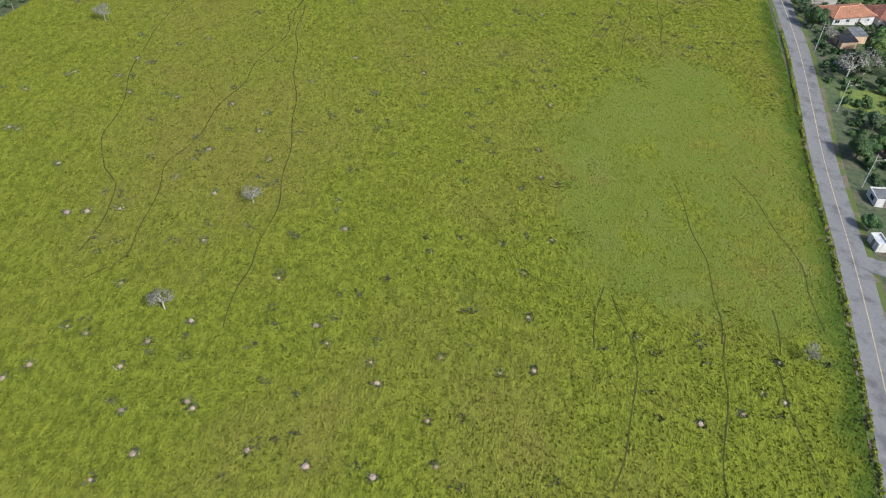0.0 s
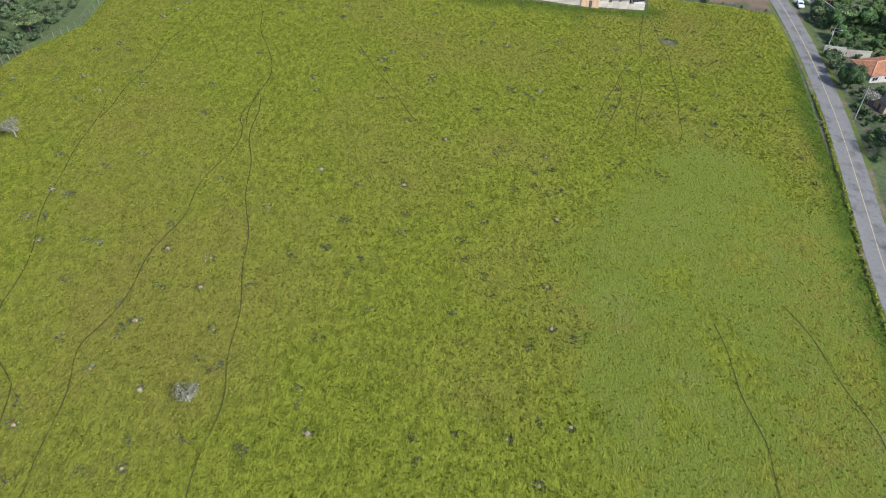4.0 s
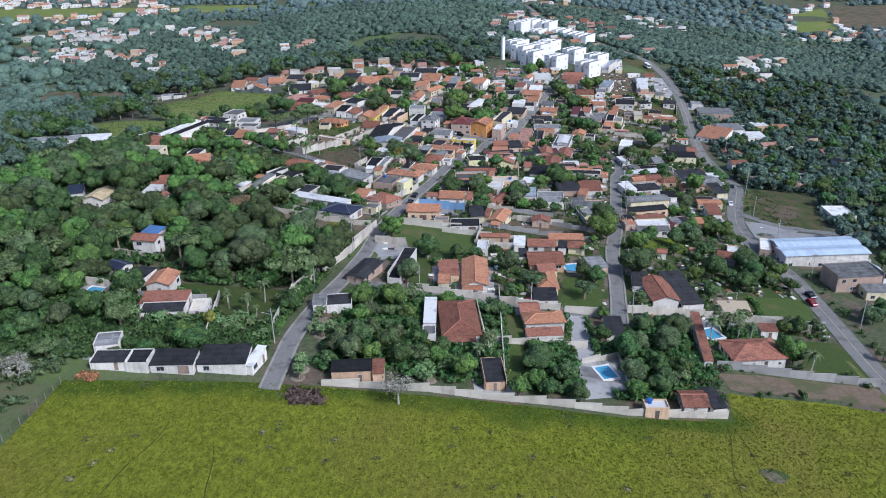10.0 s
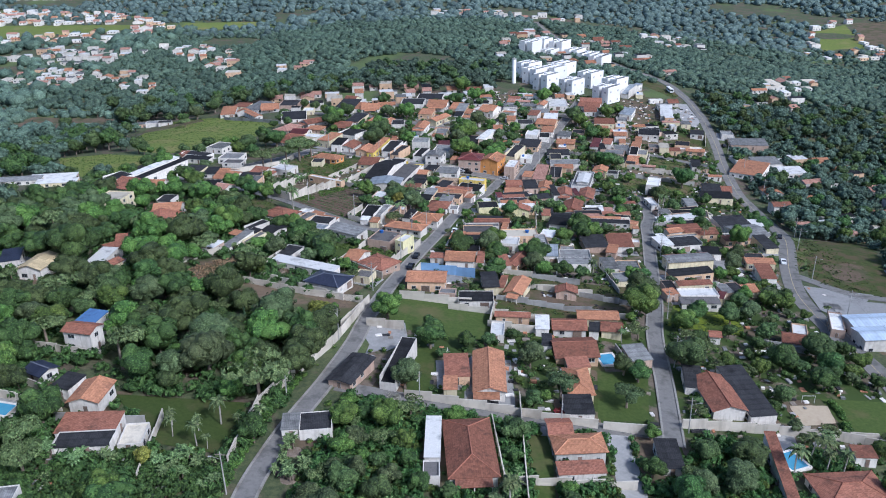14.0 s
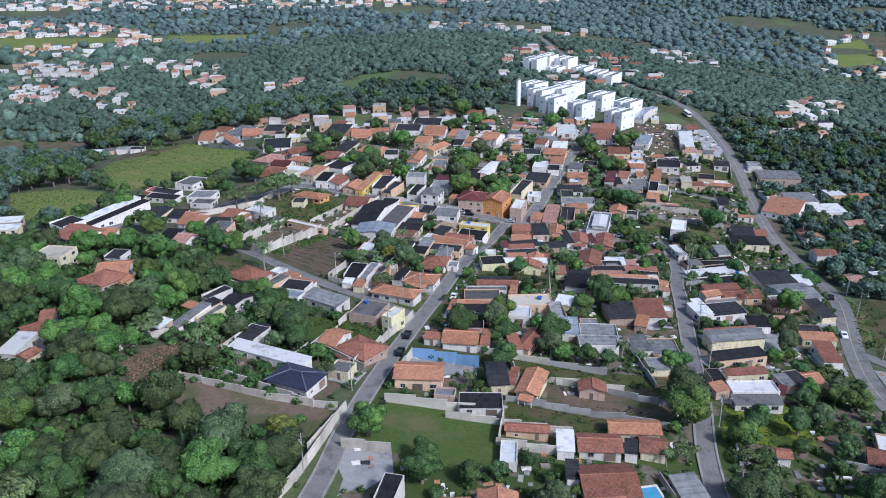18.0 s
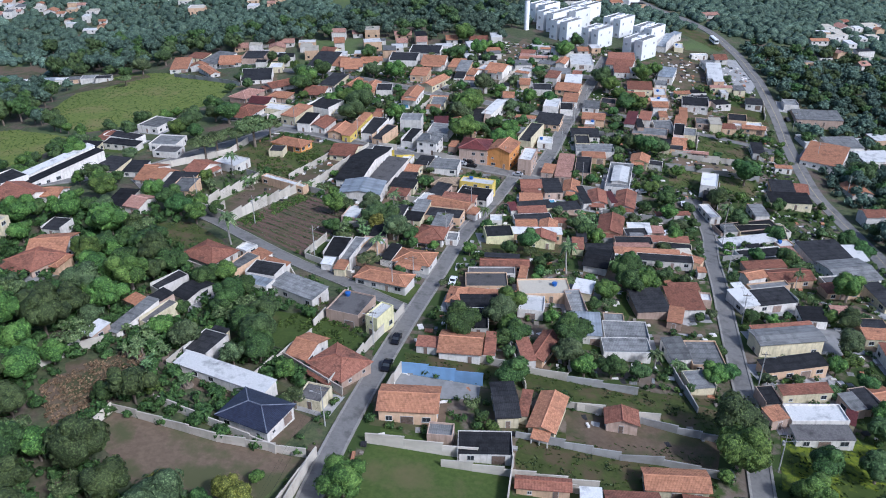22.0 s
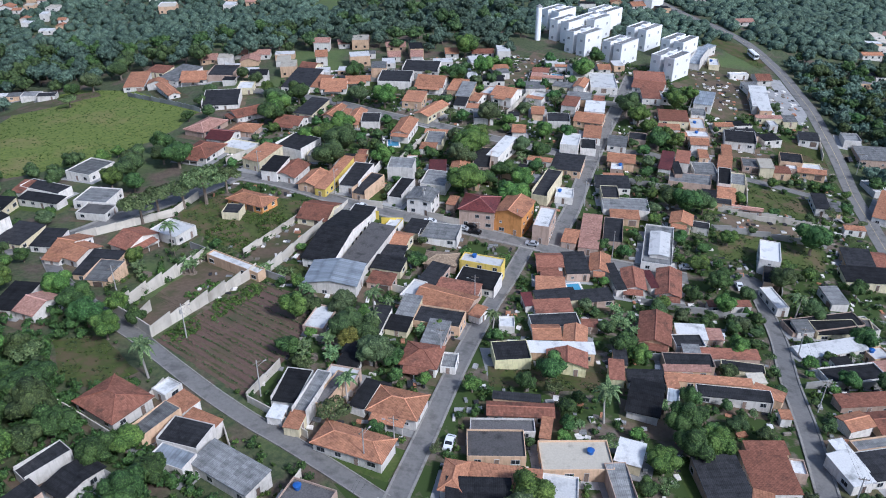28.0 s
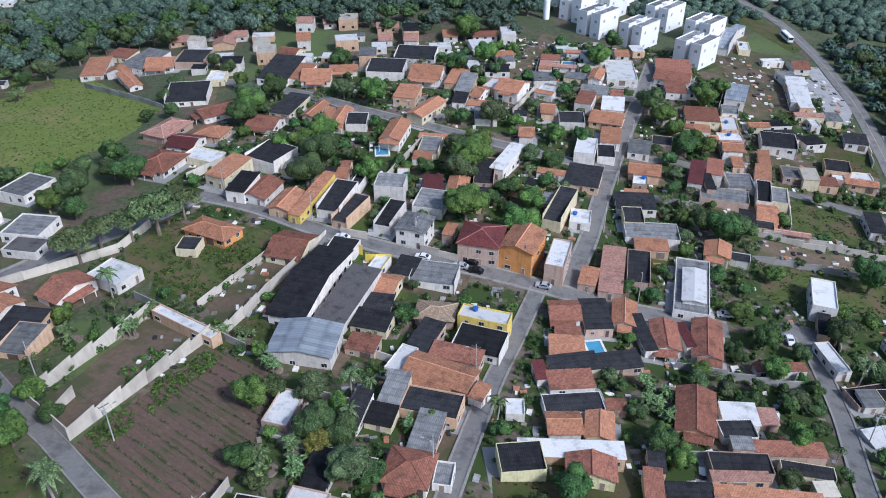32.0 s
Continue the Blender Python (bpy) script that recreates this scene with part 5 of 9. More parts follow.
house(54.2, 285.1, 8.2, 14.1, 10.3, 2.8, 'H', 'r', 'w')
house(-96.6, 284.4, 2.5, 6.8, 8.4, 3.1, 'V', 'o', 'w')
house(42.1, 288.2, -2.2, 2.4, 21.9, 2.5, 'S', 'r', 'w')
house(1.7, 287.9, 8.1, 10.8, 6.5, 3.1, 'H', 'o', 'w')
house(-103.3, 287.6, -14.6, 4.9, 5.4, 2.8, 'S', 'b', 'w')
house(20, 289.5, 2.1, 4.8, 8.8, 2.2, 'S', 'b', 'w')
house(-112, 292.1, -23.4, 6, 5.1, 2.5, 'G', 'n', 'w')
house(-1.9, 293.2, 7.1, 5.4, 6.5, 2.8, 'G', 'r', 'w')
house(62.4, 299.2, 0, 4.7, 4, 2.5, 'S', 'r', 'w')
house(2.8, 303.5, 4.1, 6.6, 6.9, 2.5, 'S', 'b', 'w')
house(-25.5, 305.7, 4.3, 3.3, 5.2, 2.5, 'S', 'o', 'w')
house(-48.1, 307, -16.6, 6.4, 12.5, 2.5, 'V', 'b', 'w')
house(-110.6, 307.3, -7.4, 7.9, 5.4, 5.4, 'G', 'r', 'w')
house(-38, 312.1, -8.1, 3.5, 18.1, 2.5, 'S', 'b', 'w')
house(-17.1, 313.1, 3.2, 7.7, 18.1, 2.8, 'V', 'o', 'w')
house(3.6, 314.1, 4.7, 6.3, 11.8, 2.5, 'H', 'o', 'w')
house(-24.7, 313.8, 7.4, 5.9, 9.2, 2.5, 'S', 'r', 'w')
house(36.2, 316.2, 7.8, 8.2, 14.9, 2.8, 'V', 'r', 'w')
house(-112.6, 314.7, -10, 5.6, 6.3, 4.4, 'S', 'B', 'w')
house(43, 318.4, 11, 6.5, 19, 2.5, 'S', 'b', 'w')
house(31.6, 322.5, -4.3, 4.5, 9, 2.5, 'S', 'b', 'w')
house(4.1, 322.8, 8.8, 5.7, 4.8, 2.5, 'S', 'r', 'w')
house(107.1, 332.3, 4, 13, 5.3, 3.1, 'S', 'y', 'w')
house(3.7, 330.4, 7.4, 11.3, 10.2, 2.5, 'G', 'r', 'w')
house(-3, 332.4, 0.2, 2.7, 5.7, 2.5, 'S', 'b', 'w')
house(100, 338.9, 10.7, 14.9, 8.9, 5.4, 'S', 'y', 'w')
house(-3.9, 341.6, -1.1, 3.8, 6.9, 2.5, 'S', 'w', 'w')
house(9.9, 342.7, -6.1, 2.8, 4.8, 2.5, 'S', 'b', 'w')
house(3.2, 342.7, 1.1, 9.4, 6.6, 2.5, 'G', 'r', 'w')
house(42.7, 347.4, -5.7, 3.4, 3.8, 2.5, 'G', 'r', 'w')
house(-144.7, 346.2, -2.1, 7.8, 10.8, 3.5, 'V', 'c', 'w')
# strip plots between the two long streets
house(-27, 405.7, 3, 11.4, 7.4, 2.6, 'S', 'b', 'w')
house(-27.8, 398.2, 3.2, 8.9, 7.3, 2.6, 'S', 'b', 'w')
house(-31.5, 409.7, -6.2, 4.6, 7.7, 2.7, 'H', 'o', 'w')
house(-22.8, 410.8, -3.8, 13.4, 5.1, 2.8, 'S', 'o', 'w')
house(-13, 409.5, -4.1, 6.3, 6.8, 3.0, 'F', 'w', 'w')
house(-9.8, 419, 6.1, 13.1, 7.5, 3.0, 'F', 'C', 'P')
house(-24.5, 419.6, 4.5, 10.8, 7.1, 2.8, 'F', 'd', 'P')
# strip plots further up the two long streets
house(-12, 504, 4.8, 7.8, 7.9, 2.8, 'G', 'r', 'w')
house(-4.5, 504.1, 7.6, 6.8, 10.7, 2.7, 'S', 'b', 'w')
house(2.7, 506.6, -6.5, 6.1, 10.1, 2.7, 'V', 'o', 'w')
house(6.4, 500, 12.5, 3.2, 12.5, 2.5, 'S', 'b', 'w')
house(11.6, 500.4, -2.1, 6.7, 11.1, 2.7, 'V', 'r', 'w')
house(16.6, 501.5, 11.8, 2.5, 8.4, 2.6, 'S', 'M', 'w')
house(21.6, 501.2, -9.8, 7.3, 14.5, 2.8, 'V', 'r', 'w')
house(-12, 490, 0.4, 8.1, 7, 2.8, 'S', 'o', 'w')
house(-10.8, 484.5, 14.7, 11.1, 5.6, 2.5, 'S', 'b', 'w')
house(-18.1, 479.8, 13.5, 2.8, 5.7, 2.5, 'S', 'M', 'w')
house(-11.8, 477.8, 9.7, 9.8, 5.6, 2.6, 'S', 'r', 'w')
house(-11.8, 469.1, 10.1, 11.7, 5.1, 2.6, 'S', 'b', 'w')
house(-14, 462.2, 5.8, 6.9, 6.2, 2.8, 'G', 'o', 'w')
house(-7.1, 462.9, -5.5, 5.8, 7.3, 2.8, 'V', 'o', 'w')
house(-2.9, 471.4, 3.4, 4.2, 3.2, 2.3, 'S', 'r', 'p')
house(13.3, 472.7, -9.9, 8.2, 13.3, 2.9, 'V', 'r', 'P')
house(22.6, 474.5, 1.2, 7.5, 6.1, 2.4, 'S', 'w', 'w')
house(20.6, 468.6, 7.2, 6.8, 4.4, 2.4, 'S', 'b', 'w')
house(37.1, 494.9, 6, 12, 2.9, 2.6, 'S', 'r', 'w')
house(64, 489.8, 8.4, 11.9, 5.6, 2.6, 'S', 'b', 'w')
house(54.8, 487.9, 7.3, 4.7, 5.2, 2.6, 'S', 'y', 'w')
house(51.3, 501.8, 11.2, 3.6, 10.8, 2.9, 'F', 'w', 'w')
house(70.1, 507.9, 7.5, 5.3, 8.4, 2.6, 'S', 'y', 'w')
house(-22.2, 450.1, 10.7, 7.8, 6.2, 2.9, 'S', 'b', 'Z')
house(-9.8, 450.1, -2.5, 9.2, 5.8, 3.0, 'V', 'r', 'Z')
house(-13.1, 454.4, 2.9, 19.5, 4.1, 2.9, 'S', 'w', 'w')
house(0.9, 448.4, -2.5, 3.5, 6.5, 2.7, 'S', 'r', 'Z')
house(2.5, 455.1, -1.8, 3.2, 6.3, 2.6, 'S', 'b', 'w')
house(7.1, 447.6, 2.7, 8.4, 4.3, 2.5, 'S', 'b', 'w')
house(5.8, 439.1, -13.8, 7.1, 11.1, 2.8, 'G', 'b', 'w')
house(-20.8, 433.9, -2, 9.8, 2.2, 2.5, 'S', 'b', 'w')
house(-20, 430, 1.9, 13.5, 4.3, 2.7, 'G', 'r', 'p')
house(-15, 425.5, -7.4, 2.3, 5.6, 2.7, 'S', 'o', 'p')
house(-23.4, 425.2, 4.2, 12.4, 3.6, 2.5, 'F', 'd', 'w')
house(18.2, 457.3, 2.1, 10.9, 4.5, 2.7, 'S', 'b', 'p')
house(17.3, 453.9, 3.8, 10.6, 2.3, 2.5, 'S', 'p', 'P')
house(21, 449.8, -1.7, 19, 2.6, 2.6, 'S', 'o', 'P')
house(33.5, 447.5, -29.1, 6.7, 3.4, 2.7, 'S', 'o', 'P')
house(25.5, 445.2, -3.4, 15.3, 3.4, 2.6, 'S', 'b', 'w')
house(12.5, 445.7, 3.1, 2.8, 4.7, 2.8, 'S', 'o', 'w')
house(12, 441.5, -11.9, 2.2, 3.6, 2.3, 'S', 'm', 'w')
house(29.4, 464.2, 2.1, 13.8, 3.8, 2.7, 'S', 'r', 'w')
house(30.9, 458.3, -7.1, 9.3, 2.8, 2.6, 'S', 'b', 'w')
house(32.7, 453.8, 6.5, 4, 3.4, 2.4, 'S', 'C', 'C')
house(34.7, 439.9, 1.2, 2.5, 2.8, 2.5, 'S', 'o', 'w')
house(0.7, 422, -16.7, 5.2, 6.1, 2.5, 'S', 'w', 'w')
house(-2, 412.4, 8.6, 3.7, 10.1, 2.5, 'S', 'y', 'p')
house(-0.3, 401.6, -0.4, 7.2, 8.9, 3.0, 'S', 'm', 'w')
house(8.9, 401.1, 0.3, 10, 6.8, 2.6, 'S', 'y', 'w')
house(8.2, 394.5, 2.8, 10.4, 5.2, 2.5, 'S', 'y', 'w')
house(16.9, 418.3, 9, 8.7, 10.2, 2.6, 'S', 'b', 'p')
house(26.4, 421.4, 4.9, 8.8, 10.2, 2.6, 'S', 'r', 'w')
house(22.8, 412.6, -15.1, 3.8, 6.7, 2.5, 'S', 'o', 'p')
house(32.6, 424.4, -4.3, 2.7, 3.9, 2.6, 'F', 'w', 'w')
house(-14.6, 386.8, 12.5, 3.2, 7.9, 2.7, 'S', 'r', 'w')
house(-10.6, 389.8, -22.3, 4.5, 11.5, 2.8, 'V', 'r', 'P')
house(-28.7, 386.5, -2.6, 9.8, 8.7, 2.9, 'G', 'o', 'w')
house(-22.3, 387.8, -2.2, 2.6, 8.1, 2.5, 'S', 'r', 'w')
house(19.8, 395.9, 10.6, 4.9, 8, 2.6, 'S', 'y', 'w')
house(26.2, 395.9, 3.1, 7.4, 9.5, 2.7, 'F', 'y', 'w')
house(-18.8, 366.3, 8.6, 5, 11.1, 3.2, 'G', 'b', 'w')
house(-10.4, 364.6, -15.5, 5.8, 11.5, 2.8, 'V', 'o', 'w')
house(-14.8, 366.5, -9, 2.2, 7.4, 2.6, 'S', 'r', 'w')
house(3.9, 366.3, -2.5, 6.8, 4.8, 2.7, 'V', 'r', 'w')
house(-22.1, 352.8, 3.3, 9.5, 5.2, 2.6, 'S', 'b', 'w')
house(11.4, 349.9, 1, 11.5, 5.6, 2.9, 'G', 'o', 'C')
house(54.9, 450.1, 10, 12.6, 4.2, 2.6, 'S', 'r', 'w')
house(58.3, 464, 14.4, 14.6, 6, 2.4, 'F', 'b', 'w')
house(58.1, 477.1, 18, 19, 5, 2.4, 'S', 'w', 'w')
house(69.6, 476.9, 18, 5.2, 4.6, 3.2, 'F', 'w', 'w')
house(61.2, 491.2, 16, 21, 5.6, 2.7, 'S', 'b', 'w')
house(73.8, 494.6, 16, 4.6, 7, 2.8, 'F', 'd', 'w')
house(70, 509.4, 11.7, 5.4, 6.6, 2.5, 'S', 'd', 'w')
house(79.4, 468.2, 12.2, 13.5, 14, 3.4, 'S', 'b', 'w')
house(49.1, 440.5, 22, 6.4, 5.0, 2.8, 'G', 'o', 'w')
house(43.6, 429.2, 18, 3.2, 8.6, 2.3, 'S', 'w', 'w')
house(59.4, 442.8, 12, 13, 7, 2.8, 'G', 'r', 'P')
house(51.4, 434.2, 15.4, 11.5, 2.9, 3.0, 'F', 'y', 'w')
house(50.5, 428, 15.2, 11.1, 7, 2.6, 'S', 'b', 'w')
house(42.5, 425.4, 20.4, 5, 8.1, 2.8, 'S', 'w', 'w')
house(72, 438.2, 12.2, 10, 5, 2.6, 'S', 'r', 'P')
house(80.5, 453.4, 13, 13.5, 13, 3.0, 'G', 'y', 'w')
house(89.3, 470.5, 5, 6.9, 12.4, 3.0, 'S', 'w', 'w')
house(58.9, 421.4, -0.4, 6.5, 6.2, 2.5, 'S', 'b', 'w')
house(47.4, 405.6, 12, 16.6, 6.8, 4.6, 'G', 'y', 'w')
house(48.6, 412.2, 12, 16, 3, 3.0, 'S', 'r', 'w')
house(45.9, 395.4, 15.8, 15.4, 4.7, 3.0, 'S', 'b', 'w')
house(45.2, 385.1, 9.8, 11.2, 3.3, 2.8, 'S', 'r', 'w')
house(36.5, 381.2, 9.2, 3.4, 5.2, 2.4, 'S', 'b', 'w')
house(44.3, 376, 4.9, 11.6, 5.2, 3.2, 'F', 'w', 'w')
house(35.7, 374.3, 20.6, 4.1, 4, 2.8, 'S', 'o', 'w')
house(51.4, 376, -24.9, 2.2, 4.6, 2.8, 'S', 'M', 'w')
house(43.6, 369.9, 4.4, 11.7, 4.2, 2.5, 'S', 'd', 'w')
house(57.5, 384.3, 16.8, 4, 6.2, 2.5, 'S', 'b', 'w')
house(101.1, 356.4, 4.1, 21.8, 6.5, 3.1, 'F', 'w', 'w')
house(-156, 351.1, 23.4, 5.5, 8.4, 2.8, 'S', 'n', 'w')
house(97.4, 356.7, 8.1, 29.2, 7.6, 4.8, 'G', 'L', 'w')
house(-126.1, 351.9, 71.8, 4.5, 4.1, 2.8, 'G', 'r', 'w')
house(-64, 353.8, -20.7, 11.7, 8.8, 2.8, 'H', 'n', 'w')
house(-30.3, 355.6, -2.6, 4.7, 3.4, 2.4, 'F', 'y', 'w')
house(-131.7, 356.5, -3.2, 5.1, 9.5, 2.5, 'S', 'w', 'w')
house(80.8, 363.7, -14.6, 3.6, 11.4, 3.1, 'F', 'w', 'w')
house(97.9, 365.4, 8.1, 29.2, 7.3, 4.8, 'G', 'L', 'w')
house(103.4, 344.7, 8.1, 15, 8, 3.6, 'G', 'L', 'w')
house(115.4, 337.7, 8.1, 16, 5, 3.2, 'S', 'w', 'C')
house(-36.9, 362.1, 0.6, 11.8, 8, 3.5, 'G', 'o', 'P')
house(-55.2, 361.6, -13.3, 5.1, 5, 2.5, 'F', 'd', 'w')
house(-73.7, 364.5, -20.9, 22.4, 4.3, 2.5, 'S', 'w', 'w')
house(-133.1, 364.5, 46.1, 5.1, 7.1, 2.8, 'G', 'r', 'w')
house(-52.8, 373, -34.7, 10.7, 9, 2.5, 'H', 'r', 'w')
house(-80.8, 373.8, -18.2, 5.6, 7.1, 2.6, 'S', 'b', 'w')
house(-80.3, 379.8, -18, 4, 2.6, 2.4, 'S', 'b', 'w')
house(-134.6, 374.4, 18.1, 3.7, 9, 2.5, 'G', 'r', 'w')
house(-60.5, 377.6, -20.4, 5.5, 8.9, 2.5, 'G', 'o', 'w')
house(-105.3, 375.4, -22, 3.6, 5.2, 2.4, 'S', 'w', 'w')
house(-100.3, 382.2, -20, 3.4, 13, 2.4, 'S', 'y', 'w')
house(-95.7, 384.8, -24, 2.4, 8.5, 2.4, 'S', 'd', 'C')
house(-103.6, 390.2, -30, 4.6, 3.6, 2.5, 'S', 'o', 'p')
house(-99.2, 391.9, -32, 4.4, 6.4, 2.5, 'S', 'b', 'w')
house(-47.7, 392.5, -25.2, 3.2, 6.6, 5.4, 'F', 'w', 'Z')
house(-55.2, 397.2, -16.1, 8.2, 9.2, 4, 'F', 'd', 'w')
house(-93.4, 398, -25.5, 5.6, 8.7, 2.7, 'G', 'b', 'w')
house(-100.2, 400.8, -33, 3.6, 8, 2.5, 'S', 'b', 'w')
house(-69.6, 404.6, -27.7, 13.9, 6.3, 2.8, 'S', 'y', 'w')
house(-80, 405.6, -16.9, 7.1, 3.7, 2.5, 'S', 'm', 'w')
house(-130.7, 407, -6.6, 2.6, 6.7, 2.8, 'H', 'o', 'w')
house(-137.7, 408.1, -27.3, 11.6, 11, 2.8, 'H', 'r', 'w')
house(125.8, 415.7, 3, 9.3, 12.1, 3.1, 'F', 'w', 'w')
house(-79.9, 411.4, -11.6, 8, 5.8, 3.1, 'S', 'b', 'w')
house(-50.3, 415.2, -16, 14.6, 6.8, 2.8, 'H', 'o', 'w')
house(-87.1, 414.2, -26.6, 3.9, 9, 2.5, 'S', 'y', 'w')
house(-78.5, 415.8, -22.2, 7.4, 3.1, 3.1, 'S', 'o', 'w')
house(-137.8, 415.1, 12.4, 10.2, 15.2, 2.8, 'G', 'o', 'w')
house(-62.2, 419.2, -8, 3.3, 4.6, 2.5, 'S', 'o', 'w')
house(-97.2, 419.2, -27.6, 12, 9.6, 2.7, 'H', 'r', 'w')
house(-84.2, 420.6, -33, 5.4, 4.4, 2.6, 'S', 'o', 'w')
house(-66.2, 421.2, -8, 3.3, 3.6, 2.2, 'S', 'w', 'w')
house(-161.8, 422.6, -3.2, 10.1, 9.6, 5.4, 'F', 'C', 'C')
house(-89.2, 424.8, -27, 3.9, 4.2, 2.5, 'F', 'w', 'w')
house(-60.7, 426.5, -11, 2.8, 11.8, 3.1, 'S', 'y', 'w')
house(-43.9, 427.4, -12, 10.6, 8, 2.8, 'H', 'o', 'w')
house(-57.3, 428.7, -18, 2.6, 9.4, 2.8, 'S', 'd', 'P')
house(-65.2, 428.6, -5.9, 5.2, 9.2, 2.5, 'S', 'b', 'w')
house(-50.7, 428.9, -16.1, 3.4, 8, 2.5, 'S', 'b', 'w')
house(-144.6, 429.4, -5.1, 5.6, 6.1, 2.5, 'S', 'b', 'w')
house(-55.9, 439.3, -9, 4.6, 5.3, 2.5, 'G', 'b', 'w')
house(-35.3, 444.5, -4.1, 3.3, 5.2, 2.2, 'F', 'y', 'w')
house(-41.2, 444.2, -8, 8.6, 8.4, 2.8, 'H', 'r', 'w')
house(-129.7, 449.4, -16.9, 6.2, 9, 2.8, 'G', 'p', 'w')
house(-136.7, 451.9, -2.7, 6.6, 10.6, 2.5, 'S', 'b', 'w')
house(-169.3, 453.1, -26, 15.2, 10.7, 2.8, 'G', 'r', 'w')
house(-159.8, 454.4, -1.6, 6.7, 7.9, 2.8, 'G', 'o', 'w')
house(-39.3, 462.9, -9.6, 11.4, 6.9, 3.1, 'F', 'b', 'w')
house(-23.3, 465.9, 2.7, 3.7, 4.3, 2.4, 'F', 'w', 'w')
house(-30.4, 468.8, -23.9, 3.3, 4.8, 2.6, 'S', 'o', 'w')
house(-124.1, 469, -2.3, 6.4, 8.7, 2.5, 'S', 'y', 'w')
house(-38.6, 473.5, -19.7, 15, 7.7, 3.1, 'G', 'o', 'w')
house(-127.7, 473.2, -2.9, 8.9, 11.4, 2.5, 'S', 'b', 'w')
house(-67.8, 478.2, -2, 14.2, 11.4, 4, 'V', 'm', 'w')
house(-36, 481, -12.7, 11.5, 4.9, 3.1, 'S', 'r', 'w')
house(-136.8, 479.9, -20.5, 8, 9.2, 2.8, 'G', 'o', 'w')
house(-94.8, 480.7, -26.6, 18.5, 2.7, 3.1, 'F', 'w', 'w')
house(-141, 482.1, -9.9, 5.5, 14.7, 2.5, 'G', 'o', 'w')
house(-31.3, 487.3, -13.9, 10.8, 8, 2.8, 'S', 'b', 'w')
house(72.7, 490.5, -8.1, 4, 12.4, 2.8, 'F', 'd', 'w')
house(-149.2, 487, -0.1, 6.8, 9.1, 2.5, 'S', 'b', 'w')
house(-158.8, 488.8, -10.5, 9, 10.7, 2.5, 'S', 'b', 'w')
house(-55.8, 490.3, -9.9, 8.8, 6.6, 2.5, 'S', 'b', 'w')
house(-126.8, 490.5, -24.6, 7.7, 11.6, 2.6, 'G', 'r', 'w')
house(-30.6, 494.6, -13.3, 11.7, 4.6, 5.4, 'F', 'w', 'Y')
house(-62.9, 496, -15.4, 7.8, 23.3, 3.1, 'S', 'd', 'w')
house(-42.1, 497, -3.1, 9.7, 7.3, 2.6, 'H', 't', 'w')
house(-55.5, 497, -5, 6.7, 6.8, 2.5, 'S', 'b', 'w')
house(-118.9, 497.8, -21.4, 9.9, 8.1, 3.1, 'F', 'w', 'w')
house(-72, 500.9, -10.6, 9.5, 29.8, 4, 'G', 'b', 'w')
house(-54.5, 504.8, -12.4, 5.8, 7.9, 2.8, 'G', 'o', 'w')
house(-177.7, 506.7, -1.9, 8.1, 10.1, 2.5, 'S', 'b', 'w')
house(-146.5, 507.7, -4.2, 9.4, 6.8, 2.5, 'F', 'd', 'w')
house(-43.9, 511.9, -6, 11.2, 8, 2.6, 'S', 'y', 'w')
house(-51.2, 513.5, -13.6, 5.8, 7.6, 2.5, 'S', 'b', 'w')
house(-106.6, 513.4, -0.7, 5.1, 5.4, 2.2, 'S', 'b', 'w')
house(-166.8, 513.5, -10.4, 14.4, 4.9, 2.5, 'S', 'b', 'w')
house(-150.2, 516.3, -2.7, 10.7, 10.1, 3.1, 'F', 'y', 'w')
house(-81.2, 516.9, -9.4, 10, 12.7, 2.6, 'G', 'r', 'w')
house(-5.1, 519.7, -12.7, 4.7, 7.7, 2.6, 'S', 'o', 'p')
house(21.8, 521, -10.2, 6.1, 15.1, 4, 'V', 'w', 'w')
house(85.1, 522.3, -2.2, 15.2, 8.6, 2.8, 'S', 'b', 'w')
house(21.7, 522.4, -10.6, 8.7, 24.4, 3.1, 'F', 'y', 'w')
house(-103.3, 521.4, -21.3, 14.2, 8.1, 2.5, 'H', 'o', 'O')
house(-177.7, 521.5, -4.4, 4.3, 8.3, 2.5, 'S', 'r', 'w')
house(-170.2, 521.7, -16.3, 15.6, 5.4, 2.5, 'S', 'b', 'w')
house(55.6, 524.3, -14.2, 6, 12.7, 5.4, 'F', 'w', 'w')
house(1.2, 523.7, -8.1, 6.2, 19.3, 2.6, 'S', 'p', 'w')
house(-13, 523.5, -11.7, 5, 12.9, 6.2, 'F', 'w', 'w')
house(-22.3, 525.9, -18.9, 9.7, 12.5, 7, 'V', 'o', 'O')
house(8.4, 527.1, -6.9, 5.7, 13, 2.6, 'S', 'b', 'w')
house(-33, 526.9, -8.1, 11.6, 11.7, 6.2, 'H', 'M', 'w')
house(-51, 529.7, -12.1, 8.8, 9.3, 5.4, 'V', 'y', 'w')
house(85.2, 532.1, -5.6, 8.9, 10, 2.8, 'S', 'b', 'w')
house(-58.9, 537, -12.2, 4.5, 12.9, 2.5, 'S', 'b', 'w')
house(-69.8, 537.1, -18.2, 4.5, 13.4, 2.8, 'S', 'b', 'P')
house(-88.4, 539.2, -11.1, 6.6, 12, 2.8, 'V', 'o', 'w')
house(-164.7, 539.3, -15.6, 10, 12, 3.1, 'F', 'y', 'w')
house(31.8, 540.6, -14, 7.4, 8.3, 3.1, 'V', 'o', 'Z')
house(-81.8, 542.3, -13.1, 4, 23, 3.1, 'S', 'o', 'Y')
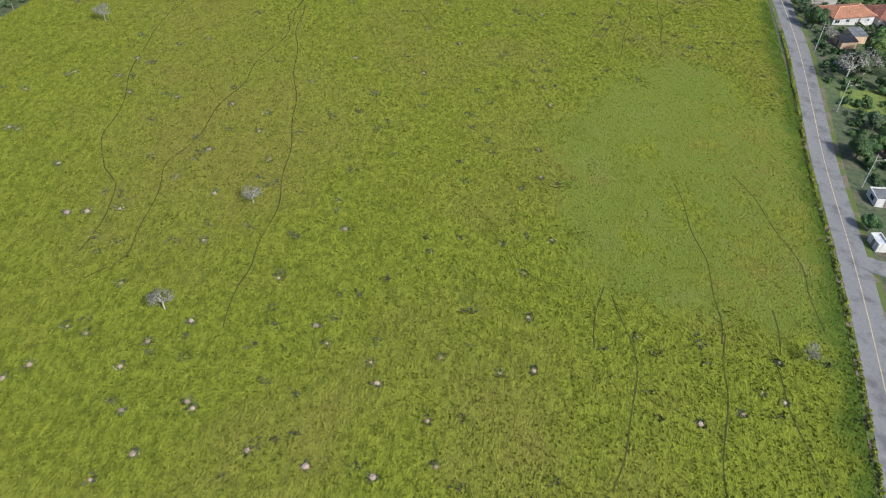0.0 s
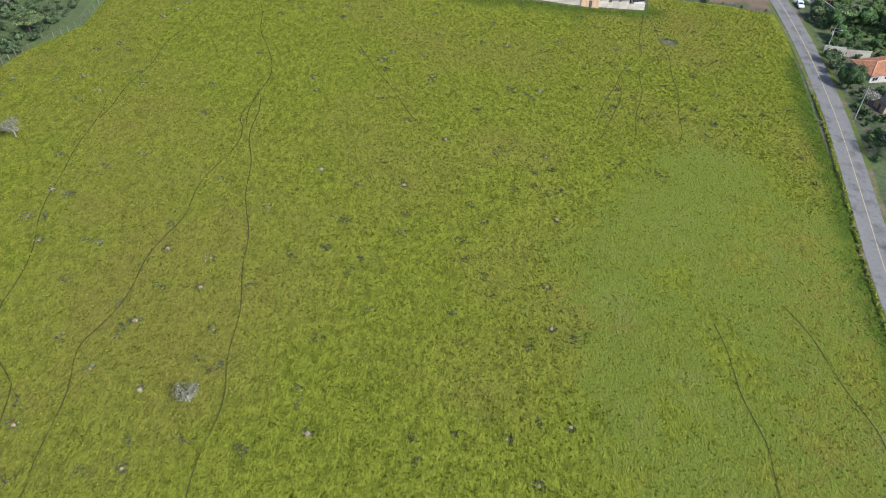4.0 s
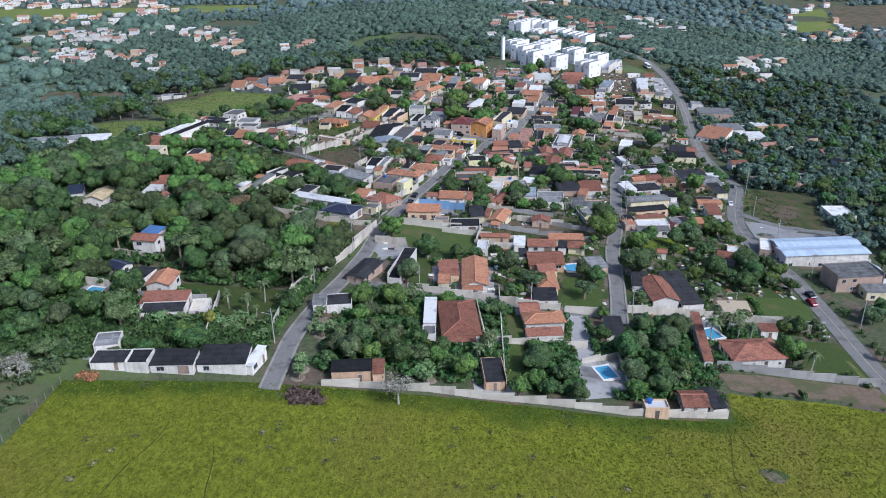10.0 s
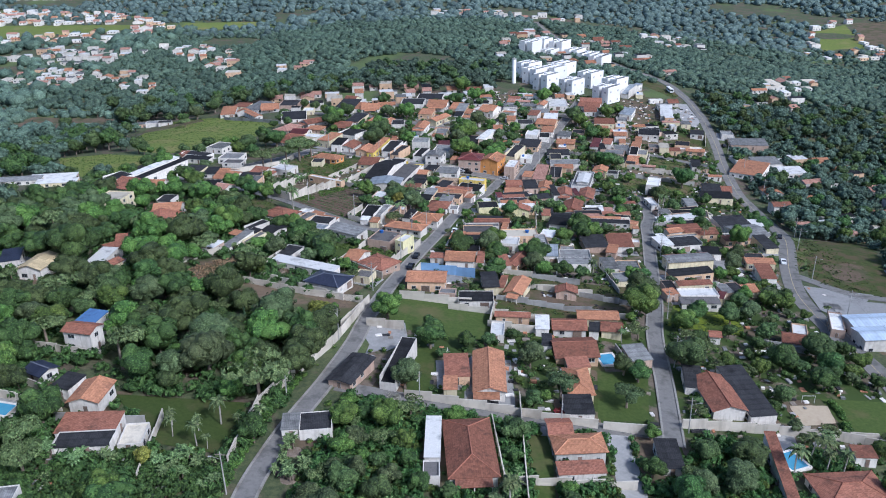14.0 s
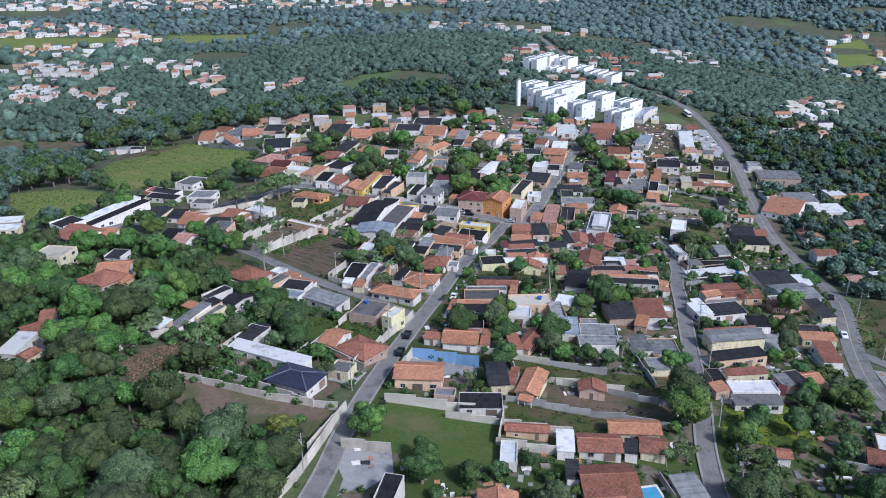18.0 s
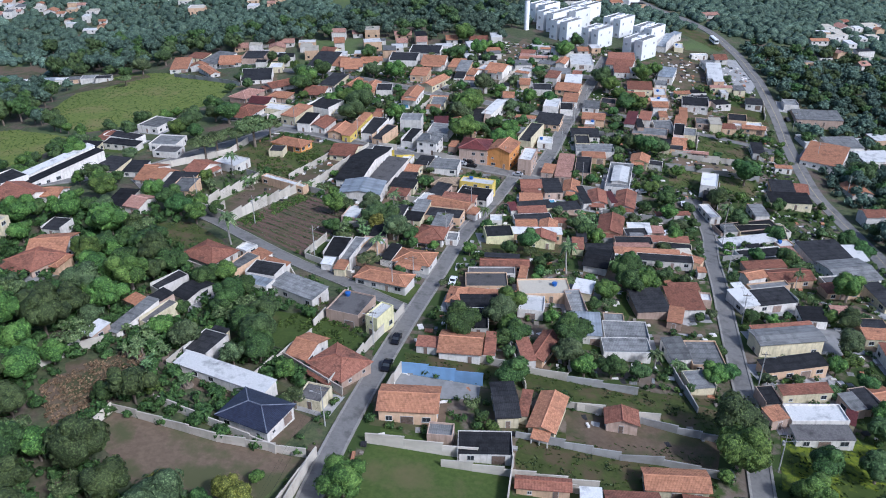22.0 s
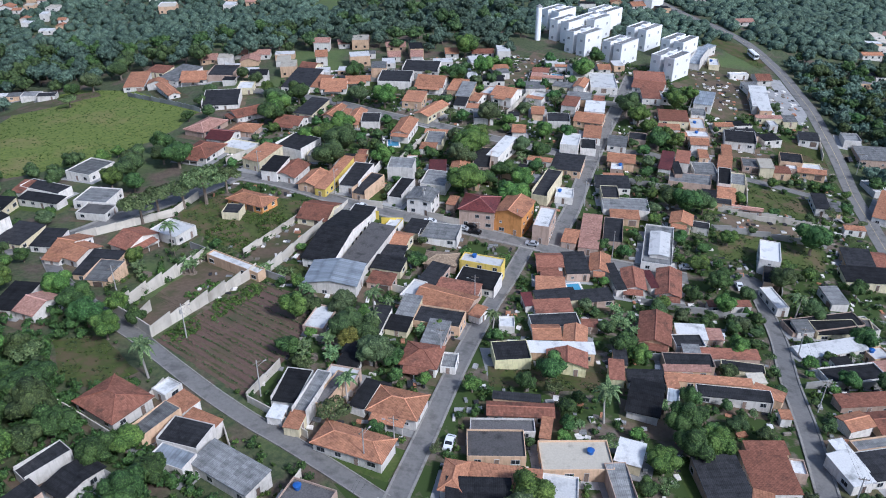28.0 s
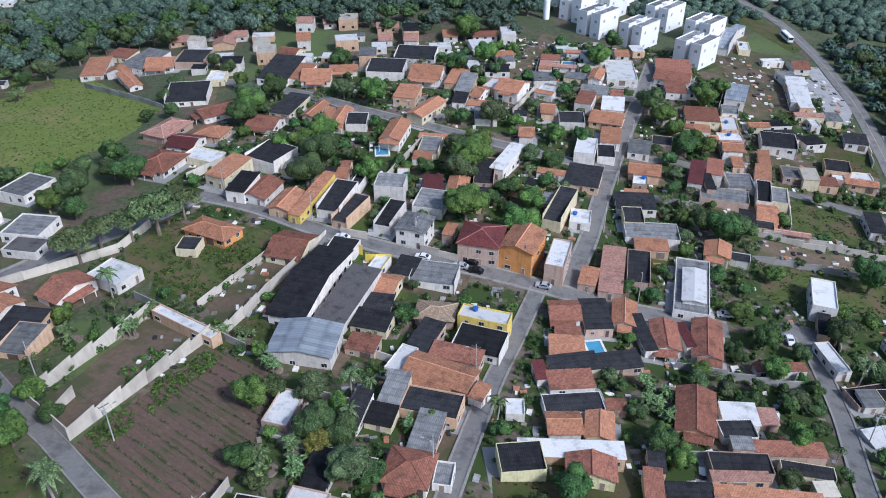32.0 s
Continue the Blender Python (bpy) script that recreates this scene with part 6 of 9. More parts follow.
house(-74.6, 542.7, -9.5, 6.5, 15.2, 3.1, 'S', 'b', 'w')
house(-102.6, 544.9, -9.1, 6, 10.8, 4, 'S', 'b', 'w')
house(-97.5, 545.2, -11.9, 8.9, 12.3, 2.5, 'V', 'r', 'w')
house(14.1, 545.7, -0.7, 14.8, 7.8, 2.5, 'S', 'y', 'w')
house(-48.5, 546.8, -8.9, 8.4, 9.9, 2.8, 'S', 'y', 'w')
house(-5.7, 549.2, -6.3, 5.9, 7.7, 2.5, 'F', 'w', 'w')
house(-60.7, 550.7, -2, 8.3, 7.2, 5.4, 'S', 'y', 'w')
house(-11.5, 551.8, -17.6, 5.2, 18.3, 3.1, 'S', 'b', 'w')
house(9.5, 552.4, 1.2, 5.5, 7.1, 3.1, 'S', 'b', 'w')
house(-109.7, 553.9, -21.3, 7.6, 13.3, 4, 'S', 'o', 'w')
house(-49.1, 556.6, 3.9, 6.1, 9.4, 2.8, 'S', 'M', 'w')
house(-41.7, 556.7, -2.6, 6.5, 11.7, 3.1, 'V', 'o', 'w')
house(-133.1, 559.3, -13.2, 11.6, 14.1, 2.5, 'H', 'r', 'w')
house(11.3, 561.6, 1.1, 11.9, 9, 2.5, 'S', 'b', 'w')
house(-90.3, 561.6, -2.5, 9.5, 7.7, 2.5, 'S', 'y', 'w')
house(-100, 565, -23.8, 11.2, 11.4, 4, 'S', 'b', 'w')
house(-121.6, 565.1, -17.4, 12.2, 7.6, 2.5, 'F', 'w', 'w')
house(84.9, 567.9, -5.7, 5.1, 10.9, 3.1, 'S', 'b', 'w')
house(-34.2, 568.3, -1.2, 5.8, 14, 2.5, 'S', 'b', 'w')
house(114.1, 570.2, -28.1, 16.2, 21.4, 3.1, 'S', 'o', 'w')
house(40.2, 573.1, -10.7, 14.3, 7.2, 2.5, 'S', 'y', 'p')
house(-3.5, 573.2, -12, 10.9, 12.6, 2.5, 'S', 'b', 'w')
house(-131, 574.2, -8, 9.8, 10.4, 2.5, 'G', 'M', 'w')
house(57.9, 576.4, -12.8, 5.2, 10.5, 4, 'F', 'y', 'C')
house(-27.6, 576.5, -22.3, 4.8, 17, 4, 'S', 'w', 'w')
house(137.7, 576.8, 7.7, 14.2, 10.8, 3.1, 'S', 'w', 'w')
house(53.5, 577.9, -11.7, 4.2, 12.4, 3.1, 'S', 'b', 'w')
house(36.1, 578.1, 1.7, 3, 9.3, 4, 'S', 'b', 'p')
house(33.2, 583.2, -14, 4.7, 14.8, 4, 'S', 'M', 'w')
house(16.7, 583.2, -8.7, 10.4, 8.9, 3.1, 'G', 'o', 'P')
house(-52.7, 582.7, -3.5, 6.4, 10.4, 2.3, 'S', 'y', 'w')
house(-125.2, 582.9, -8.5, 10.2, 9, 2.5, 'H', 'o', 'w')
house(47.4, 584.5, -0.6, 8, 8.5, 2.5, 'S', 'y', 'w')
house(-141.6, 585, -18.7, 9.9, 15.2, 2.5, 'H', 'p', 'w')
house(126.9, 586.9, 5.4, 15.2, 12, 4, 'S', 'y', 'w')
house(40.2, 588.8, -13.1, 5.3, 10.3, 4, 'S', 'r', 'w')
house(-64.9, 588.9, -6.7, 7.2, 16.3, 4, 'V', 'o', 'w')
house(56.5, 591, -13.8, 5.3, 11, 3.1, 'S', 'o', 'w')
house(5, 592.2, -3.5, 5.5, 8.1, 2.5, 'S', 'b', 'w')
house(-1.7, 592.6, -8.8, 6.8, 12.1, 4, 'F', 'w', 'w')
house(-110, 592.2, -10.6, 10.8, 10.2, 2.5, 'G', 'r', 'w')
house(72.2, 593.2, -2.7, 5.4, 7.7, 4, 'S', 'C', 'C')
house(67.5, 596.1, -7.3, 6.4, 8.8, 2.5, 'F', 'y', 'w')
house(-79.5, 597.6, 4.5, 7, 8.3, 2.5, 'S', 'b', 'w')
house(16.7, 598.3, -9.7, 7.5, 9.3, 2.5, 'S', 'y', 'w')
house(90.7, 599.2, -6.5, 8.7, 6.6, 2.5, 'F', 'w', 'w')
house(-85.7, 600.2, -3.8, 5.9, 14.2, 2.5, 'V', 'o', 'w')
house(59.4, 601.7, -9.1, 3.9, 11, 2.5, 'S', 'o', 'P')
house(-130.3, 601.3, -47.1, 10, 14.3, 2.5, 'V', 'r', 'w')
house(84.6, 603.3, -12, 8, 7.9, 2.5, 'S', 'b', 'w')
house(7.4, 603.6, -7.2, 7, 11.1, 2.5, 'S', 'o', 'w')
house(48.8, 604.4, -2.5, 7.3, 7.7, 4, 'G', 'o', 'w')
house(-95.6, 604.6, -13.8, 4.9, 13.7, 2.5, 'V', 'o', 'w')
house(-105.5, 607.1, -14.5, 8.3, 16, 2.5, 'S', 'b', 'w')
house(-57, 610.2, -24.7, 7.1, 17.4, 3.1, 'V', 'o', 'w')
house(49.8, 612.5, 0.4, 8.7, 6.4, 3.1, 'F', 'w', 'w')
house(-5.8, 612.9, 1, 8.7, 8.3, 2.5, 'S', 'b', 'w')
house(66.8, 613.6, -8.9, 11.8, 10.3, 3.1, 'S', 'b', 'w')
house(124.4, 614.8, -3.1, 21.3, 12.3, 3.1, 'S', 'y', 'p')
house(7.2, 616.5, -14.4, 12, 11.8, 2.5, 'G', 'o', 'w')
house(-147, 617.9, 13.6, 14.8, 16.1, 2.5, 'S', 'b', 'w')
house(-14, 618.6, -1.7, 5.4, 9.5, 2.5, 'G', 'o', 'w')
house(-45.7, 620.3, -5.9, 5.2, 9.3, 2.8, 'S', 'b', 'w')
house(-65.3, 621.7, -6.7, 8.6, 11.2, 3.1, 'S', 'o', 'P')
house(96.5, 622, -10.3, 7.8, 8.2, 2.6, 'S', 'b', 'w')
house(51.3, 622.3, -5.6, 5.9, 11.6, 2.5, 'F', 'w', 'P')
house(9.7, 625.1, -7.3, 8.3, 11.2, 3.1, 'S', 'w', 'w')
house(42, 625.6, -3.8, 12.1, 11.2, 2.5, 'S', 'r', 'w')
house(114.7, 625.8, -4.2, 6.3, 7.4, 2.5, 'S', 'y', 'w')
house(-0.3, 626, -14.9, 6.4, 10.3, 4, 'S', 'r', 'w')
house(-27.2, 631, -21.8, 9.9, 13.1, 4, 'G', 'o', 'w')
house(-44.5, 632.2, -7.6, 6.3, 16, 3.1, 'S', 'y', 'w')
house(3.6, 635.4, -7.4, 10.4, 8.2, 2.6, 'S', 'y', 'w')
house(-142.4, 636.2, 8.5, 6.7, 10, 3.1, 'F', 'w', 'w')
house(-102.5, 637, 5.5, 11.7, 14.3, 2.5, 'G', 'o', 'w')
house(-179.2, 636.9, -50.3, 19.6, 5.8, 2.5, 'G', 'o', 'w')
house(-48.3, 638.5, -9.6, 7.4, 13.4, 2.5, 'S', 'o', 'P')
house(-112.7, 640, -11, 13.7, 14.4, 2.5, 'S', 'o', 'w')
house(-118.1, 642.1, -5.1, 12.6, 22.3, 2.8, 'S', 'b', 'w')
house(-60.1, 642.2, -5.9, 12.7, 16, 2.8, 'G', 'o', 'w')
house(58, 643.7, -17.8, 7.7, 14.4, 3.1, 'S', 'm', 'w')
house(35, 644.3, -1.4, 8.1, 10.5, 2.5, 'S', 'r', 'w')
house(-93.6, 644.4, 10, 11.2, 7.4, 2.5, 'G', 'o', 'w')
house(-76.6, 644.9, 0.1, 14.2, 13, 3.1, 'S', 'b', 'w')
house(82.3, 646.6, 0.7, 5.3, 21.1, 3.1, 'S', 'w', 'w')
house(5.1, 646.9, -15, 5.3, 12.5, 4, 'V', 'o', 'w')
house(-201.6, 654.2, 12.2, 9.5, 18.8, 2.5, 'S', 'o', 'w')
house(35.7, 655.3, -15.9, 14.1, 11.4, 2.6, 'G', 'r', 'w')
house(-173.4, 656.1, 8.8, 12.3, 13.6, 2.5, 'G', 'o', 'w')
house(15.3, 657.2, -0.8, 11.5, 22, 2.5, 'F', 'w', 'w')
house(-161, 660.2, 2.6, 12.2, 12.9, 2.5, 'S', 'b', 'w')
house(-182.7, 660.4, -18.1, 11.9, 19.3, 2.5, 'S', 'y', 'w')
house(-119.6, 661.9, -11.7, 8.2, 12.5, 2.8, 'G', 'r', 'w')
house(-67.1, 662.4, -1.3, 16.3, 12.8, 2.6, 'S', 'b', 'w')
house(37.1, 664.8, -3.9, 14.1, 14.6, 2.5, 'S', 'r', 'w')
house(83.8, 667.9, 8.6, 6.9, 9.9, 2.5, 'S', 'y', 'w')
house(-197.8, 671.4, -9.3, 10.4, 9.9, 2.5, 'S', 'r', 'w')
house(73.3, 700.4, -7.5, 4.8, 11.5, 2.5, 'F', 'w', 'C')
house(66.4, 703.2, -20.9, 5, 23.9, 3.1, 'S', 'm', 'w')
# the long whitewashed row at the top of the pasture, joined end to end
house(-91.1, 245.2, 5.2, 7.4, 4.2, 2.1, 'S', 'b', 'w')
house(-85.3, 246.1, 5.2, 4.4, 4.9, 2.2, 'S', 'b', 'w')
house(-78.3, 247.4, 5.6, 9.3, 6.0, 2.3, 'S', 'b', 'w')
house(-68.5, 250.3, 5.6, 10.6, 7.4, 2.5, 'S', 'b', 'w')
house(-62.1, 251.2, -8, 2.2, 7.6, 2.5, 'S', 'w', 'w')
house(-94.6, 251.2, 14, 5.0, 4.6, 2.6, 'S', 'y', 'w')
# long sheds and shelters by the meadow
house(-178.6, 481.5, -29, 4.5, 36, 2.6, 'S', 'w', 'w')
house(-172.2, 477.6, -29, 4.6, 34, 2.5, 'S', 'b', 'w')
house(-183.9, 467.6, -29, 9, 9, 2.7, 'S', 'b', 'w')
house(-216.7, 472.4, 14, 20, 6, 2.5, 'S', 'w', 'w')
house(-230, 463.5, 14, 24, 6, 2.5, 'S', 'y', 'w')
house(-206.1, 457.7, 14, 17, 5.5, 2.5, 'S', 'w', 'w')
for _k in range(7):
    house(-303 + 10 * _k, 666 - 3.4 * _k, 14, 8.5, 4 + (_k % 3), 2.5, 'S', 'wymwyyb'[_k], 'w')
# sheds and a site office on the dirt below the apartment blocks
house(83, 651.5, -8, 7.5, 23, 3.0, 'S', 'w', 'w')
house(70, 714.5, -42, 5, 19, 2.8, 'S', 'm', 'w')
house(82, 686, 8, 9, 4, 2.6, 'F', 'w', 'w')
house(69, 618, 8, 11, 7, 2.8, 'S', 'b', 'w')
# beside the road
house(104, 236, 17, 15, 9, 2.7, 'H', 'o', 'w')
house(118, 240, 14, 12, 10, 2.7, 'H', 'r', 'w')
house(98.4, 216.8, 14, 5.2, 4.6, 2.3, 'S', 'b', 'P')
house(103, 222, 14, 4.6, 5, 2.4, 'S', 'y', 'P')
house(84.6, 139.4, 4, 5.2, 4.4, 2.4, 'F', 'y', 'w')
house(77.7, 122.3, 8, 2.2, 3.6, 2.2, 'F', 'w', 'w')
house(108.1, 302.4, 3, 13, 8, 2.6, 'H', 'o', 'w')
house(93.2, 282.6, 20, 4.6, 6.5, 2.5, 'G', 'o', 'w')
house(102.9, 284.6, 3, 7.6, 4.4, 2.5, 'S', 'r', 'w')
boundary_wall(2.0, 'white', (90.6, 245), (96, 244), (103, 243.6))
boundary_wall(2.0, 'white', (94.1, 292), (100.4, 295.4), (114.7, 294.3))
pool(12.2, 330.2, 14.7, 3.6, 3.3)
pool(15.7, 268.1, 20.6, 3.2, 4.9)
pool(-111.7, 278.6, 80.2, 2.5, 4.8)
pool(46.7, 295.8, 23.5, 3.8, 4.8)
pool(-68.1, 579.9, 10.8, 3.6, 5.6)
pool(-5, 494.2, 13.5, 2.4, 2.8)
pool(-5, 663.6, -5.6, 4.4, 7.2)
# boundary walls: height, colour and corners
boundary_wall(1.7, 'white', (-32.5, 384.3), (-23.1, 383.2), (-13.4, 381.4), (-5.6, 380.2))
boundary_wall(1.6, 'grey', (-5.6, 380.2), (8.9, 378.3))
boundary_wall(1.6, 'white', (-6.7, 370.7), (0.5, 369.4))
boundary_wall(1.6, 'grey', (8.2, 368.4), (15, 366.6), (24, 365.2))
boundary_wall(1.6, 'grey', (-16.3, 358.8), (-7.4, 357.5), (2.8, 356.3), (10.6, 356.4), (17, 355.3), (20.5, 354.8))
boundary_wall(1.5, 'white', (-16.3, 347), (-6, 346.2), (1.6, 345.6))
boundary_wall(1.6, 'white', (-46.7, 247.2), (-38.8, 248.2), (-24.1, 250.2), (-12.8, 250.3), (1, 251.5), (7.3, 251.7), (18.6, 251.8), (30.1, 253.6), (40.9, 255.6))
boundary_wall(2.0, 'grey', (44.1, 278.2), (61.5, 277.6), (83.1, 277.7))
boundary_wall(2.2, 'white', (63, 307), (80.1, 306.2))
boundary_wall(2.4, 'white', (-63.4, 269.6), (-64.4, 290.6), (-55.6, 321), (-51.9, 342.9))
boundary_wall(2.0, 'white', (-35.2, 301.3), (6.8, 298.7))
boundary_wall(2.2, 'white', (-10, 306), (-9, 280.9), (-8, 258.7))
boundary_wall(2.2, 'white', (8.2, 299), (17.1, 298.5))
boundary_wall(2.4, 'white', (25.7, 303.5), (47.1, 305.7), (60.3, 306.3), (75.4, 302.9))
boundary_wall(1.7, 'white', (-91.7, 345.6), (-90.2, 351.7), (-69.1, 347), (-52.9, 345.9))
boundary_wall(2.2, 'white', (-51.2, 346.2), (-55.6, 330.2))
boundary_wall(2.4, 'white', (-43.4, 351.7), (-29.5, 351.1), (-16.9, 351), (-17.8, 340.6))
boundary_wall(2.4, 'white', (-49.4, 333.2), (-39.7, 333))
boundary_wall(2.2, 'white', (-115.1, 353.9), (-105.8, 370.1), (-102, 372.5))
boundary_wall(2.0, 'white', (-18.2, 340.6), (-5.6, 339.5))
boundary_wall(2.2, 'white', (-43.6, 401.9), (-47.9, 386.7), (-50.8, 375.6), (-53.6, 366.3))
boundary_wall(2.8, 'blue', (-40.4, 375.4), (-23.4, 374.3))
boundary_wall(2.4, 'white', (-40.4, 375.4), (-42.4, 365.7))
boundary_wall(3.0, 'white', (-113.7, 452), (-100.8, 443.5))
boundary_wall(3.0, 'white', (-100.8, 443.5), (-88.9, 479.6))
boundary_wall(3.0, 'white', (-113.7, 452), (-105.1, 486.2))
boundary_wall(2.2, 'white', (-107.1, 448.1), (-106.1, 455.1))
boundary_wall(2.8, 'white', (-87.6, 476.8), (-82, 500.2), (-74.1, 524.8))
boundary_wall(2.0, 'white', (-96.1, 490.5), (-87.2, 513.4))
boundary_wall(2.2, 'white', (-144.5, 492), (-124.3, 510.3), (-121.4, 523.7))
boundary_wall(2.0, 'white', (-61.8, 482.3), (-48.7, 477.6))
boundary_wall(2.0, 'white', (-65.5, 463.5), (-46, 459.8))
boundary_wall(2.2, 'white', (48.7, 556.5), (66.3, 554.1), (82.9, 550.9))
boundary_wall(1.8, 'grey', (42.2, 542.4), (61, 541.8), (78.9, 540.1))
boundary_wall(2.2, 'white', (-63.6, 561.4), (-56.1, 590.1))
boundary_wall(2.6, 'white', (-121.9, 551.2), (-111.6, 568.8))
boundary_wall(1.8, 'grey', (-113.9, 652.6), (-59.5, 641.6), (-28.7, 641.3), (5.7, 636.9), (30.4, 631.2))
boundary_wall(2.0, 'grey', (8.8, 567.8), (32.3, 566.7))
boundary_wall(2.5, 'yellow', (-70.4, 521.4), (-63.5, 519.6))
boundary_wall(2.5, 'yellow', (-62, 516.5), (-55.7, 517.1), (-62.5, 486.6))
boundary_wall(2.0, 'white', (-48.9, 524.6), (-38.9, 521.6))
boundary_wall(2.0, 'white', (-70.8, 528.4), (-63.6, 527))
boundary_wall(2.0, 'grey', (12.9, 491.5), (30.3, 490.4), (42.4, 491))
boundary_wall(1.8, 'grey', (-152.7, 607.3), (-166.8, 617), (-199.2, 637.8))
boundary_wall(2.0, 'white', (-73.7, 426), (-70.3, 437.3))
boundary_wall(1.6, 'white', (-73.4, 425.4), (-66.6, 421.7), (-59.4, 417.1))
boundary_wall(1.8, 'white', (-91.1, 427.4), (-92.9, 417.4))
boundary_wall(1.8, 'white', (-75.3, 416.8), (-71.9, 411))
boundary_wall(1.5, 'white', (10.4, 271.4), (19.6, 276.2), (20.5, 259.6))
boundary_wall(1.2, 'white', (-116.5, 277.8), (-109.2, 273.2), (-109, 280.5))
# trees: kind, x, y, crown radius
tree('m', -117.3, 598.1, 6.6)
tree('m', -113.8, 617.9, 5.6)
tree('m', -148, 558.8, 5.1)
tree('m', -143.9, 549.9, 4.5)
tree('m', -85.5, 564.5, 6.8)
tree('m', -92.6, 573.2, 5.3)
tree('a', -117.5, 519.9, 6.8)
tree('a', -123, 516, 5.7)
tree('a', -129.3, 511.7, 4.8)
tree('m', -151.3, 541.8, 4.4)
tree('m', -151.6, 527.5, 4.1)
tree('m', -142.8, 525.1, 4.1)
tree('m', -68.3, 558.3, 4.5)
tree('m', -77, 615.8, 5.5)
tree('m', -97, 645.1, 5.3)
tree('m', -92, 626.4, 2.7)
tree('m', -153.6, 614.6, 3.1)
tree('m', -216.5, 667.3, 5.9)
tree('m', -222.7, 650.9, 5.7)
tree('m', -156.7, 629.9, 3.7)
tree('m', -228.7, 643.9, 4)
tree('a', -220.8, 626.2, 3.8)
tree('m', -149.6, 652.5, 3.9)
tree('m', -140, 643.2, 3.8)
tree('m', -128, 630.2, 3.7)
tree('m', -27.2, 558.4, 4.5)
tree('m', -20.4, 551.8, 4.8)
tree('m', -15.6, 566.1, 3.4)
tree('b', -20.2, 574.7, 3)
tree('m', -31.2, 552.6, 3.3)
tree('m', 30, 552.4, 4.8)
tree('m', 34.5, 548.6, 5.4)
tree('m', 40.7, 551.4, 4.8)
tree('m', 24.3, 556.1, 3.3)
tree('m', 22.8, 626.5, 6.1)
tree('m', 26.8, 618.4, 5.4)
tree('m', 44.1, 633.7, 5)
tree('m', 52.2, 646.3, 4.1)
tree('m', 32.7, 600.5, 5.1)
tree('m', 39.2, 603.2, 4.6)
tree('m', -33.5, 605.4, 5.2)
tree('m', -37.4, 581.5, 5.4)
tree('m', -42.1, 563.3, 5.7)
tree('m', -11.5, 598.3, 4.5)
tree('m', 14.1, 685.1, 4.8)
tree('m', -25.6, 606.1, 3.3)
tree('m', 19.5, 596.8, 2.5)
tree('m', 26.5, 593.4, 3.2)
tree('m', 30.2, 612.3, 3.9)
tree('m', -43.5, 581.4, 4.9)
tree('m', -50.2, 646.4, 5.9)
tree('m', -38.9, 657.8, 5.4)
tree('m', -48.7, 687.3, 6.6)
tree('m', -78.5, 300.6, 6.5)
tree('m', -69.5, 298.1, 4.8)
tree('m', -98.9, 308.3, 4.7)
tree('m', -92, 295.4, 4.4)
tree('m', -61.3, 317.8, 4.9)
tree('m', -116.6, 332, 4.3)
tree('m', -106.5, 330.4, 4.8)
tree('m', -102.8, 278.2, 3.7)
tree('m', -84.1, 292.2, 2.8)
tree('a', -94, 319.9, 3.2)
tree('m', -67.8, 308.1, 3.8)
tree('m', -70.8, 291.6, 3.1)
tree('m', -121.7, 311.6, 4.8)
tree('m', -119.4, 322.7, 3.3)
tree('m', -47.1, 286.6, 3.8)
tree('m', -44.9, 338.4, 4.6)
tree('m', -32.1, 325.2, 4.1)
tree('m', -37.3, 287.4, 3.8)
tree('m', -32.7, 282.2, 2.6)
tree('m', -35.1, 265.3, 3.3)
tree('m', -28, 269.5, 2.4)
tree('b', -52.1, 268.1, 2.4)
tree('p', -69.5, 282.4, 2.6)
tree('p', -78.4, 280, 1.6)
tree('p', -72.8, 279.2, 1.4)
tree('p', -66.1, 282.6, 1.3)
tree('p', -69, 273.9, 1.3)
tree('m', -79.8, 255.8, 3.5)
tree('b', -70.1, 264.9, 1.9)
tree('b', -91.3, 258.9, 1.6)
tree('y', -78, 266.6, 2)
tree('m', -85.6, 304.1, 3.7)
tree('m', -82.3, 321, 3.7)
tree('m', -63.3, 298.7, 2.9)
tree('m', 31.1, 326.3, 5.8)
tree('m', 25.5, 356.8, 5.6)
tree('a', 14.2, 308.9, 3.7)
tree('m', 35.4, 350.5, 4)
tree('m', 58.7, 339.5, 3.6)
tree('m', 67.9, 342.6, 4.8)
tree('m', 68.6, 334.3, 4.1)
tree('m', 58.7, 378.3, 3.2)
tree('m', 64.8, 376.4, 3.3)
tree('m', 69.2, 374.5, 3.9)
tree('m', -7.4, 321.6, 3.6)
tree('m', 19.3, 297.6, 2.3)
tree('p', 49.9, 298.1, 2.7)
tree('p', 55.2, 300.6, 2.3)
tree('m', 36.8, 291.2, 4.4)
tree('m', 32.1, 281.9, 4.2)
tree('m', 23.7, 278.6, 3.5)
tree('m', 28, 291.6, 3)
tree('m', -11.9, 293.6, 1.7)
tree('p', -11.7, 272, 2)
tree('m', 51.8, 319, 3.1)
tree('m', -4.3, 307.1, 1.8)
tree('m', -1.4, 314.9, 1.7)
tree('m', 15.4, 323.7, 3.2)
tree('m', -32.4, 330.9, 3.5)
tree('m', -65.1, 322.2, 4.2)
tree('y', -62.7, 334.3, 3)
tree('y', -73.3, 333.3, 2.7)
tree('a', -86.5, 331, 2.9)
tree('c', -79.2, 326.3, 1.1)
tree('c', -79.9, 323.8, 1.1)
tree('m', -87.1, 324.9, 2.5)
tree('a', -92, 324.3, 2.5)
tree('y', -96.6, 322.9, 2.4)
tree('m', -75.6, 327.5, 2.8)
tree('w', -58.9, 327.9, 2.8)
tree('m', -66.5, 332.1, 2.3)
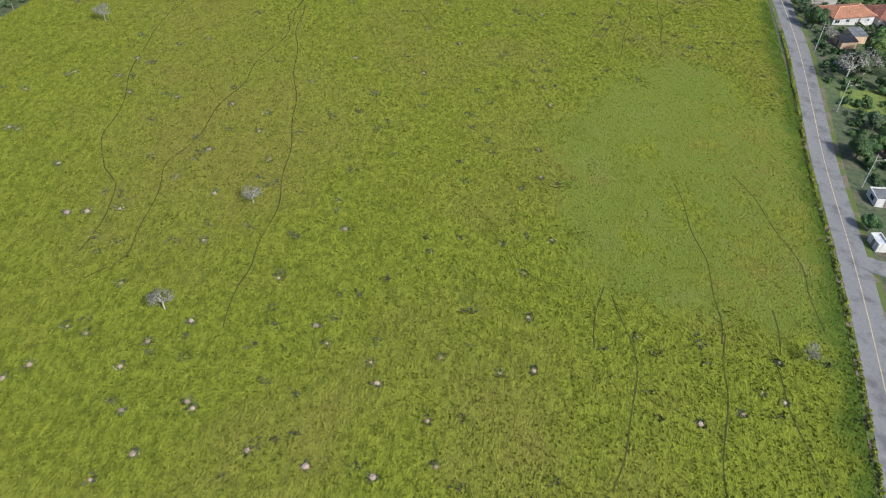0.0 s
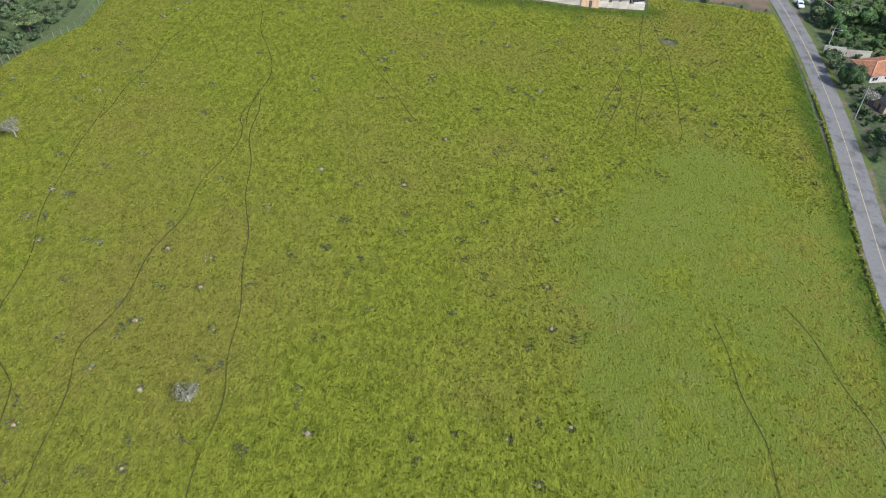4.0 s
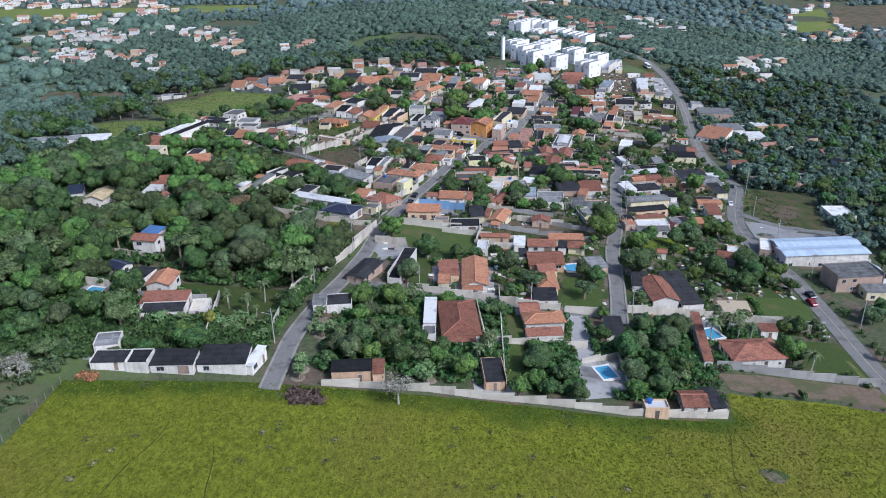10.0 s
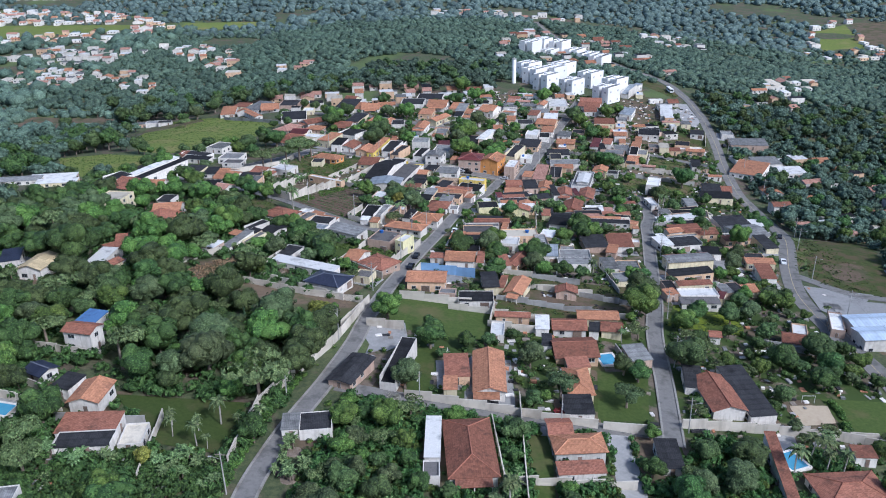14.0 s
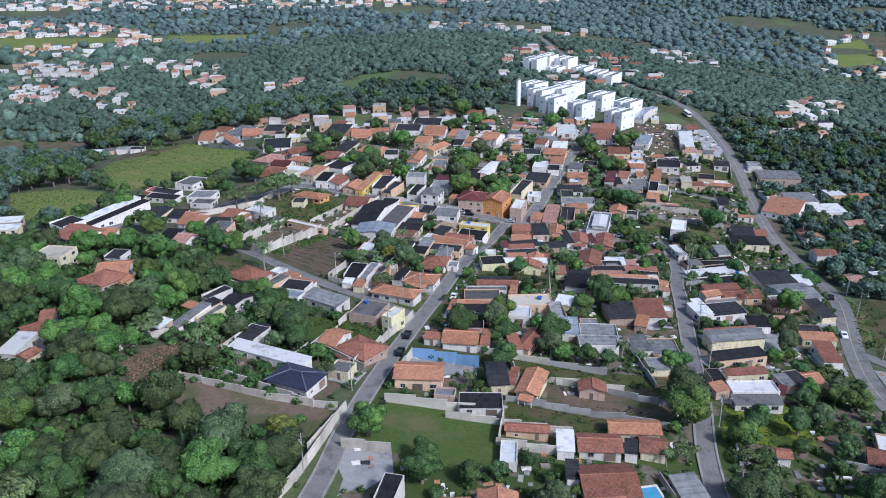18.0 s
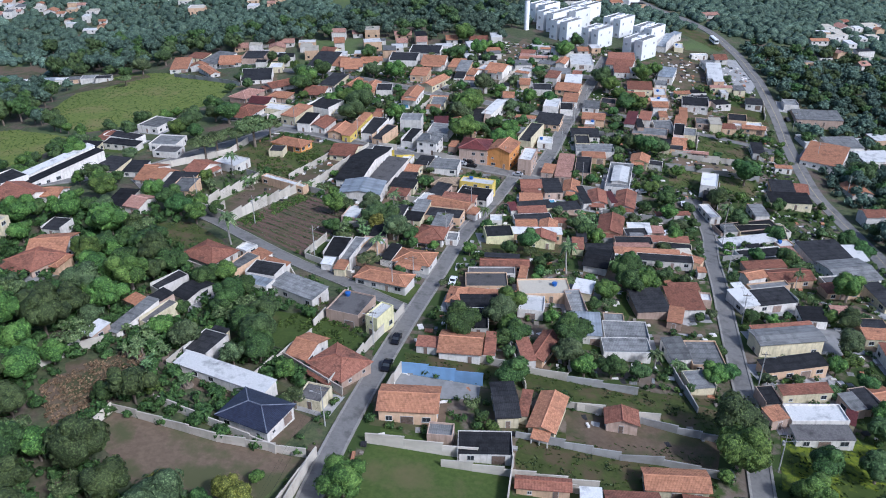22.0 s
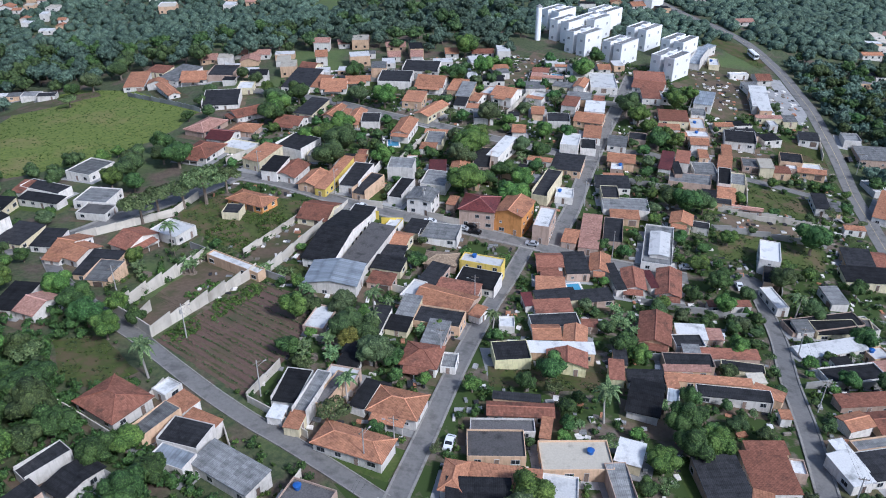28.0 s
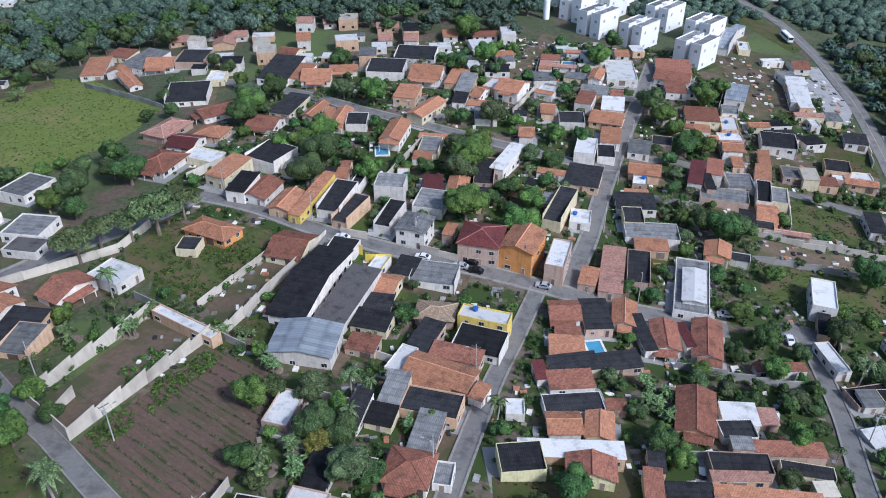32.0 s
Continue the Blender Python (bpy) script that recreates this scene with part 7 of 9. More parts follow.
tree('m', -76.6, 384.2, 4)
tree('m', -73.1, 389.7, 4.1)
tree('m', -82.9, 394.7, 4.8)
tree('m', -62.6, 367.7, 2.4)
tree('m', -112.9, 390.4, 3.8)
tree('m', -108.3, 398.1, 5.8)
tree('m', -138.4, 385.9, 5.5)
tree('m', -119.5, 353.1, 3.4)
tree('m', -104.5, 336.7, 3.8)
tree('a', -101.9, 339.8, 3.5)
tree('m', -92.8, 340.3, 2.8)
tree('b', -93.8, 369.2, 3)
tree('b', -89.8, 365.6, 2.4)
tree('m', -85.4, 357.8, 2.3)
tree('b', -80.5, 361.7, 2)
tree('m', -18.7, 396.3, 3.3)
tree('m', -5.8, 386.8, 3.9)
tree('m', -2, 383.1, 3.1)
tree('m', 3.9, 383.8, 3.5)
tree('m', 67.6, 418.9, 3.6)
tree('m', 63.9, 421.3, 2.6)
tree('m', 56.1, 396.3, 2.7)
tree('b', 52.5, 386.8, 2.2)
tree('m', 20.5, 382, 1.5)
tree('p', 13.8, 388.7, 2.6)
tree('m', 30.7, 387.2, 3.1)
tree('m', 42.5, 416.7, 2.3)
tree('m', 49.8, 359.3, 3.7)
tree('m', 52.6, 420.8, 1.5)
tree('m', 21.1, 354.2, 1.8)
tree('p', 17.1, 340.7, 1.7)
tree('m', 91.1, 475.7, 4.5)
tree('m', 55.9, 372.3, 3.2)
tree('m', 12.5, 430.9, 4.6)
tree('m', 17.3, 428.7, 3.8)
tree('m', 6.6, 419.6, 3.8)
tree('p', -3.1, 432.3, 3.6)
tree('m', 7.2, 456.8, 3.3)
tree('m', 4.7, 464, 2.5)
tree('m', -3.2, 482, 2.5)
tree('m', -19, 439.1, 2.7)
tree('a', -12.9, 439.3, 2)
tree('m', 27, 455.4, 2.6)
tree('b', 8.2, 477.4, 2.7)
tree('m', 48.2, 500, 3)
tree('m', 17.8, 489.6, 2.6)
tree('m', 27.9, 496.5, 2.6)
tree('b', 10.6, 471.1, 2.6)
tree('m', 35.8, 493.1, 3.4)
tree('m', 37.6, 483.3, 3)
tree('b', 11.9, 439.1, 2.4)
tree('m', 15.5, 441.4, 2.7)
tree('a', -2.9, 424.7, 2)
tree('m', 28.6, 432.8, 2.1)
tree('m', -10.7, 428.3, 2)
tree('b', 5.3, 482.2, 2.8)
tree('m', 59.5, 494.9, 4)
tree('m', 78.2, 512.2, 3.4)
tree('m', 23.9, 478.1, 2.4)
tree('b', -8.5, 428.7, 1.8)
tree('m', 23.7, 434.8, 2.7)
tree('m', 53.8, 458.8, 2.9)
tree('m', -39.1, 301.8, 3.9)
tree('m', -31.5, 259.1, 3.3)
tree('m', -42.7, 258.1, 3.9)
tree('m', -17, 257.1, 3.5)
tree('m', -0.5, 264, 4.2)
tree('w', -37.1, 297, 1.9)
tree('a', 0.7, 307.8, 3.9)
tree('m', 18.6, 321.3, 3.5)
tree('m', 21.1, 274.7, 4.2)
tree('m', 33.7, 271.8, 3.3)
tree('m', 21.5, 264.9, 3.7)
tree('m', 16, 283.9, 2.9)
tree('p', -11.6, 268.4, 2.7)
tree('p', -14.2, 265, 2.3)
tree('b', -24.9, 254.6, 2.5)
tree('b', -27.1, 256, 2.2)
tree('m', -76.7, 252.8, 4.2)
tree('a', -96.2, 260, 3.7)
tree('m', -90.6, 251.8, 2.2)
tree('m', -86.5, 251, 2.2)
tree('p', -76.8, 276.4, 1.7)
tree('p', -71.2, 274.3, 2)
tree('b', -89, 263.9, 2.7)
tree('b', -84.2, 265.4, 2.4)
tree('b', -72.9, 264.9, 2.4)
tree('m', -46.4, 260.3, 3.1)
tree('b', -52.6, 248.9, 2.4)
tree('m', -112, 345, 4.8)
tree('m', -138, 353.3, 8)
tree('m', -135.6, 319.2, 5.1)
tree('m', -81.4, 308, 6.7)
tree('m', -59.3, 338.6, 1.6)
tree('m', 26.1, 364.7, 6.3)
tree('m', 72, 437.2, 4.7)
tree('m', 56.2, 334.5, 4.4)
tree('m', 62.2, 405.5, 3.9)
tree('p', 45.2, 289.6, 3)
tree('p', 53.6, 296.8, 2.7)
tree('p', 55.9, 292.8, 2.4)
tree('m', -17.4, 375.4, 4.4)
tree('p', 51.4, 293.4, 2.2)
tree('p', -61.7, 283.4, 2.1)
tree('m', -151.5, 334.1, 4.7)
tree('m', -127.5, 315.6, 4.3)
tree('m', -119.5, 289.6, 4.4)
tree('m', -124.3, 323.5, 4.4)
tree('m', -113, 325.8, 4.4)
tree('a', -55.7, 422.3, 3.2)
tree('m', -71.6, 377.8, 5.1)
tree('m', -85.6, 374.1, 3.6)
tree('m', -125.1, 410.4, 4.9)
tree('y', -60.2, 332.2, 3.1)
tree('m', -27.4, 395.5, 5.1)
tree('m', -3.8, 394.9, 5.4)
tree('c', -119.2, 374.4, 1.4)
tree('m', -102.4, 320.4, 3.4)
tree('a', -58.2, 358.8, 2.4)
tree('b', -94.3, 373.7, 3.2)
tree('m', -91.9, 353.5, 3)
tree('m', -137, 546.8, 6.4)
tree('m', -113.6, 592, 6.3)
tree('m', -85.8, 552.5, 6.5)
tree('m', -34.7, 568, 8)
tree('m', -23.2, 536.1, 6.1)
tree('m', 64.9, 447.2, 2.6)
tree('m', 94, 486.4, 4.1)
tree('m', 71.5, 534.3, 6)
tree('m', 13, 424.9, 4.6)
tree('m', -53.7, 441.2, 4.5)
tree('m', -59.1, 451.5, 4.7)
tree('m', -116, 445.5, 4.6)
tree('m', -109.5, 441, 3.6)
tree('m', -121.5, 450.5, 4.4)
tree('m', -106.8, 446.6, 2.6)
tree('m', -126, 458, 4.2)
tree('m', -113, 452.5, 3.2)
tree('m', -130.3, 468.7, 4.1)
tree('m', -119.2, 386.5, 4)
tree('m', 40.2, 358.7, 4)
tree('m', 56.1, 363.2, 3.5)
tree('m', 60.6, 390.5, 2.7)
tree('m', -21.8, 409.4, 4.6)
tree('m', -16.2, 392.7, 3.5)
tree('m', -13.7, 444.1, 3.9)
tree('m', -38.4, 542.1, 7.5)
tree('m', -82.5, 379.6, 1.5)
tree('m', -171.3, 493.4, 5.6)
tree('m', -145.8, 458, 4.8)
tree('m', -22.2, 399.8, 4.5)
tree('m', -19.7, 391.2, 3.2)
tree('p', -32.1, 394.7, 1.7)
tree('m', -12.3, 415.3, 3.7)
tree('m', 16.5, 421.7, 3.8)
tree('m', 26.3, 386, 3.5)
tree('b', 19.9, 389.8, 2.6)
tree('m', -46.4, 440.5, 2.9)
tree('p', -54.4, 428.7, 3)
tree('b', -65.7, 441.6, 3.2)
tree('b', -62.5, 447.7, 3.2)
tree('m', -72.6, 457.9, 3.9)
tree('m', -62.1, 460.9, 3.9)
tree('b', -49.8, 443.8, 3.2)
tree('m', -70, 442, 3.0)
tree('y', -57.8, 447.5, 3.1)
tree('m', -83.4, 389.7, 3.1)
tree('m', -94.7, 401.9, 3.6)
tree('m', -106, 404.5, 3.6)
tree('m', -93.7, 389.2, 2.2)
tree('b', -89.7, 370.7, 2.4)
tree('b', -100.6, 378.2, 2.1)
tree('b', -95.8, 382.3, 2.1)
tree('p', 59, 438.4, 2.2)
tree('m', 54.9, 509.6, 4.7)
tree('m', 32.2, 464.6, 3.4)
tree('m', 63.5, 456.3, 4.1)
tree('m', 68.3, 481.7, 4.1)
tree('m', -38.7, 370.2, 1.4)
tree('m', -23.7, 383, 1.2)
tree('m', 29.4, 414.9, 1.8)
tree('p', -95.3, 429.4, 3.6)
tree('m', -89.7, 407.7, 3.7)
tree('m', -81.8, 401.1, 3.5)
tree('m', 2.6, 413.5, 2.4)
tree('p', -55.1, 463.7, 3)
tree('p', -51.7, 465.4, 1.9)
tree('p', -53.5, 453.6, 2.5)
tree('m', -53.7, 449.4, 3.7)
tree('b', -58.7, 447.3, 2.9)
tree('b', -60.2, 441.7, 2.8)
tree('m', -70, 461.5, 3)
tree('m', -68.1, 479, 2.6)
tree('p', -31.2, 463, 2.6)
tree('m', -39.4, 458.6, 2.3)
tree('b', -43.3, 457, 2.1)
tree('m', 16.5, 484.8, 3)
tree('m', 3.9, 459.7, 3.8)
tree('b', 5.1, 474.9, 3.2)
tree('m', -0.2, 469.9, 2.7)
tree('m', 16.8, 499.8, 3.9)
tree('m', 36.2, 504.1, 4.2)
tree('m', 27.2, 480, 2.9)
tree('m', 34.6, 481.1, 2.5)
tree('b', -106.1, 476.6, 3.2)
tree('b', -106.6, 485.1, 3.1)
tree('b', -63.9, 262.3, 2.3)
tree('b', -54.3, 252.1, 2.9)
tree('b', -55.2, 269.7, 2.4)
tree('b', -53.5, 276.3, 2.7)
tree('b', -32.5, 261.4, 2.5)
tree('b', -25.7, 258.0, 2.2)
tree('b', -75.6, 266.6, 2.3)
tree('b', -72.1, 269.4, 2.7)
tree('b', -96.0, 266.5, 2.3)
tree('b', -13.2, 269.9, 2.9)
tree('b', -11.0, 278.2, 2.2)
tree('b', -49.4, 271.2, 2.4)
tree('b', -43.0, 285.6, 2.3)
tree('b', -36.2, 289.9, 2.9)
tree('b', -116.7, 473.3, 3.2)
tree('a', -130.9, 504.1, 5.2)
tree('a', -114, 528.8, 4.5)
tree('p', -116.3, 490.6, 3.2)
tree('m', -122.4, 479, 3)
tree('b', -87, 480.2, 2.6)
tree('b', -81.7, 479.1, 2.6)
tree('b', -72.7, 470, 2.8)
tree('m', -119.7, 606.7, 6.4)
tree('m', -148.8, 535.4, 5.5)
tree('m', 43.6, 641.8, 4.7)
tree('m', 35.2, 606.1, 4.3)
tree('m', -3, 597.8, 3.8)
tree('m', 14, 548.1, 2.4)
tree('m', 29.3, 528.9, 3.2)
tree('m', 30.4, 513.8, 3.8)
tree('m', 45.1, 532.7, 3.3)
tree('p', 54.4, 491.5, 3.4)
tree('m', -60.4, 546.5, 1.9)
tree('b', -27, 539.2, 3.2)
tree('m', -72.6, 569.1, 3.8)
tree('m', -87.4, 580.8, 6.3)
tree('m', -90.2, 620, 4.5)
tree('m', -52.9, 566.4, 3.4)
tree('b', -48.2, 513.1, 3.2)
tree('m', -48.4, 493.7, 3.2)
tree('m', -75, 473.6, 2.3)
tree('m', -97.6, 562.7, 3.1)
tree('m', -98.5, 572.8, 3.9)
tree('m', 3, 518.5, 2.5)
tree('m', 9.7, 515, 2.8)
tree('m', -13, 579.1, 3.9)
tree('m', -21.9, 580.7, 3.9)
tree('m', 6.5, 661.8, 6.3)
tree('b', -9.7, 565.9, 2.6)
tree('m', -147.3, 618.2, 4.6)
tree('m', -114.7, 582.8, 2.8)
tree('m', -152.9, 595.1, 2.9)
tree('m', -146, 598.6, 3.5)
tree('w', -30, 244.1, 3.8)
tree('a', -100.1, 266.1, 4.1)
tree('a', -92.2, 248.2, 1.5)
tree('a', -105.3, 244.8, 2.7)
tree('w', -105.7, 235.7, 2.9)
tree('w', -109.6, 237.9, 2.6)
tree('m', -4.7, 253.4, 2.5)
tree('m', 1.6, 254.5, 2.8)
tree('m', 8.6, 254.4, 2.5)
tree('m', 64.8, 327.8, 4.2)
tree('p', 66.7, 279.3, 3.1)
tree('m', 58.4, 284, 4)
tree('m', 64.4, 284.4, 3.1)
tree('b', -67.3, 268.5, 2.7)
tree('m', -37.9, 259, 3.2)
tree('p', 30.5, 264.6, 2)
tree('m', -94.9, 252.6, 1.9)
tree('m', -114, 252.4, 3.8)
tree('m', -119.2, 270.9, 4.2)
tree('m', -124.4, 262.9, 4)
tree('m', -114.4, 275.6, 4.3)
tree('m', -116.8, 248, 3.1)
tree('m', -109.6, 258.4, 3.3)
tree('m', 84.1, 156.1, 3.9)
tree('w', 92.1, 193.9, 4.5)
tree('m', 101.1, 201.8, 3.9)
tree('m', 90.8, 224.9, 3.7)
tree('w', -90.9, 155.8, 2.3)
tree('w', -42, 102.8, 2)
tree('w', -47.9, 75.6, 2.1)
tree('w', 54.6, 86.9, 1.8)
tree('m', 109.6, 221.4, 2.5)
tree('m', 77.7, 127.5, 2.3)

# ---- poles along the streets ----
pole_line([(60, 40), (67, 87), (73, 122), (77, 152), (80.5, 188), (84, 235), (86.7, 287.4), (83.9, 331.7), (82.9, 361), (83.8, 402.7), (87.2, 430.5), (98.6, 466.4), (103.9, 491.4), (106.6, 523.5), (105.7, 561.9), (104.9, 611.2)], -5.6, 33)
pole_line([(-57.5, 255), (-56.1, 286.3), (-51, 323.6), (-45.9, 371.6), (-41.5, 402.1), (-35.3, 435.8), (-28.1, 474.9), (-22.9, 495.9)], 3.9, 31)
pole_line([(22.6, 295.9), (26.8, 347), (30.7, 369.9), (33.7, 392.5), (37.5, 422.4), (41.6, 455.1), (47, 480.6), (48.5, 498.2)], -3.6, 29)
pole_line([(-115.3, 542.6), (-77.3, 529.1), (-33.1, 519.1), (0.4, 512.1), (28.9, 509.6)], 4.0, 30)
pole_line([(-3.8, 540.7), (3.1, 571.7), (11.1, 604.1), (21, 637.4)], -3.5, 30)
pole_line([(-44.6, 405.5), (-70.7, 422.2), (-99, 443.9), (-128.9, 463.1)], -3.8, 28)
pole_line([(-37.6, 301.1), (2.2, 298.9), (24.7, 300.3)], -2.8, 30)

# ---- the pasture: tracks, mounds, tussocks, fence ----
def track(*points):
    ln = spread(points, 2.0)
    ln = ln + np.stack([np.sin(np.arange(len(ln)) * 0.7), np.cos(np.arange(len(ln)) * 0.53)], 1) * 0.35
    tagged(new("cattle_track", ribbon(ln, -0.1, 0.1, 0.115).mesh("cattle_track", TRACK)), "narrow dark trodden cattle track across the pasture", "path", kind="structure")


track((-80, 171), (-79, 158), (-79, 148), (-77, 135), (-74, 121), (-74, 114), (-70, 106), (-66, 102), (-65, 94), (-65, 85))
track((-52, 183), (-53, 173), (-51, 166), (-54, 151), (-55, 139), (-57, 128), (-58, 116), (-60, 109), (-59, 102), (-58, 93), (-58, 85), (-62, 79))
track((-51, 180), (-49, 164), (-45, 146), (-42, 133), (-40, 121), (-38, 105), (-38, 98), (-38, 88), (-39, 82), (-38, 74))
track((-72, 228), (-74, 214), (-76, 202), (-77, 186), (-78, 175), (-79, 165))
track((-62, 224), (-56, 204), (-51, 192), (-52, 183), (-52, 176), (-51, 169))
track((-37, 212), (-30, 202), (-25, 192), (-20, 184), (-15, 177))
track((40, 253), (37, 233), (36, 226), (30, 216), (26, 203), (21, 191))
track((29, 211), (29, 206), (27, 197), (22, 184))
track((41, 252), (43, 241), (44, 231), (44, 216), (43, 202), (42, 194), (40, 186))
track((43, 230), (36, 220), (34, 205), (31, 192), (30, 184))
track((21, 96), (19, 90), (19, 82))
track((38, 132), (40, 115), (41, 105), (41, 95), (40, 87))
track((52, 139), (56, 129), (58, 118), (60, 110), (59, 101), (59, 94))
track((51, 97), (50, 87))
track((36, 50), (36, 59), (39, 76), (41, 90))
track((48, 88), (49, 76), (50, 64))
track((20, 56), (24, 70), (25, 84), (22, 95))


def mound_mesh(seed):
    bm = bmesh.new()
    bmesh.ops.create_icosphere(bm, subdivisions=2, radius=1.0)
    for v in bm.verts:
        n = noise.noise(v.co * 1.7 + Vector((seed, 0, 0))) * 0.3
        v.co *= 1 + n
        v.co.z = max(v.co.z, -0.2) * 0.75
    me = bpy.data.meshes.new("mound")
    bm.to_mesh(me)
    bm.free()
    me.materials.append(MOUND)
    return me


MOUNDS = [mound_mesh(k * 3.1) for k in range(3)]


MOUND_SPOTS = []


def mound(x, y, r):
    ob = new("termite_mound", R.choice(MOUNDS))
    ob.matrix_world = Matrix.LocRotScale((x, y, gz(x, y) + 0.05), Euler((0, 0, R.uniform(0, 6))), (r, r, r * R.uniform(0.7, 1.1)))
    MOUND_SPOTS.append((x, y))
    tagged(ob, "small pale earthen termite mound in the pasture", "termite mound", "mounds in the pasture")


for _x, _y in ((-62, 62), (-50, 64), (-47, 57), (-43, 51), (-48, 69), (-39, 60), (-38, 59), (-29, 54), (-21, 53), (-25, 77), (-12, 53), (-14, 68), (-4, 56), (-6, 63), (9, 75), (41, 73), (34, 70), (-25, 100), (-68, 94), (-71, 93), (-78, 105), (-91, 113)):
    mound(_x, _y, R.uniform(0.35, 0.55))
for _ in range(90):
    _x, _y = R.uniform(-95, 60), R.uniform(45, 235)
    if not inside(SWARD, _x, _y) and inside(PASTURE_EDGE, _x, _y):
        mound(_x, _y, R.uniform(0.2, 0.42))


def tussocks(name, count, x0, x1, y0, y1, size, mat_, keep, label, spots=None):
    x, y = spots or (rng.uniform(x0, x1, count), rng.uniform(y0, y1, count))
    ok = keep(x, y)
    x, y = x[ok], y[ok]
    n = len(x)
    s = size * rng.uniform(0.5, 1.5, n)
    a = rng.uniform(0, 6.28, n)
    z = land(x, y) + 0.05
    v = np.empty((n, 6, 3))
    for k in range(2):
        c, q = np.cos(a + k * 1.7) * s, np.sin(a + k * 1.7) * s
        v[:, k * 3 + 0] = np.stack([x - c, y - q, z + s * 0.5], 1)
        v[:, k * 3 + 1] = np.stack([x + c * 0.3 + q * 0.3, y + q * 0.3 - c * 0.3, z - 0.03], 1)
        v[:, k * 3 + 2] = np.stack([x + c + q * 0.7, y + q - c * 0.7, z + s * 0.9], 1)
    k = np.arange(n)[:, None] * 6
    f = np.concatenate([np.hstack([k, k + 1, k + 2]), np.hstack([k + 3, k + 4, k + 5])])
    tagged(new(name, quick_mesh(name, v.reshape(-1, 3), f, mat_)), label, "grass", kind="stuff")


def on_pasture(x, y):
    # the tussocks thin out unevenly at the edge of the sward
    u = x + 3.5 * np.sin(y * 0.37 + x * 0.11) + rng.normal(size=len(x)) * 1.6
    v = y + 3.5 * np.sin(x * 0.41) + rng.normal(size=len(x)) * 1.6
    return inside(PASTURE_EDGE, x, y) & ~inside(SWARD, u, v)


tussocks("tussocks", 120000, -115, 80, 45, 266, 0.2, LEAF["g"], on_pasture, "low yellow green grass tussocks over the pasture")
_cx, _cy = rng.uniform(-110, 75, 260), rng.uniform(45, 250, 260)
tussocks("dark_weeds", 260 * 14, -115, 80, 35, 258, 0.26, LEAF["h"], on_pasture, "clumps of dull grey green weeds in the pasture", (np.repeat(_cx, 14) + rng.normal(size=3640) * 0.5, np.repeat(_cy, 14) + rng.normal(size=3640) * 0.45))
_a = rng.uniform(0, 6.283, (len(MOUND_SPOTS), 16))
_cx, _cy = (np.array(MOUND_SPOTS)[:, 0, None] + np.cos(_a) * rng.uniform(0.5, 0.95, _a.shape)).ravel(), (np.array(MOUND_SPOTS)[:, 1, None] + np.sin(_a) * rng.uniform(0.5, 0.95, _a.shape)).ravel()
tussocks("mound_weeds", len(_cx), 0, 1, 0, 1, 0.26, LEAF["h"], on_pasture, "rings of dull weeds round the termite mounds", (_cx, _cy))
tussocks("sward_tussocks", 8000, 10, 75, 85, 196, 0.17, LEAF["g"], lambda x, y: inside(SWARD, x, y), "sparse tussocks on the smoother sward")
tussocks("plot_weeds", 60000, -290, 110, 240, 720, 0.3, LEAF["n"], lambda x, y: sum((inside(c, x, y) for k, c in LOTS if k in ("grass", "garden", "field")), np.zeros(len(x), bool)) > 0, "rough grass and weeds on open plots")
tussocks("plot_weeds", 110000, -125, 105, 295, 600, 0.3, LEAF["o"], lambda x, y: (sum((inside(c, x, y) for k, c in LOTS if k in ("grass", "garden")), np.zeros(len(x), bool)) > 0) & (np.sin(x * 0.9 + 2 * np.sin(y * 0.31)) + np.sin(y * 0.8 + x * 0.2) > 0.35), "darker clumps of weeds on open plots")


def fence():
    base = new("wire_fence")
    pts = [(-125, 60), (-112, 150), (-103, 187), (-98, 199), (-98, 215), (-98, 237)]
    base.matrix_world = pose(*pts[0], gz(*pts[0]))
    o = base.matrix_world.translation
    tagged(base, "old wooden post and wire fence along the pasture", "fence")
    ln = spread(pts, 2.6)
    s = Soup()
    s.tube((0, 0, -0.4), (0.04, 0, 1.45), 0.09, 0.07, 6)
    post = s.mesh("post", WOOD)
    w = Soup()
    for k, (x, y) in enumerate(ln):
        child("post", post, base, (x - o.x, y - o.y, gz(x, y) - o.z), k * 1.3, (1.2, 1.2, R.uniform(0.85, 1.15)))
        if k:
            for h in (0.5, 0.9, 1.3):
                w.tube((px - o.x, py - o.y, gz(px, py) + h - o.z), (x - o.x, y - o.y, gz(x, y) + h - o.z), 0.012, 0.012, 3)
        px, py = x, y
    child("wires", w.mesh("wires", WIRE), base)


fence()
# a puddle of bare mud and a burnt heap by the houses
for _c, _r, _m, _l, _n in (((45.5, 237.4), (2.8, 2.1), TOWN, "bare pale muddy hollow in the pasture", "mud_hollow"), ((-49, 242), (4.2, 1.6), PLOWED, "dark burnt patch of grass", "burnt_patch")):
    _poly = [(_c[0] + _r[0] * math.cos(a) * (1 + 0.2 * math.sin(3 * a)), _c[1] + _r[1] * math.sin(a)) for a in np.linspace(0, 6.2832, 19)[:-1]]
    tagged(part(_n, drape(_poly, 0.15), _m, None), _l, "ground", kind="structure")


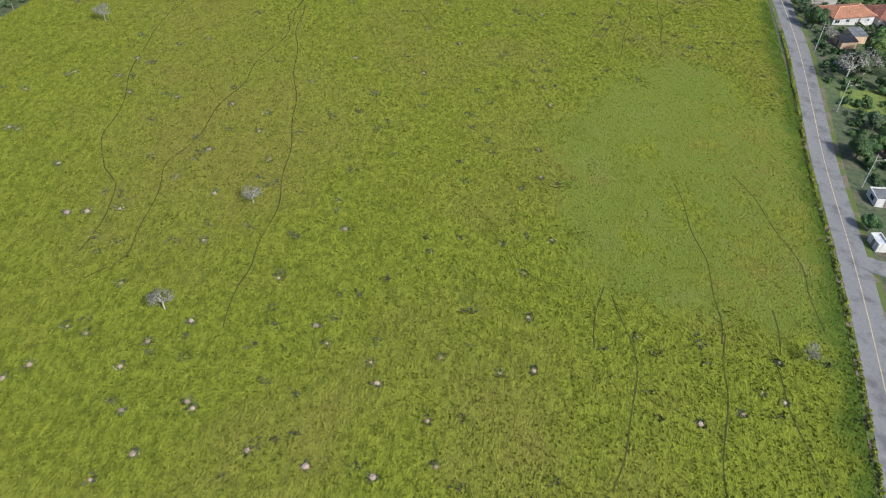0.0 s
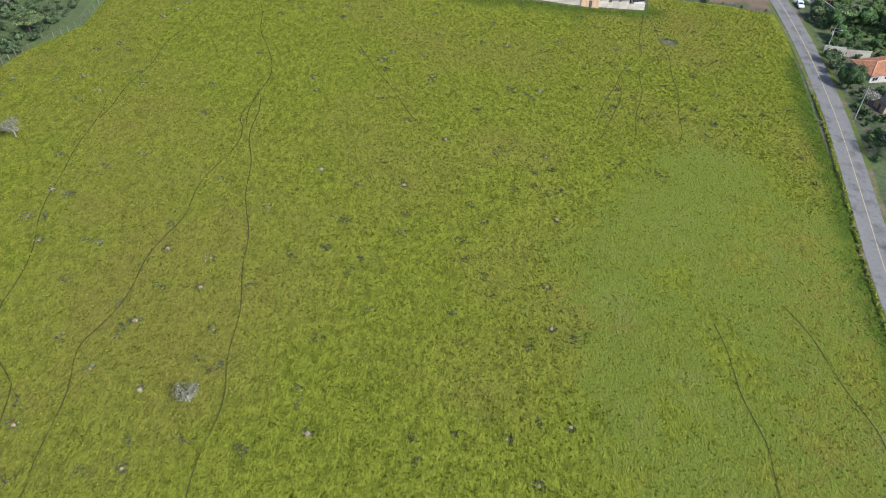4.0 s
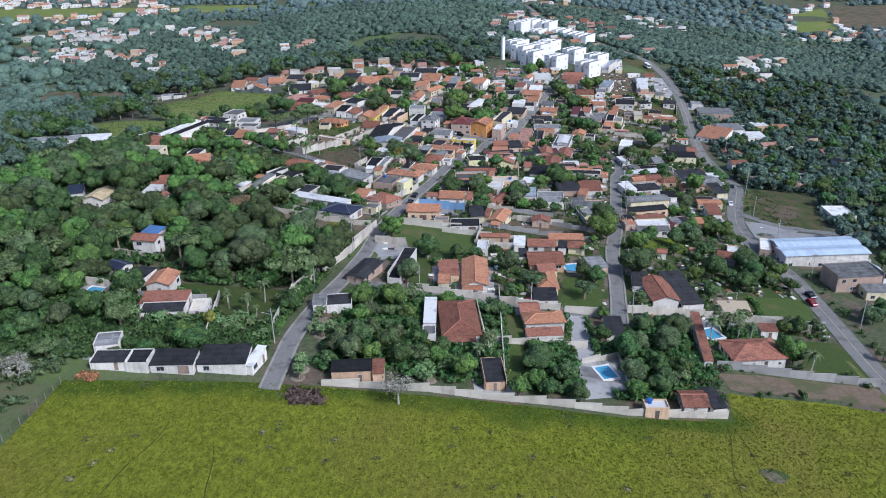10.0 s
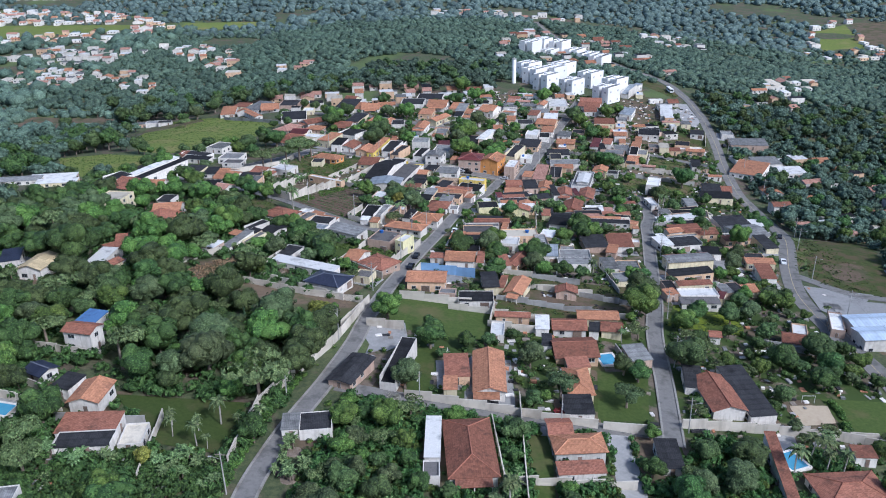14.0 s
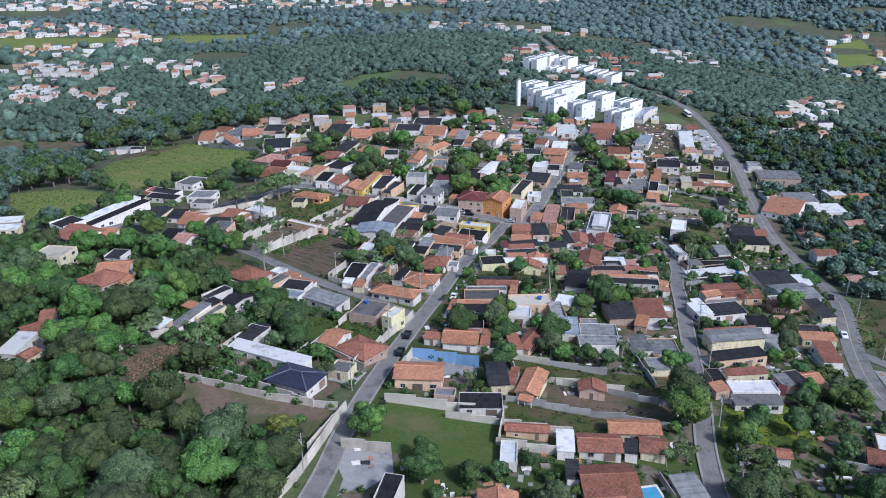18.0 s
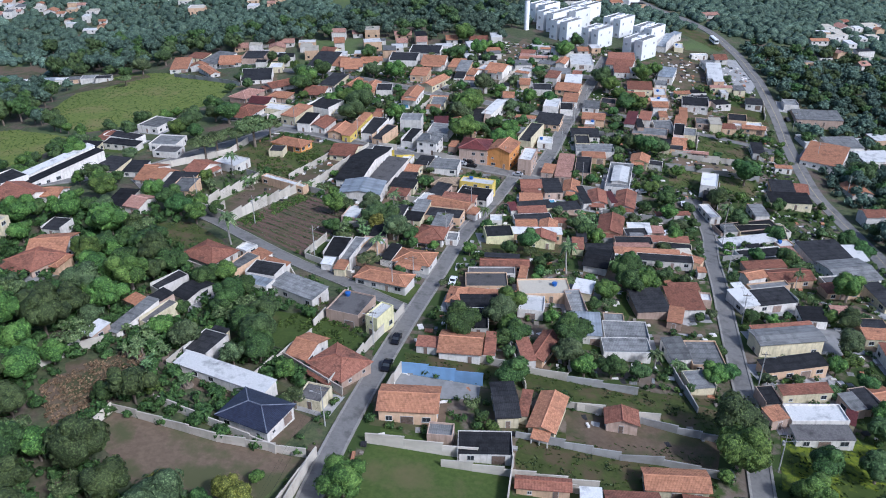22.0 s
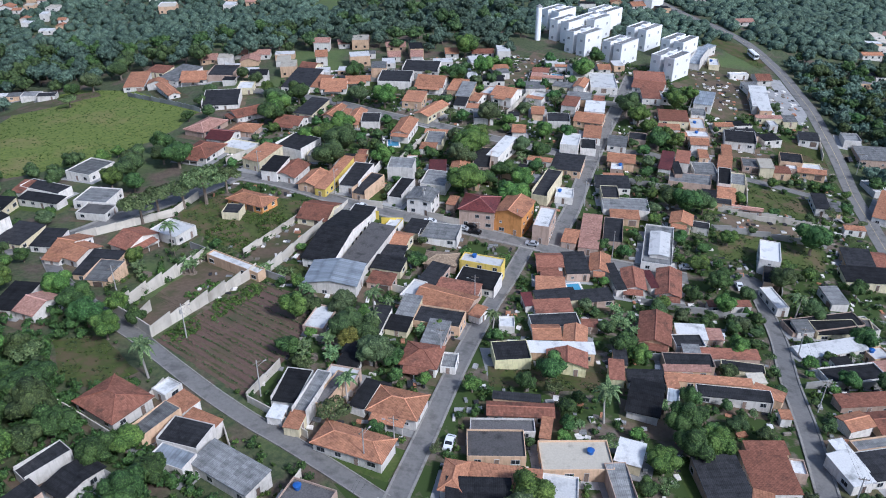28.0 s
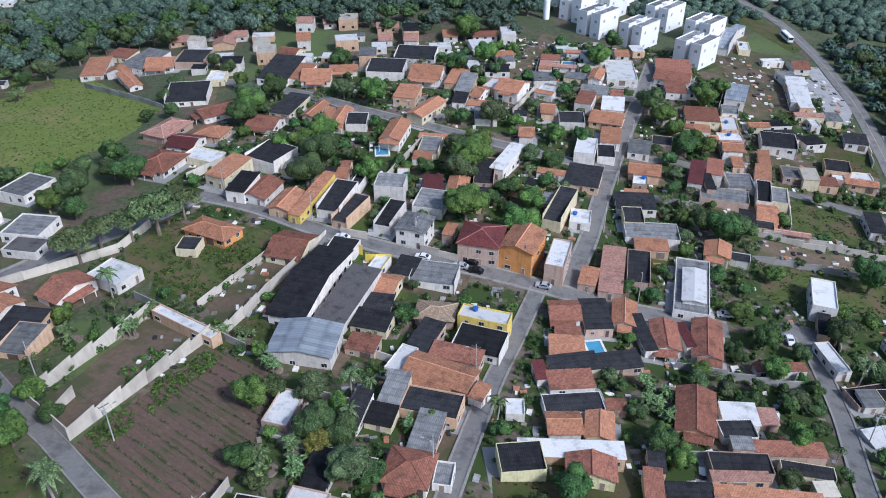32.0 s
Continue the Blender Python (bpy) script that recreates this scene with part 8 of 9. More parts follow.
# ---- cars ----
def car_parts(paint):
    s = Soup()
    prof = [(-2.0, 0.35), (-2.05, 0.75), (-1.9, 0.92), (-0.95, 1.0), (-0.4, 1.42), (0.9, 1.45), (1.6, 1.0), (2.0, 0.9), (2.05, 0.4)]
    for y0, y1 in ((-0.82, 0.82),):
        s.face([(x, y0, z) for x, z in prof])
        s.face([(x, y1, z) for x, z in prof[::-1]])
        for (x0, z0), (x1, z1) in zip(prof, prof[1:] + prof[:1]):
            s.face([(x0, y0, z0), (x0, y1, z0), (x1, y1, z1), (x1, y0, z1)])
    body = s.mesh("body", paint)
    panes = []
    for name, faces in (("windscreen", [(-0.93, -0.7, 1.03), (-0.93, 0.7, 1.03), (-0.43, 0.64, 1.42), (-0.43, -0.64, 1.42)][::-1]), ("rear_window", [(0.95, -0.64, 1.44), (0.95, 0.64, 1.44), (1.57, 0.7, 1.03), (1.57, -0.7, 1.03)][::-1]),
                        ("side_window", [(-0.75, -0.835, 1.02), (-0.35, -0.835, 1.36), (0.85, -0.835, 1.38), (1.3, -0.835, 1.02)]), ("side_window", [(-0.75, 0.835, 1.02), (-0.35, 0.835, 1.36), (0.85, 0.835, 1.38), (1.3, 0.835, 1.02)])):
        s = Soup()
        s.slab(faces, 0.02)
        panes.append(s.mesh(name, GLASS))
    return [body] + panes


WHEEL = Soup()
WHEEL.tube((0, -0.1, 0.31), (0, 0.1, 0.31), 0.31, 0.31, 14)
WHEEL.tube((0, 0.1, 0.31), (0, -0.1, 0.31), 0.31, 0.31, 14)
WHEEL = WHEEL.mesh("wheel", WIRE)
CAR_PAINT = {k: material("car paint " + k, c, c, tuple(v * 0.9 for v in c), rough=0.25, bump=0, vary=0) for k, c in (("black", (0.012, 0.012, 0.015)), ("white", (0.75, 0.75, 0.75)), ("silver", (0.4, 0.41, 0.42)), ("red", (0.28, 0.02, 0.02)))}
CARS = {k: car_parts(m) for k, m in CAR_PAINT.items()}


def car(paint, x, y, turn, lift=0.17):
    base = new("car")
    base.matrix_world = pose(x, y, gz(x, y) + lift, 0, 0, turn)
    tagged(base, f"small {paint} hatchback car parked at the roadside", "car")
    for me in CARS[paint]:
        child(me.name.split(".")[0], me, base)
    for u in (-1.25, 1.25):
        for v in (-0.74, 0.74):
            child("wheel", WHEEL, base, (u, v, 0))


# ---- green filling between the houses ----
def open_lot(x, y):
    return any(k in ("field", "soil", "plowed", "lawn", "paved", "grass", "garden") and bool(inside(c, x, y)) for k, c in LOTS)


def filler(poly, count, roofs):
    """Small sheds and lean-tos packed between the houses, turned like the nearest of them."""
    xs, ys = [p[0] for p in poly], [p[1] for p in poly]
    made = tries = 0
    while made < count and tries < count * 40:
        tries += 1
        x, y = R.uniform(min(xs), max(xs)), R.uniform(min(ys), max(ys))
        if not inside(poly, x, y) or open_lot(x, y):
            continue
        w, d = R.uniform(4, 12), R.uniform(3, 6.5)
        if R.random() < 0.5:
            w, d = d, w
        near = min(PLOTS, key=lambda q: (q[0] - x) ** 2 + (q[1] - y) ** 2)
        if R.random() < 0.7 and near[3] > 1.6 and near[4] > 1.6:
            # built against a side of the neighbouring house
            a, k = near[2], R.randrange(4)
            u, v = ((near[3] + w / 2 + 0.05, R.uniform(-0.5, 0.5) * near[4]), (-near[3] - w / 2 - 0.05, R.uniform(-0.5, 0.5) * near[4]), (R.uniform(-0.5, 0.5) * near[3], near[4] + d / 2 + 0.05), (R.uniform(-0.5, 0.5) * near[3], -near[4] - d / 2 - 0.05))[k]
            x, y = near[0] + u * math.cos(a) - v * math.sin(a), near[1] + u * math.sin(a) + v * math.cos(a)
            if any(open_lot(x + i * w * 0.5, y + j * d * 0.5) for i in (-1, 0, 1) for j in (-1, 0, 1)) or not clear_of(x, y, -0.05) or any(not clear_of(x + i * math.cos(a) - j * math.sin(a), y + i * math.sin(a) + j * math.cos(a), 0.02) for i, j in ((w / 2, d / 2), (-w / 2, d / 2), (w / 2, -d / 2), (-w / 2, -d / 2), (w / 2, 0), (-w / 2, 0))):
                continue
        elif not clear_of(x, y, 0.45 * max(w, d)) or any(open_lot(x + i * w * 0.5, y + j * d * 0.5) for i in (-1, 1) for j in (-1, 1)):
            continue
        if any((x - a) ** 2 + (y - b) ** 2 < (0.5 * c + 2) ** 2 for a, b, c in TREES):
            continue
        k = R.choice(roofs)
        form = {"w": "F", "d": "F"}.get(k, R.choice("SSG") if k in "rop" else "S")
        house(x, y, math.degrees(near[2]), w, d, R.uniform(2.2, 2.8), form, k, R.choice("wwwwpPC"), {"F": "garage", "S": "lean_to", "G": "shed"}[form])
        made += 1


def plot_walls(count):
    """Low walls between neighbouring plots, along the sides of houses."""
    made = 0
    for hx, hy, a, hw, hd in R.sample(PLOTS, len(PLOTS)):
        if made >= count:
            break
        if not (-125 < hx < 100 and 262 < hy < 660) or hw * hd < 6:
            continue
        long_x = hw > hd
        side = R.choice((-1, 1))
        reach = R.uniform(4, 14)
        if long_x:
            ends = [(-hw - reach, side * (hd + 1.0)), (hw + R.uniform(1, 6), side * (hd + 1.0))]
        else:
            ends = [(side * (hw + 1.0), -hd - reach), (side * (hw + 1.0), hd + R.uniform(1, 6))]
        pts = [(hx + u * math.cos(a) - v * math.sin(a), hy + u * math.sin(a) + v * math.cos(a)) for u, v in ends]
        line = [(pts[0][0] + (pts[1][0] - pts[0][0]) * t, pts[0][1] + (pts[1][1] - pts[0][1]) * t) for t in np.linspace(0, 1, 9)]
        if not all(clear_of(x, y, 0.3) for x, y in line) or open_lot(*line[4]):
            continue
        boundary_wall(R.uniform(1.5, 2.1), R.choice(("white", "white", "grey", "grey")), *pts)
        made += 1


def light_tree(kind, m, size, fine=2):
    """A cheaper tree for the crowded groves: vertices, triangles and which are leaves."""
    flat = 0.9 if kind != "a" else 0.45
    c, r = lobes_of((8 if fine == 2 else 7) if kind != "a" else 10, 0.58 if kind != "a" else 0.66, 0.85 if kind != "a" else 0.3, 0.98 if kind != "a" else 1.2)
    vs, fs, n = [], [], 0
    if kind != "a":
        for p, q in zip(c, r):
            v, f = ball(p, q * 0.9 * np.array((1, 1, flat)), fine, 0.13)
            vs.append(v), fs.append(f + n)
            n += len(v)
    pick = rng.choice(len(c), m, p=r ** 2 / (r ** 2).sum())
    d = rng.normal(size=(m, 3))
    d[:, 2] = np.abs(d[:, 2]) * 0.9 - 0.3
    d /= np.linalg.norm(d, axis=1)[:, None]
    p = c[pick] + d * (r[pick] * rng.uniform(0.85, 1.1, m))[:, None] * (1, 1, flat)
    nn = d + (0, 0, 0.2) + rng.normal(size=d.shape) * 0.3
    nn /= np.linalg.norm(nn, axis=1)[:, None]
    v, f = flat_leaves(p, nn, size)
    vs.append(v), fs.append(f + n)
    nl = sum(len(f) for f in fs)
    n += len(v)
    tv = np.array([(0.08, 0, -0.1), (-0.04, 0.07, -0.1), (-0.04, -0.07, -0.1), (0.05, 0, 1.2), (-0.025, 0.045, 1.2), (-0.025, -0.045, 1.2)])
    tf = np.array([(0, 1, 4), (0, 4, 3), (1, 2, 5), (1, 5, 4), (2, 0, 3), (2, 3, 5)]) + n
    vs.append(tv), fs.append(tf)
    return np.vstack(vs), np.vstack(fs), np.r_[np.zeros(nl, int), np.ones(6, int)]


GLADES = [(-214, 452, 17), (-228, 446, 17), (-202, 440, 13), (-178, 460, 12), (-186, 450, 10), (-111, 276, 5.5), (-111, 268, 3.5), (-84, 281, 7)]
LIGHT = {k: [light_tree(k, m, size, fine) for _ in range(n)] for k, n, m, size, fine in (("m", 9, 430, 0.06, 2), ("a", 3, 800, 0.055, 2), ("y", 2, 500, 0.055, 2), ("f", 6, 200, 0.085, 1))}


# e brings its painted haze tint into the surrounding groves
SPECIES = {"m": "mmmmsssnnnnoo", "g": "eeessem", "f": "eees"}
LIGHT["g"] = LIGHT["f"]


def in_front(x, y, r):
    """True where a tree would stand right before a house as seen from the town's middle."""
    for hx, hy, a, hw, hd in PLOTS:
        if hw * hd < 8 or abs(x - hx) > 45 or not -45 < y - hy < 12:
            continue
        f = math.hypot(hx + 18, 190.0)
        dx, dy = x - hx, y - hy
        along, side = (dx * (hx + 18) + dy * 190.0) / f, (dx * 190.0 - dy * (hx + 18)) / f
        if abs(side) < hw + 0.5 * r and -hd - 3.0 * r < along < hd:
            return True
    return False


def grove(poly, count, kinds, r0, r1, gap=0.75, label="garden trees crowded between houses"):
    """Trees too many to count, in one mesh for each kind of leaf."""
    xs, ys = [p[0] for p in poly], [p[1] for p in poly]
    made = tries = 0
    heaps = {}
    while made < count and tries < count * 12:
        tries += 1
        x, y = R.uniform(min(xs), max(xs)), R.uniform(min(ys), max(ys))
        if not inside(poly, x, y):
            continue
        r = R.uniform(r0, r1)
        if any(open_lot(x + 0.6 * r * i, y + 0.6 * r * j) for i, j in ((0, 0), (1, 0), (-1, 0), (0, 1), (0, -1))) or not clear_of(x, y, r * 0.6) or (r > 2.2 and in_front(x, y, r)) or any((x - a) ** 2 + (y - b) ** 2 < (c + r) ** 2 for a, b, c in GLADES):
            continue
        if any((x - a) ** 2 + (y - b) ** 2 < (gap * (r + c)) ** 2 for a, b, c in TREES):
            continue
        TREES.append((x, y, r))
        made += 1
        k = R.choice(kinds)
        v, f, w = R.choice(LIGHT[k])
        k = R.choice(SPECIES.get(k, k))
        a = R.uniform(0, 6.28)
        q = np.array([[math.cos(a), -math.sin(a), 0], [math.sin(a), math.cos(a), 0], [0, 0, R.uniform(0.85, 1.15)]])
        heaps.setdefault(k, []).append((v @ q.T * r + (x, y, gz(x, y)), f, w))
    for k, bits in heaps.items():
        n, vs, fs, ws = 0, [], [], []
        for v, f, w in bits:
            vs.append(v), fs.append(f + n), ws.append(w)
            n += len(v)
        tagged(new("grove", quick_mesh("grove", np.vstack(vs), np.vstack(fs), [LEAF[k], BARK], np.concatenate(ws))), label, "trees", kind="stuff")


filler([(-22, 400), (28, 400), (38, 500), (-10, 505)], 6, "bbbroopyd")
filler([(42, 330), (78, 330), (98, 480), (48, 480)], 14, "bbroopywd")
filler([(-100, 455), (-40, 415), (-28, 505), (-80, 525)], 12, "bbyrw")
filler([(-110, 545), (-8, 525), (8, 585), (-90, 605)], 16, "bbroopyw")
filler([(2, 520), (100, 512), (100, 575), (10, 585)], 12, "bbroopyw")
filler([(-45, 330), (20, 305), (28, 395), (-30, 400)], 6, "brooyw")
filler([(-90, 612), (8, 590), (25, 680), (-60, 660)], 16, "broopyw")
filler([(15, 600), (98, 590), (96, 680), (50, 670)], 14, "broopyw")
plot_walls(210)
grove([(-190, 262), (-62, 262), (-58, 330), (-60, 390), (-125, 450), (-190, 440)], 260, "mmmmmmma", 3.2, 7.0, 0.5, "dense garden wood of broadleaf trees")
grove([(-135, 180), (-104, 190), (-102, 250), (-190, 262), (-190, 180)], 30, "mmaa", 2.0, 4.0, 0.85, "scattered young trees beyond the fence")
grove([(-48, 255), (38, 258), (20, 292), (-48, 295)], 45, "mmma", 1.8, 3.8, 0.66)
grove([(-130, 455), (-30, 400), (-22, 505), (-120, 535)], 40, "mmma", 1.4, 3.0)
grove([(-35, 300), (90, 300), (85, 400), (-25, 400)], 70, "mmmma", 1.4, 3.4)
grove([(-25, 400), (95, 420), (100, 500), (-10, 500)], 75, "mmmma", 1.2, 2.8)
grove([(-120, 545), (-10, 525), (10, 690), (-120, 640)], 90, "mmmma", 1.5, 3.6)
grove([(0, 520), (100, 510), (98, 680), (40, 680)], 70, "mmmma", 1.4, 3.2)
grove([(94, 290), (160, 290), (170, 470), (112, 470), (95, 440)], 60, "mmmma", 2.4, 5.0, 0.65, "trees below the road")
grove([(92, 110), (130, 110), (130, 280), (97, 280)], 40, "mmma", 2.2, 4.6, 0.7, "trees beside the road")
grove([(-200, 450), (-150, 455), (-150, 560), (-210, 560)], 40, "mmm", 2.2, 4.5)
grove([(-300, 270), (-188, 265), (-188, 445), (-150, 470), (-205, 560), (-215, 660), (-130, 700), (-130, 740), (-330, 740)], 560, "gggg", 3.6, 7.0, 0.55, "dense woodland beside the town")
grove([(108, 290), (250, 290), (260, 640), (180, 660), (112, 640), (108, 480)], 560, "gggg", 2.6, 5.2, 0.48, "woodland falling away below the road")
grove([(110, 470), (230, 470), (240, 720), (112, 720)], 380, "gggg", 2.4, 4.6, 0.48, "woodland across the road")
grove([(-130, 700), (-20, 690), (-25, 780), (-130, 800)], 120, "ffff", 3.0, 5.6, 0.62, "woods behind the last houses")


# ---- shrubs and far woods, uncountable ----
def foliage_heap(name, x, y, r, mat_, label, cat, leaves=7, squash=0.8, leaf=(0.25, 0.5), core_size=0.7, rise=0.9):
    """Many low clumps of leaves in one mesh."""
    n = len(x)
    z = land(x, y)
    bv, bf = ball(np.zeros(3), np.ones(3))
    jit = rng.uniform(0.7, 1.28, (n, len(bv), 1))
    rise = rise * rng.uniform(0.7, 1.45, n)
    core = bv[None] * jit * r[:, None, None] * (core_size, core_size, squash * core_size)
    core = core + np.stack([x, y, z + r * squash * rise], 1)[:, None]
    cf = (bf[None] + (np.arange(n) * len(bv))[:, None, None]).reshape(-1, 3)
    m = n * leaves
    d = rng.normal(size=(m, 3))
    d[:, 2] = np.abs(d[:, 2])
    d /= np.linalg.norm(d, axis=1)[:, None]
    rr = np.repeat(r, leaves)[:, None]
    p = np.repeat(np.stack([x, y, z + r * squash * rise], 1), leaves, 0) + d * rr * (0.95, 0.95, squash)
    nn = d + rng.normal(size=d.shape) * 0.4
    nn /= np.linalg.norm(nn, axis=1)[:, None]
    up = rng.normal(size=(m, 3))
    t = np.cross(nn, up)
    t /= np.linalg.norm(t, axis=1)[:, None] + 1e-9
    b = np.cross(nn, t)
    s = rr * rng.uniform(*leaf, (m, 1))
    lv = np.stack([p - t * s * 1.3 - b * s * 0.5, p + t * s * 1.3 - b * s * 0.6, p + b * s * 1.3], 1).reshape(-1, 3)
    lf = np.arange(3 * m).reshape(-1, 3) + n * len(bv)
    tagged(new(name, quick_mesh(name, np.vstack([core.reshape(-1, 3), lv]), np.vstack([cf, lf]), mat_)), label, cat, kind="stuff")


def far_noise(x, y, scale, seed):
    return np.sin(x / scale + seed) * np.cos(y / scale * 1.3 - seed) + 0.6 * np.sin((x + y) / scale * 2.1 + seed * 2) + 0.4 * np.cos((x - 2 * y) / scale * 1.7)


def near_built(x, y, r):
    """True where a building or road comes within r (arrays)."""
    hit = np.zeros(len(x), bool)
    for hx, hy, a, hw, hd in PLOTS:
        dx, dy = x - hx, y - hy
        u, v = dx * math.cos(a) + dy * math.sin(a), -dx * math.sin(a) + dy * math.cos(a)
        hit |= (np.abs(u) < hw + r) & (np.abs(v) < hd + r)
    for ln, w in ROAD_LINES:
        for q in ln[::1]:
            hit |= (x - q[0]) ** 2 + (y - q[1]) ** 2 < (w + r + 0.8) ** 2
    return hit


def shrubs(name, count, poly, r0, r1, mat_, label, lots=True):
    xs, ys = [p[0] for p in poly], [p[1] for p in poly]
    x, y = rng.uniform(min(xs), max(xs), count), rng.uniform(min(ys), max(ys), count)
    r = rng.uniform(r0, r1, count)
    ok = inside(poly, x, y)
    x, y, r = x[ok], y[ok], r[ok]
    ok = ~near_built(x, y, r * 0.8) & ~inside(PASTURE_EDGE, x, y)
    if lots:
        for k, c in LOTS:
            ok &= ~inside(c, x, y)
    foliage_heap(name, x[ok], y[ok], r[ok], mat_, label, "shrub", leaves=18, leaf=(0.2, 0.4))


def crop_rows(name, poly, turn, gap, along, size, mat_, label):
    """Plants in rows over a plot."""
    cx, cy = np.mean([p[0] for p in poly]), np.mean([p[1] for p in poly])
    c, q = math.cos(radians(turn)), math.sin(radians(turn))
    u, v = np.meshgrid(np.arange(-40, 40, along), np.arange(-40, 40, gap))
    u, v = (u + rng.normal(size=u.shape) * along * 0.4).ravel(), (v + rng.normal(size=v.shape) * 0.12).ravel()
    x, y = cx + u * c - v * q, cy + u * q + v * c
    ok = inside(poly, x, y) & (rng.uniform(size=len(x)) < 0.8)
    x, y = x[ok], y[ok]
    n = len(x)
    z, s = land(x, y) + 0.05, size * rng.uniform(0.5, 1.4, n)
    a = rng.uniform(0, 6.28, n)
    w = np.empty((n, 6, 3))
    for k in range(2):
        dx, dy = np.cos(a + 1.6 * k) * s * 0.6, np.sin(a + 1.6 * k) * s * 0.6
        w[:, 3 * k] = np.stack([x - dx, y - dy, z + s * 0.9], 1)
        w[:, 3 * k + 1] = np.stack([x, y, z], 1)
        w[:, 3 * k + 2] = np.stack([x + dx, y + dy, z + s], 1)
    k = np.arange(n)[:, None] * 6
    f = np.concatenate([np.hstack([k, k + 1, k + 2]), np.hstack([k + 3, k + 4, k + 5])])
    tagged(new(name, quick_mesh(name, w.reshape(-1, 3), f, mat_)), label, "crop", kind="stuff")


def furrows(name, poly, turn, gap):
    """Low uneven ridges of turned soil along a plot."""
    cx, cy = np.mean([p[0] for p in poly]), np.mean([p[1] for p in poly])
    c, q = math.cos(radians(turn)), math.sin(radians(turn))
    so = Soup()
    for k, v in enumerate(np.arange(-40, 40, gap)):
        last = None
        for u in np.arange(-45, 45, 0.6):
            e = v + 0.35 * math.sin(u * 0.09 + k) + R.uniform(-0.1, 0.1)
            x, y = cx + u * c - e * q, cy + u * q + e * c
            if not (inside(poly, x, y) and far_noise(np.array([x]), np.array([y]), 7.0, 4.0)[0] > -0.9):
                last = None
                continue
            h, w, n = R.uniform(0.12, 0.34), R.uniform(0.3, 0.5), len(so.v)
            for s, up in ((-w, -0.05), (R.uniform(-0.1, 0.1), h), (w, -0.05)):
                px, py = x - s * q, y + s * c
                so.v.append((px, py, gz(px, py) + 0.09 + up))
            if last is not None:
                for j in (0, 1):
                    so.f.append((last + j, n + j, n + j + 1, last + j + 1))
                    so.m.append(0)
            last = n
    tagged(new(name, so.mesh(name, SOIL)), "uneven ridges of turned brown soil in the plowed plot", "soil", kind="stuff")


# parked cars
car('black', -43.6, 376.4, 82.9, 0.19)
car('black', -43.3, 387.9, 82.9, 0.19)
car('white', -70.1, 526, -15.3, 0.19)
car('white', -48, 521, -11.6, 0.19)
car('white', 29.1, 514.8, -4.8, 0.19)
car('white', 43.4, 508.3, 92.2, 0.33)
car('silver', -16.7, 515.5, -13.2, 0.19)
car('white', -33.2, 420.1, 80.3, 0.19)
car('black', -35.5, 521.3, -11.6, 0.19)
car('black', -34, 518, -11.6, 0.19)
car('silver', -38, 519.1, -11.6, 0.19)
car('white', 84.7, 421.8, 82.6, 0.19)
car('black', 95.9, 460.3, 73.5, 0.19)
car('black', 84, 328, 100.8, 0.19)
car('red', 82.4, 322.4, 100.8, 0.33)
car('white', -161.7, 495.2, 47.3, 0.19)
car('white', 31, 477.2, 78.1, 0.19)
car('white', 91.6, 274, 87.4, 0.19)
car('black', 110.4, 612.1, 92.1, 0.19)
car('white', 86.6, 641.9, 92.1, 0.19)

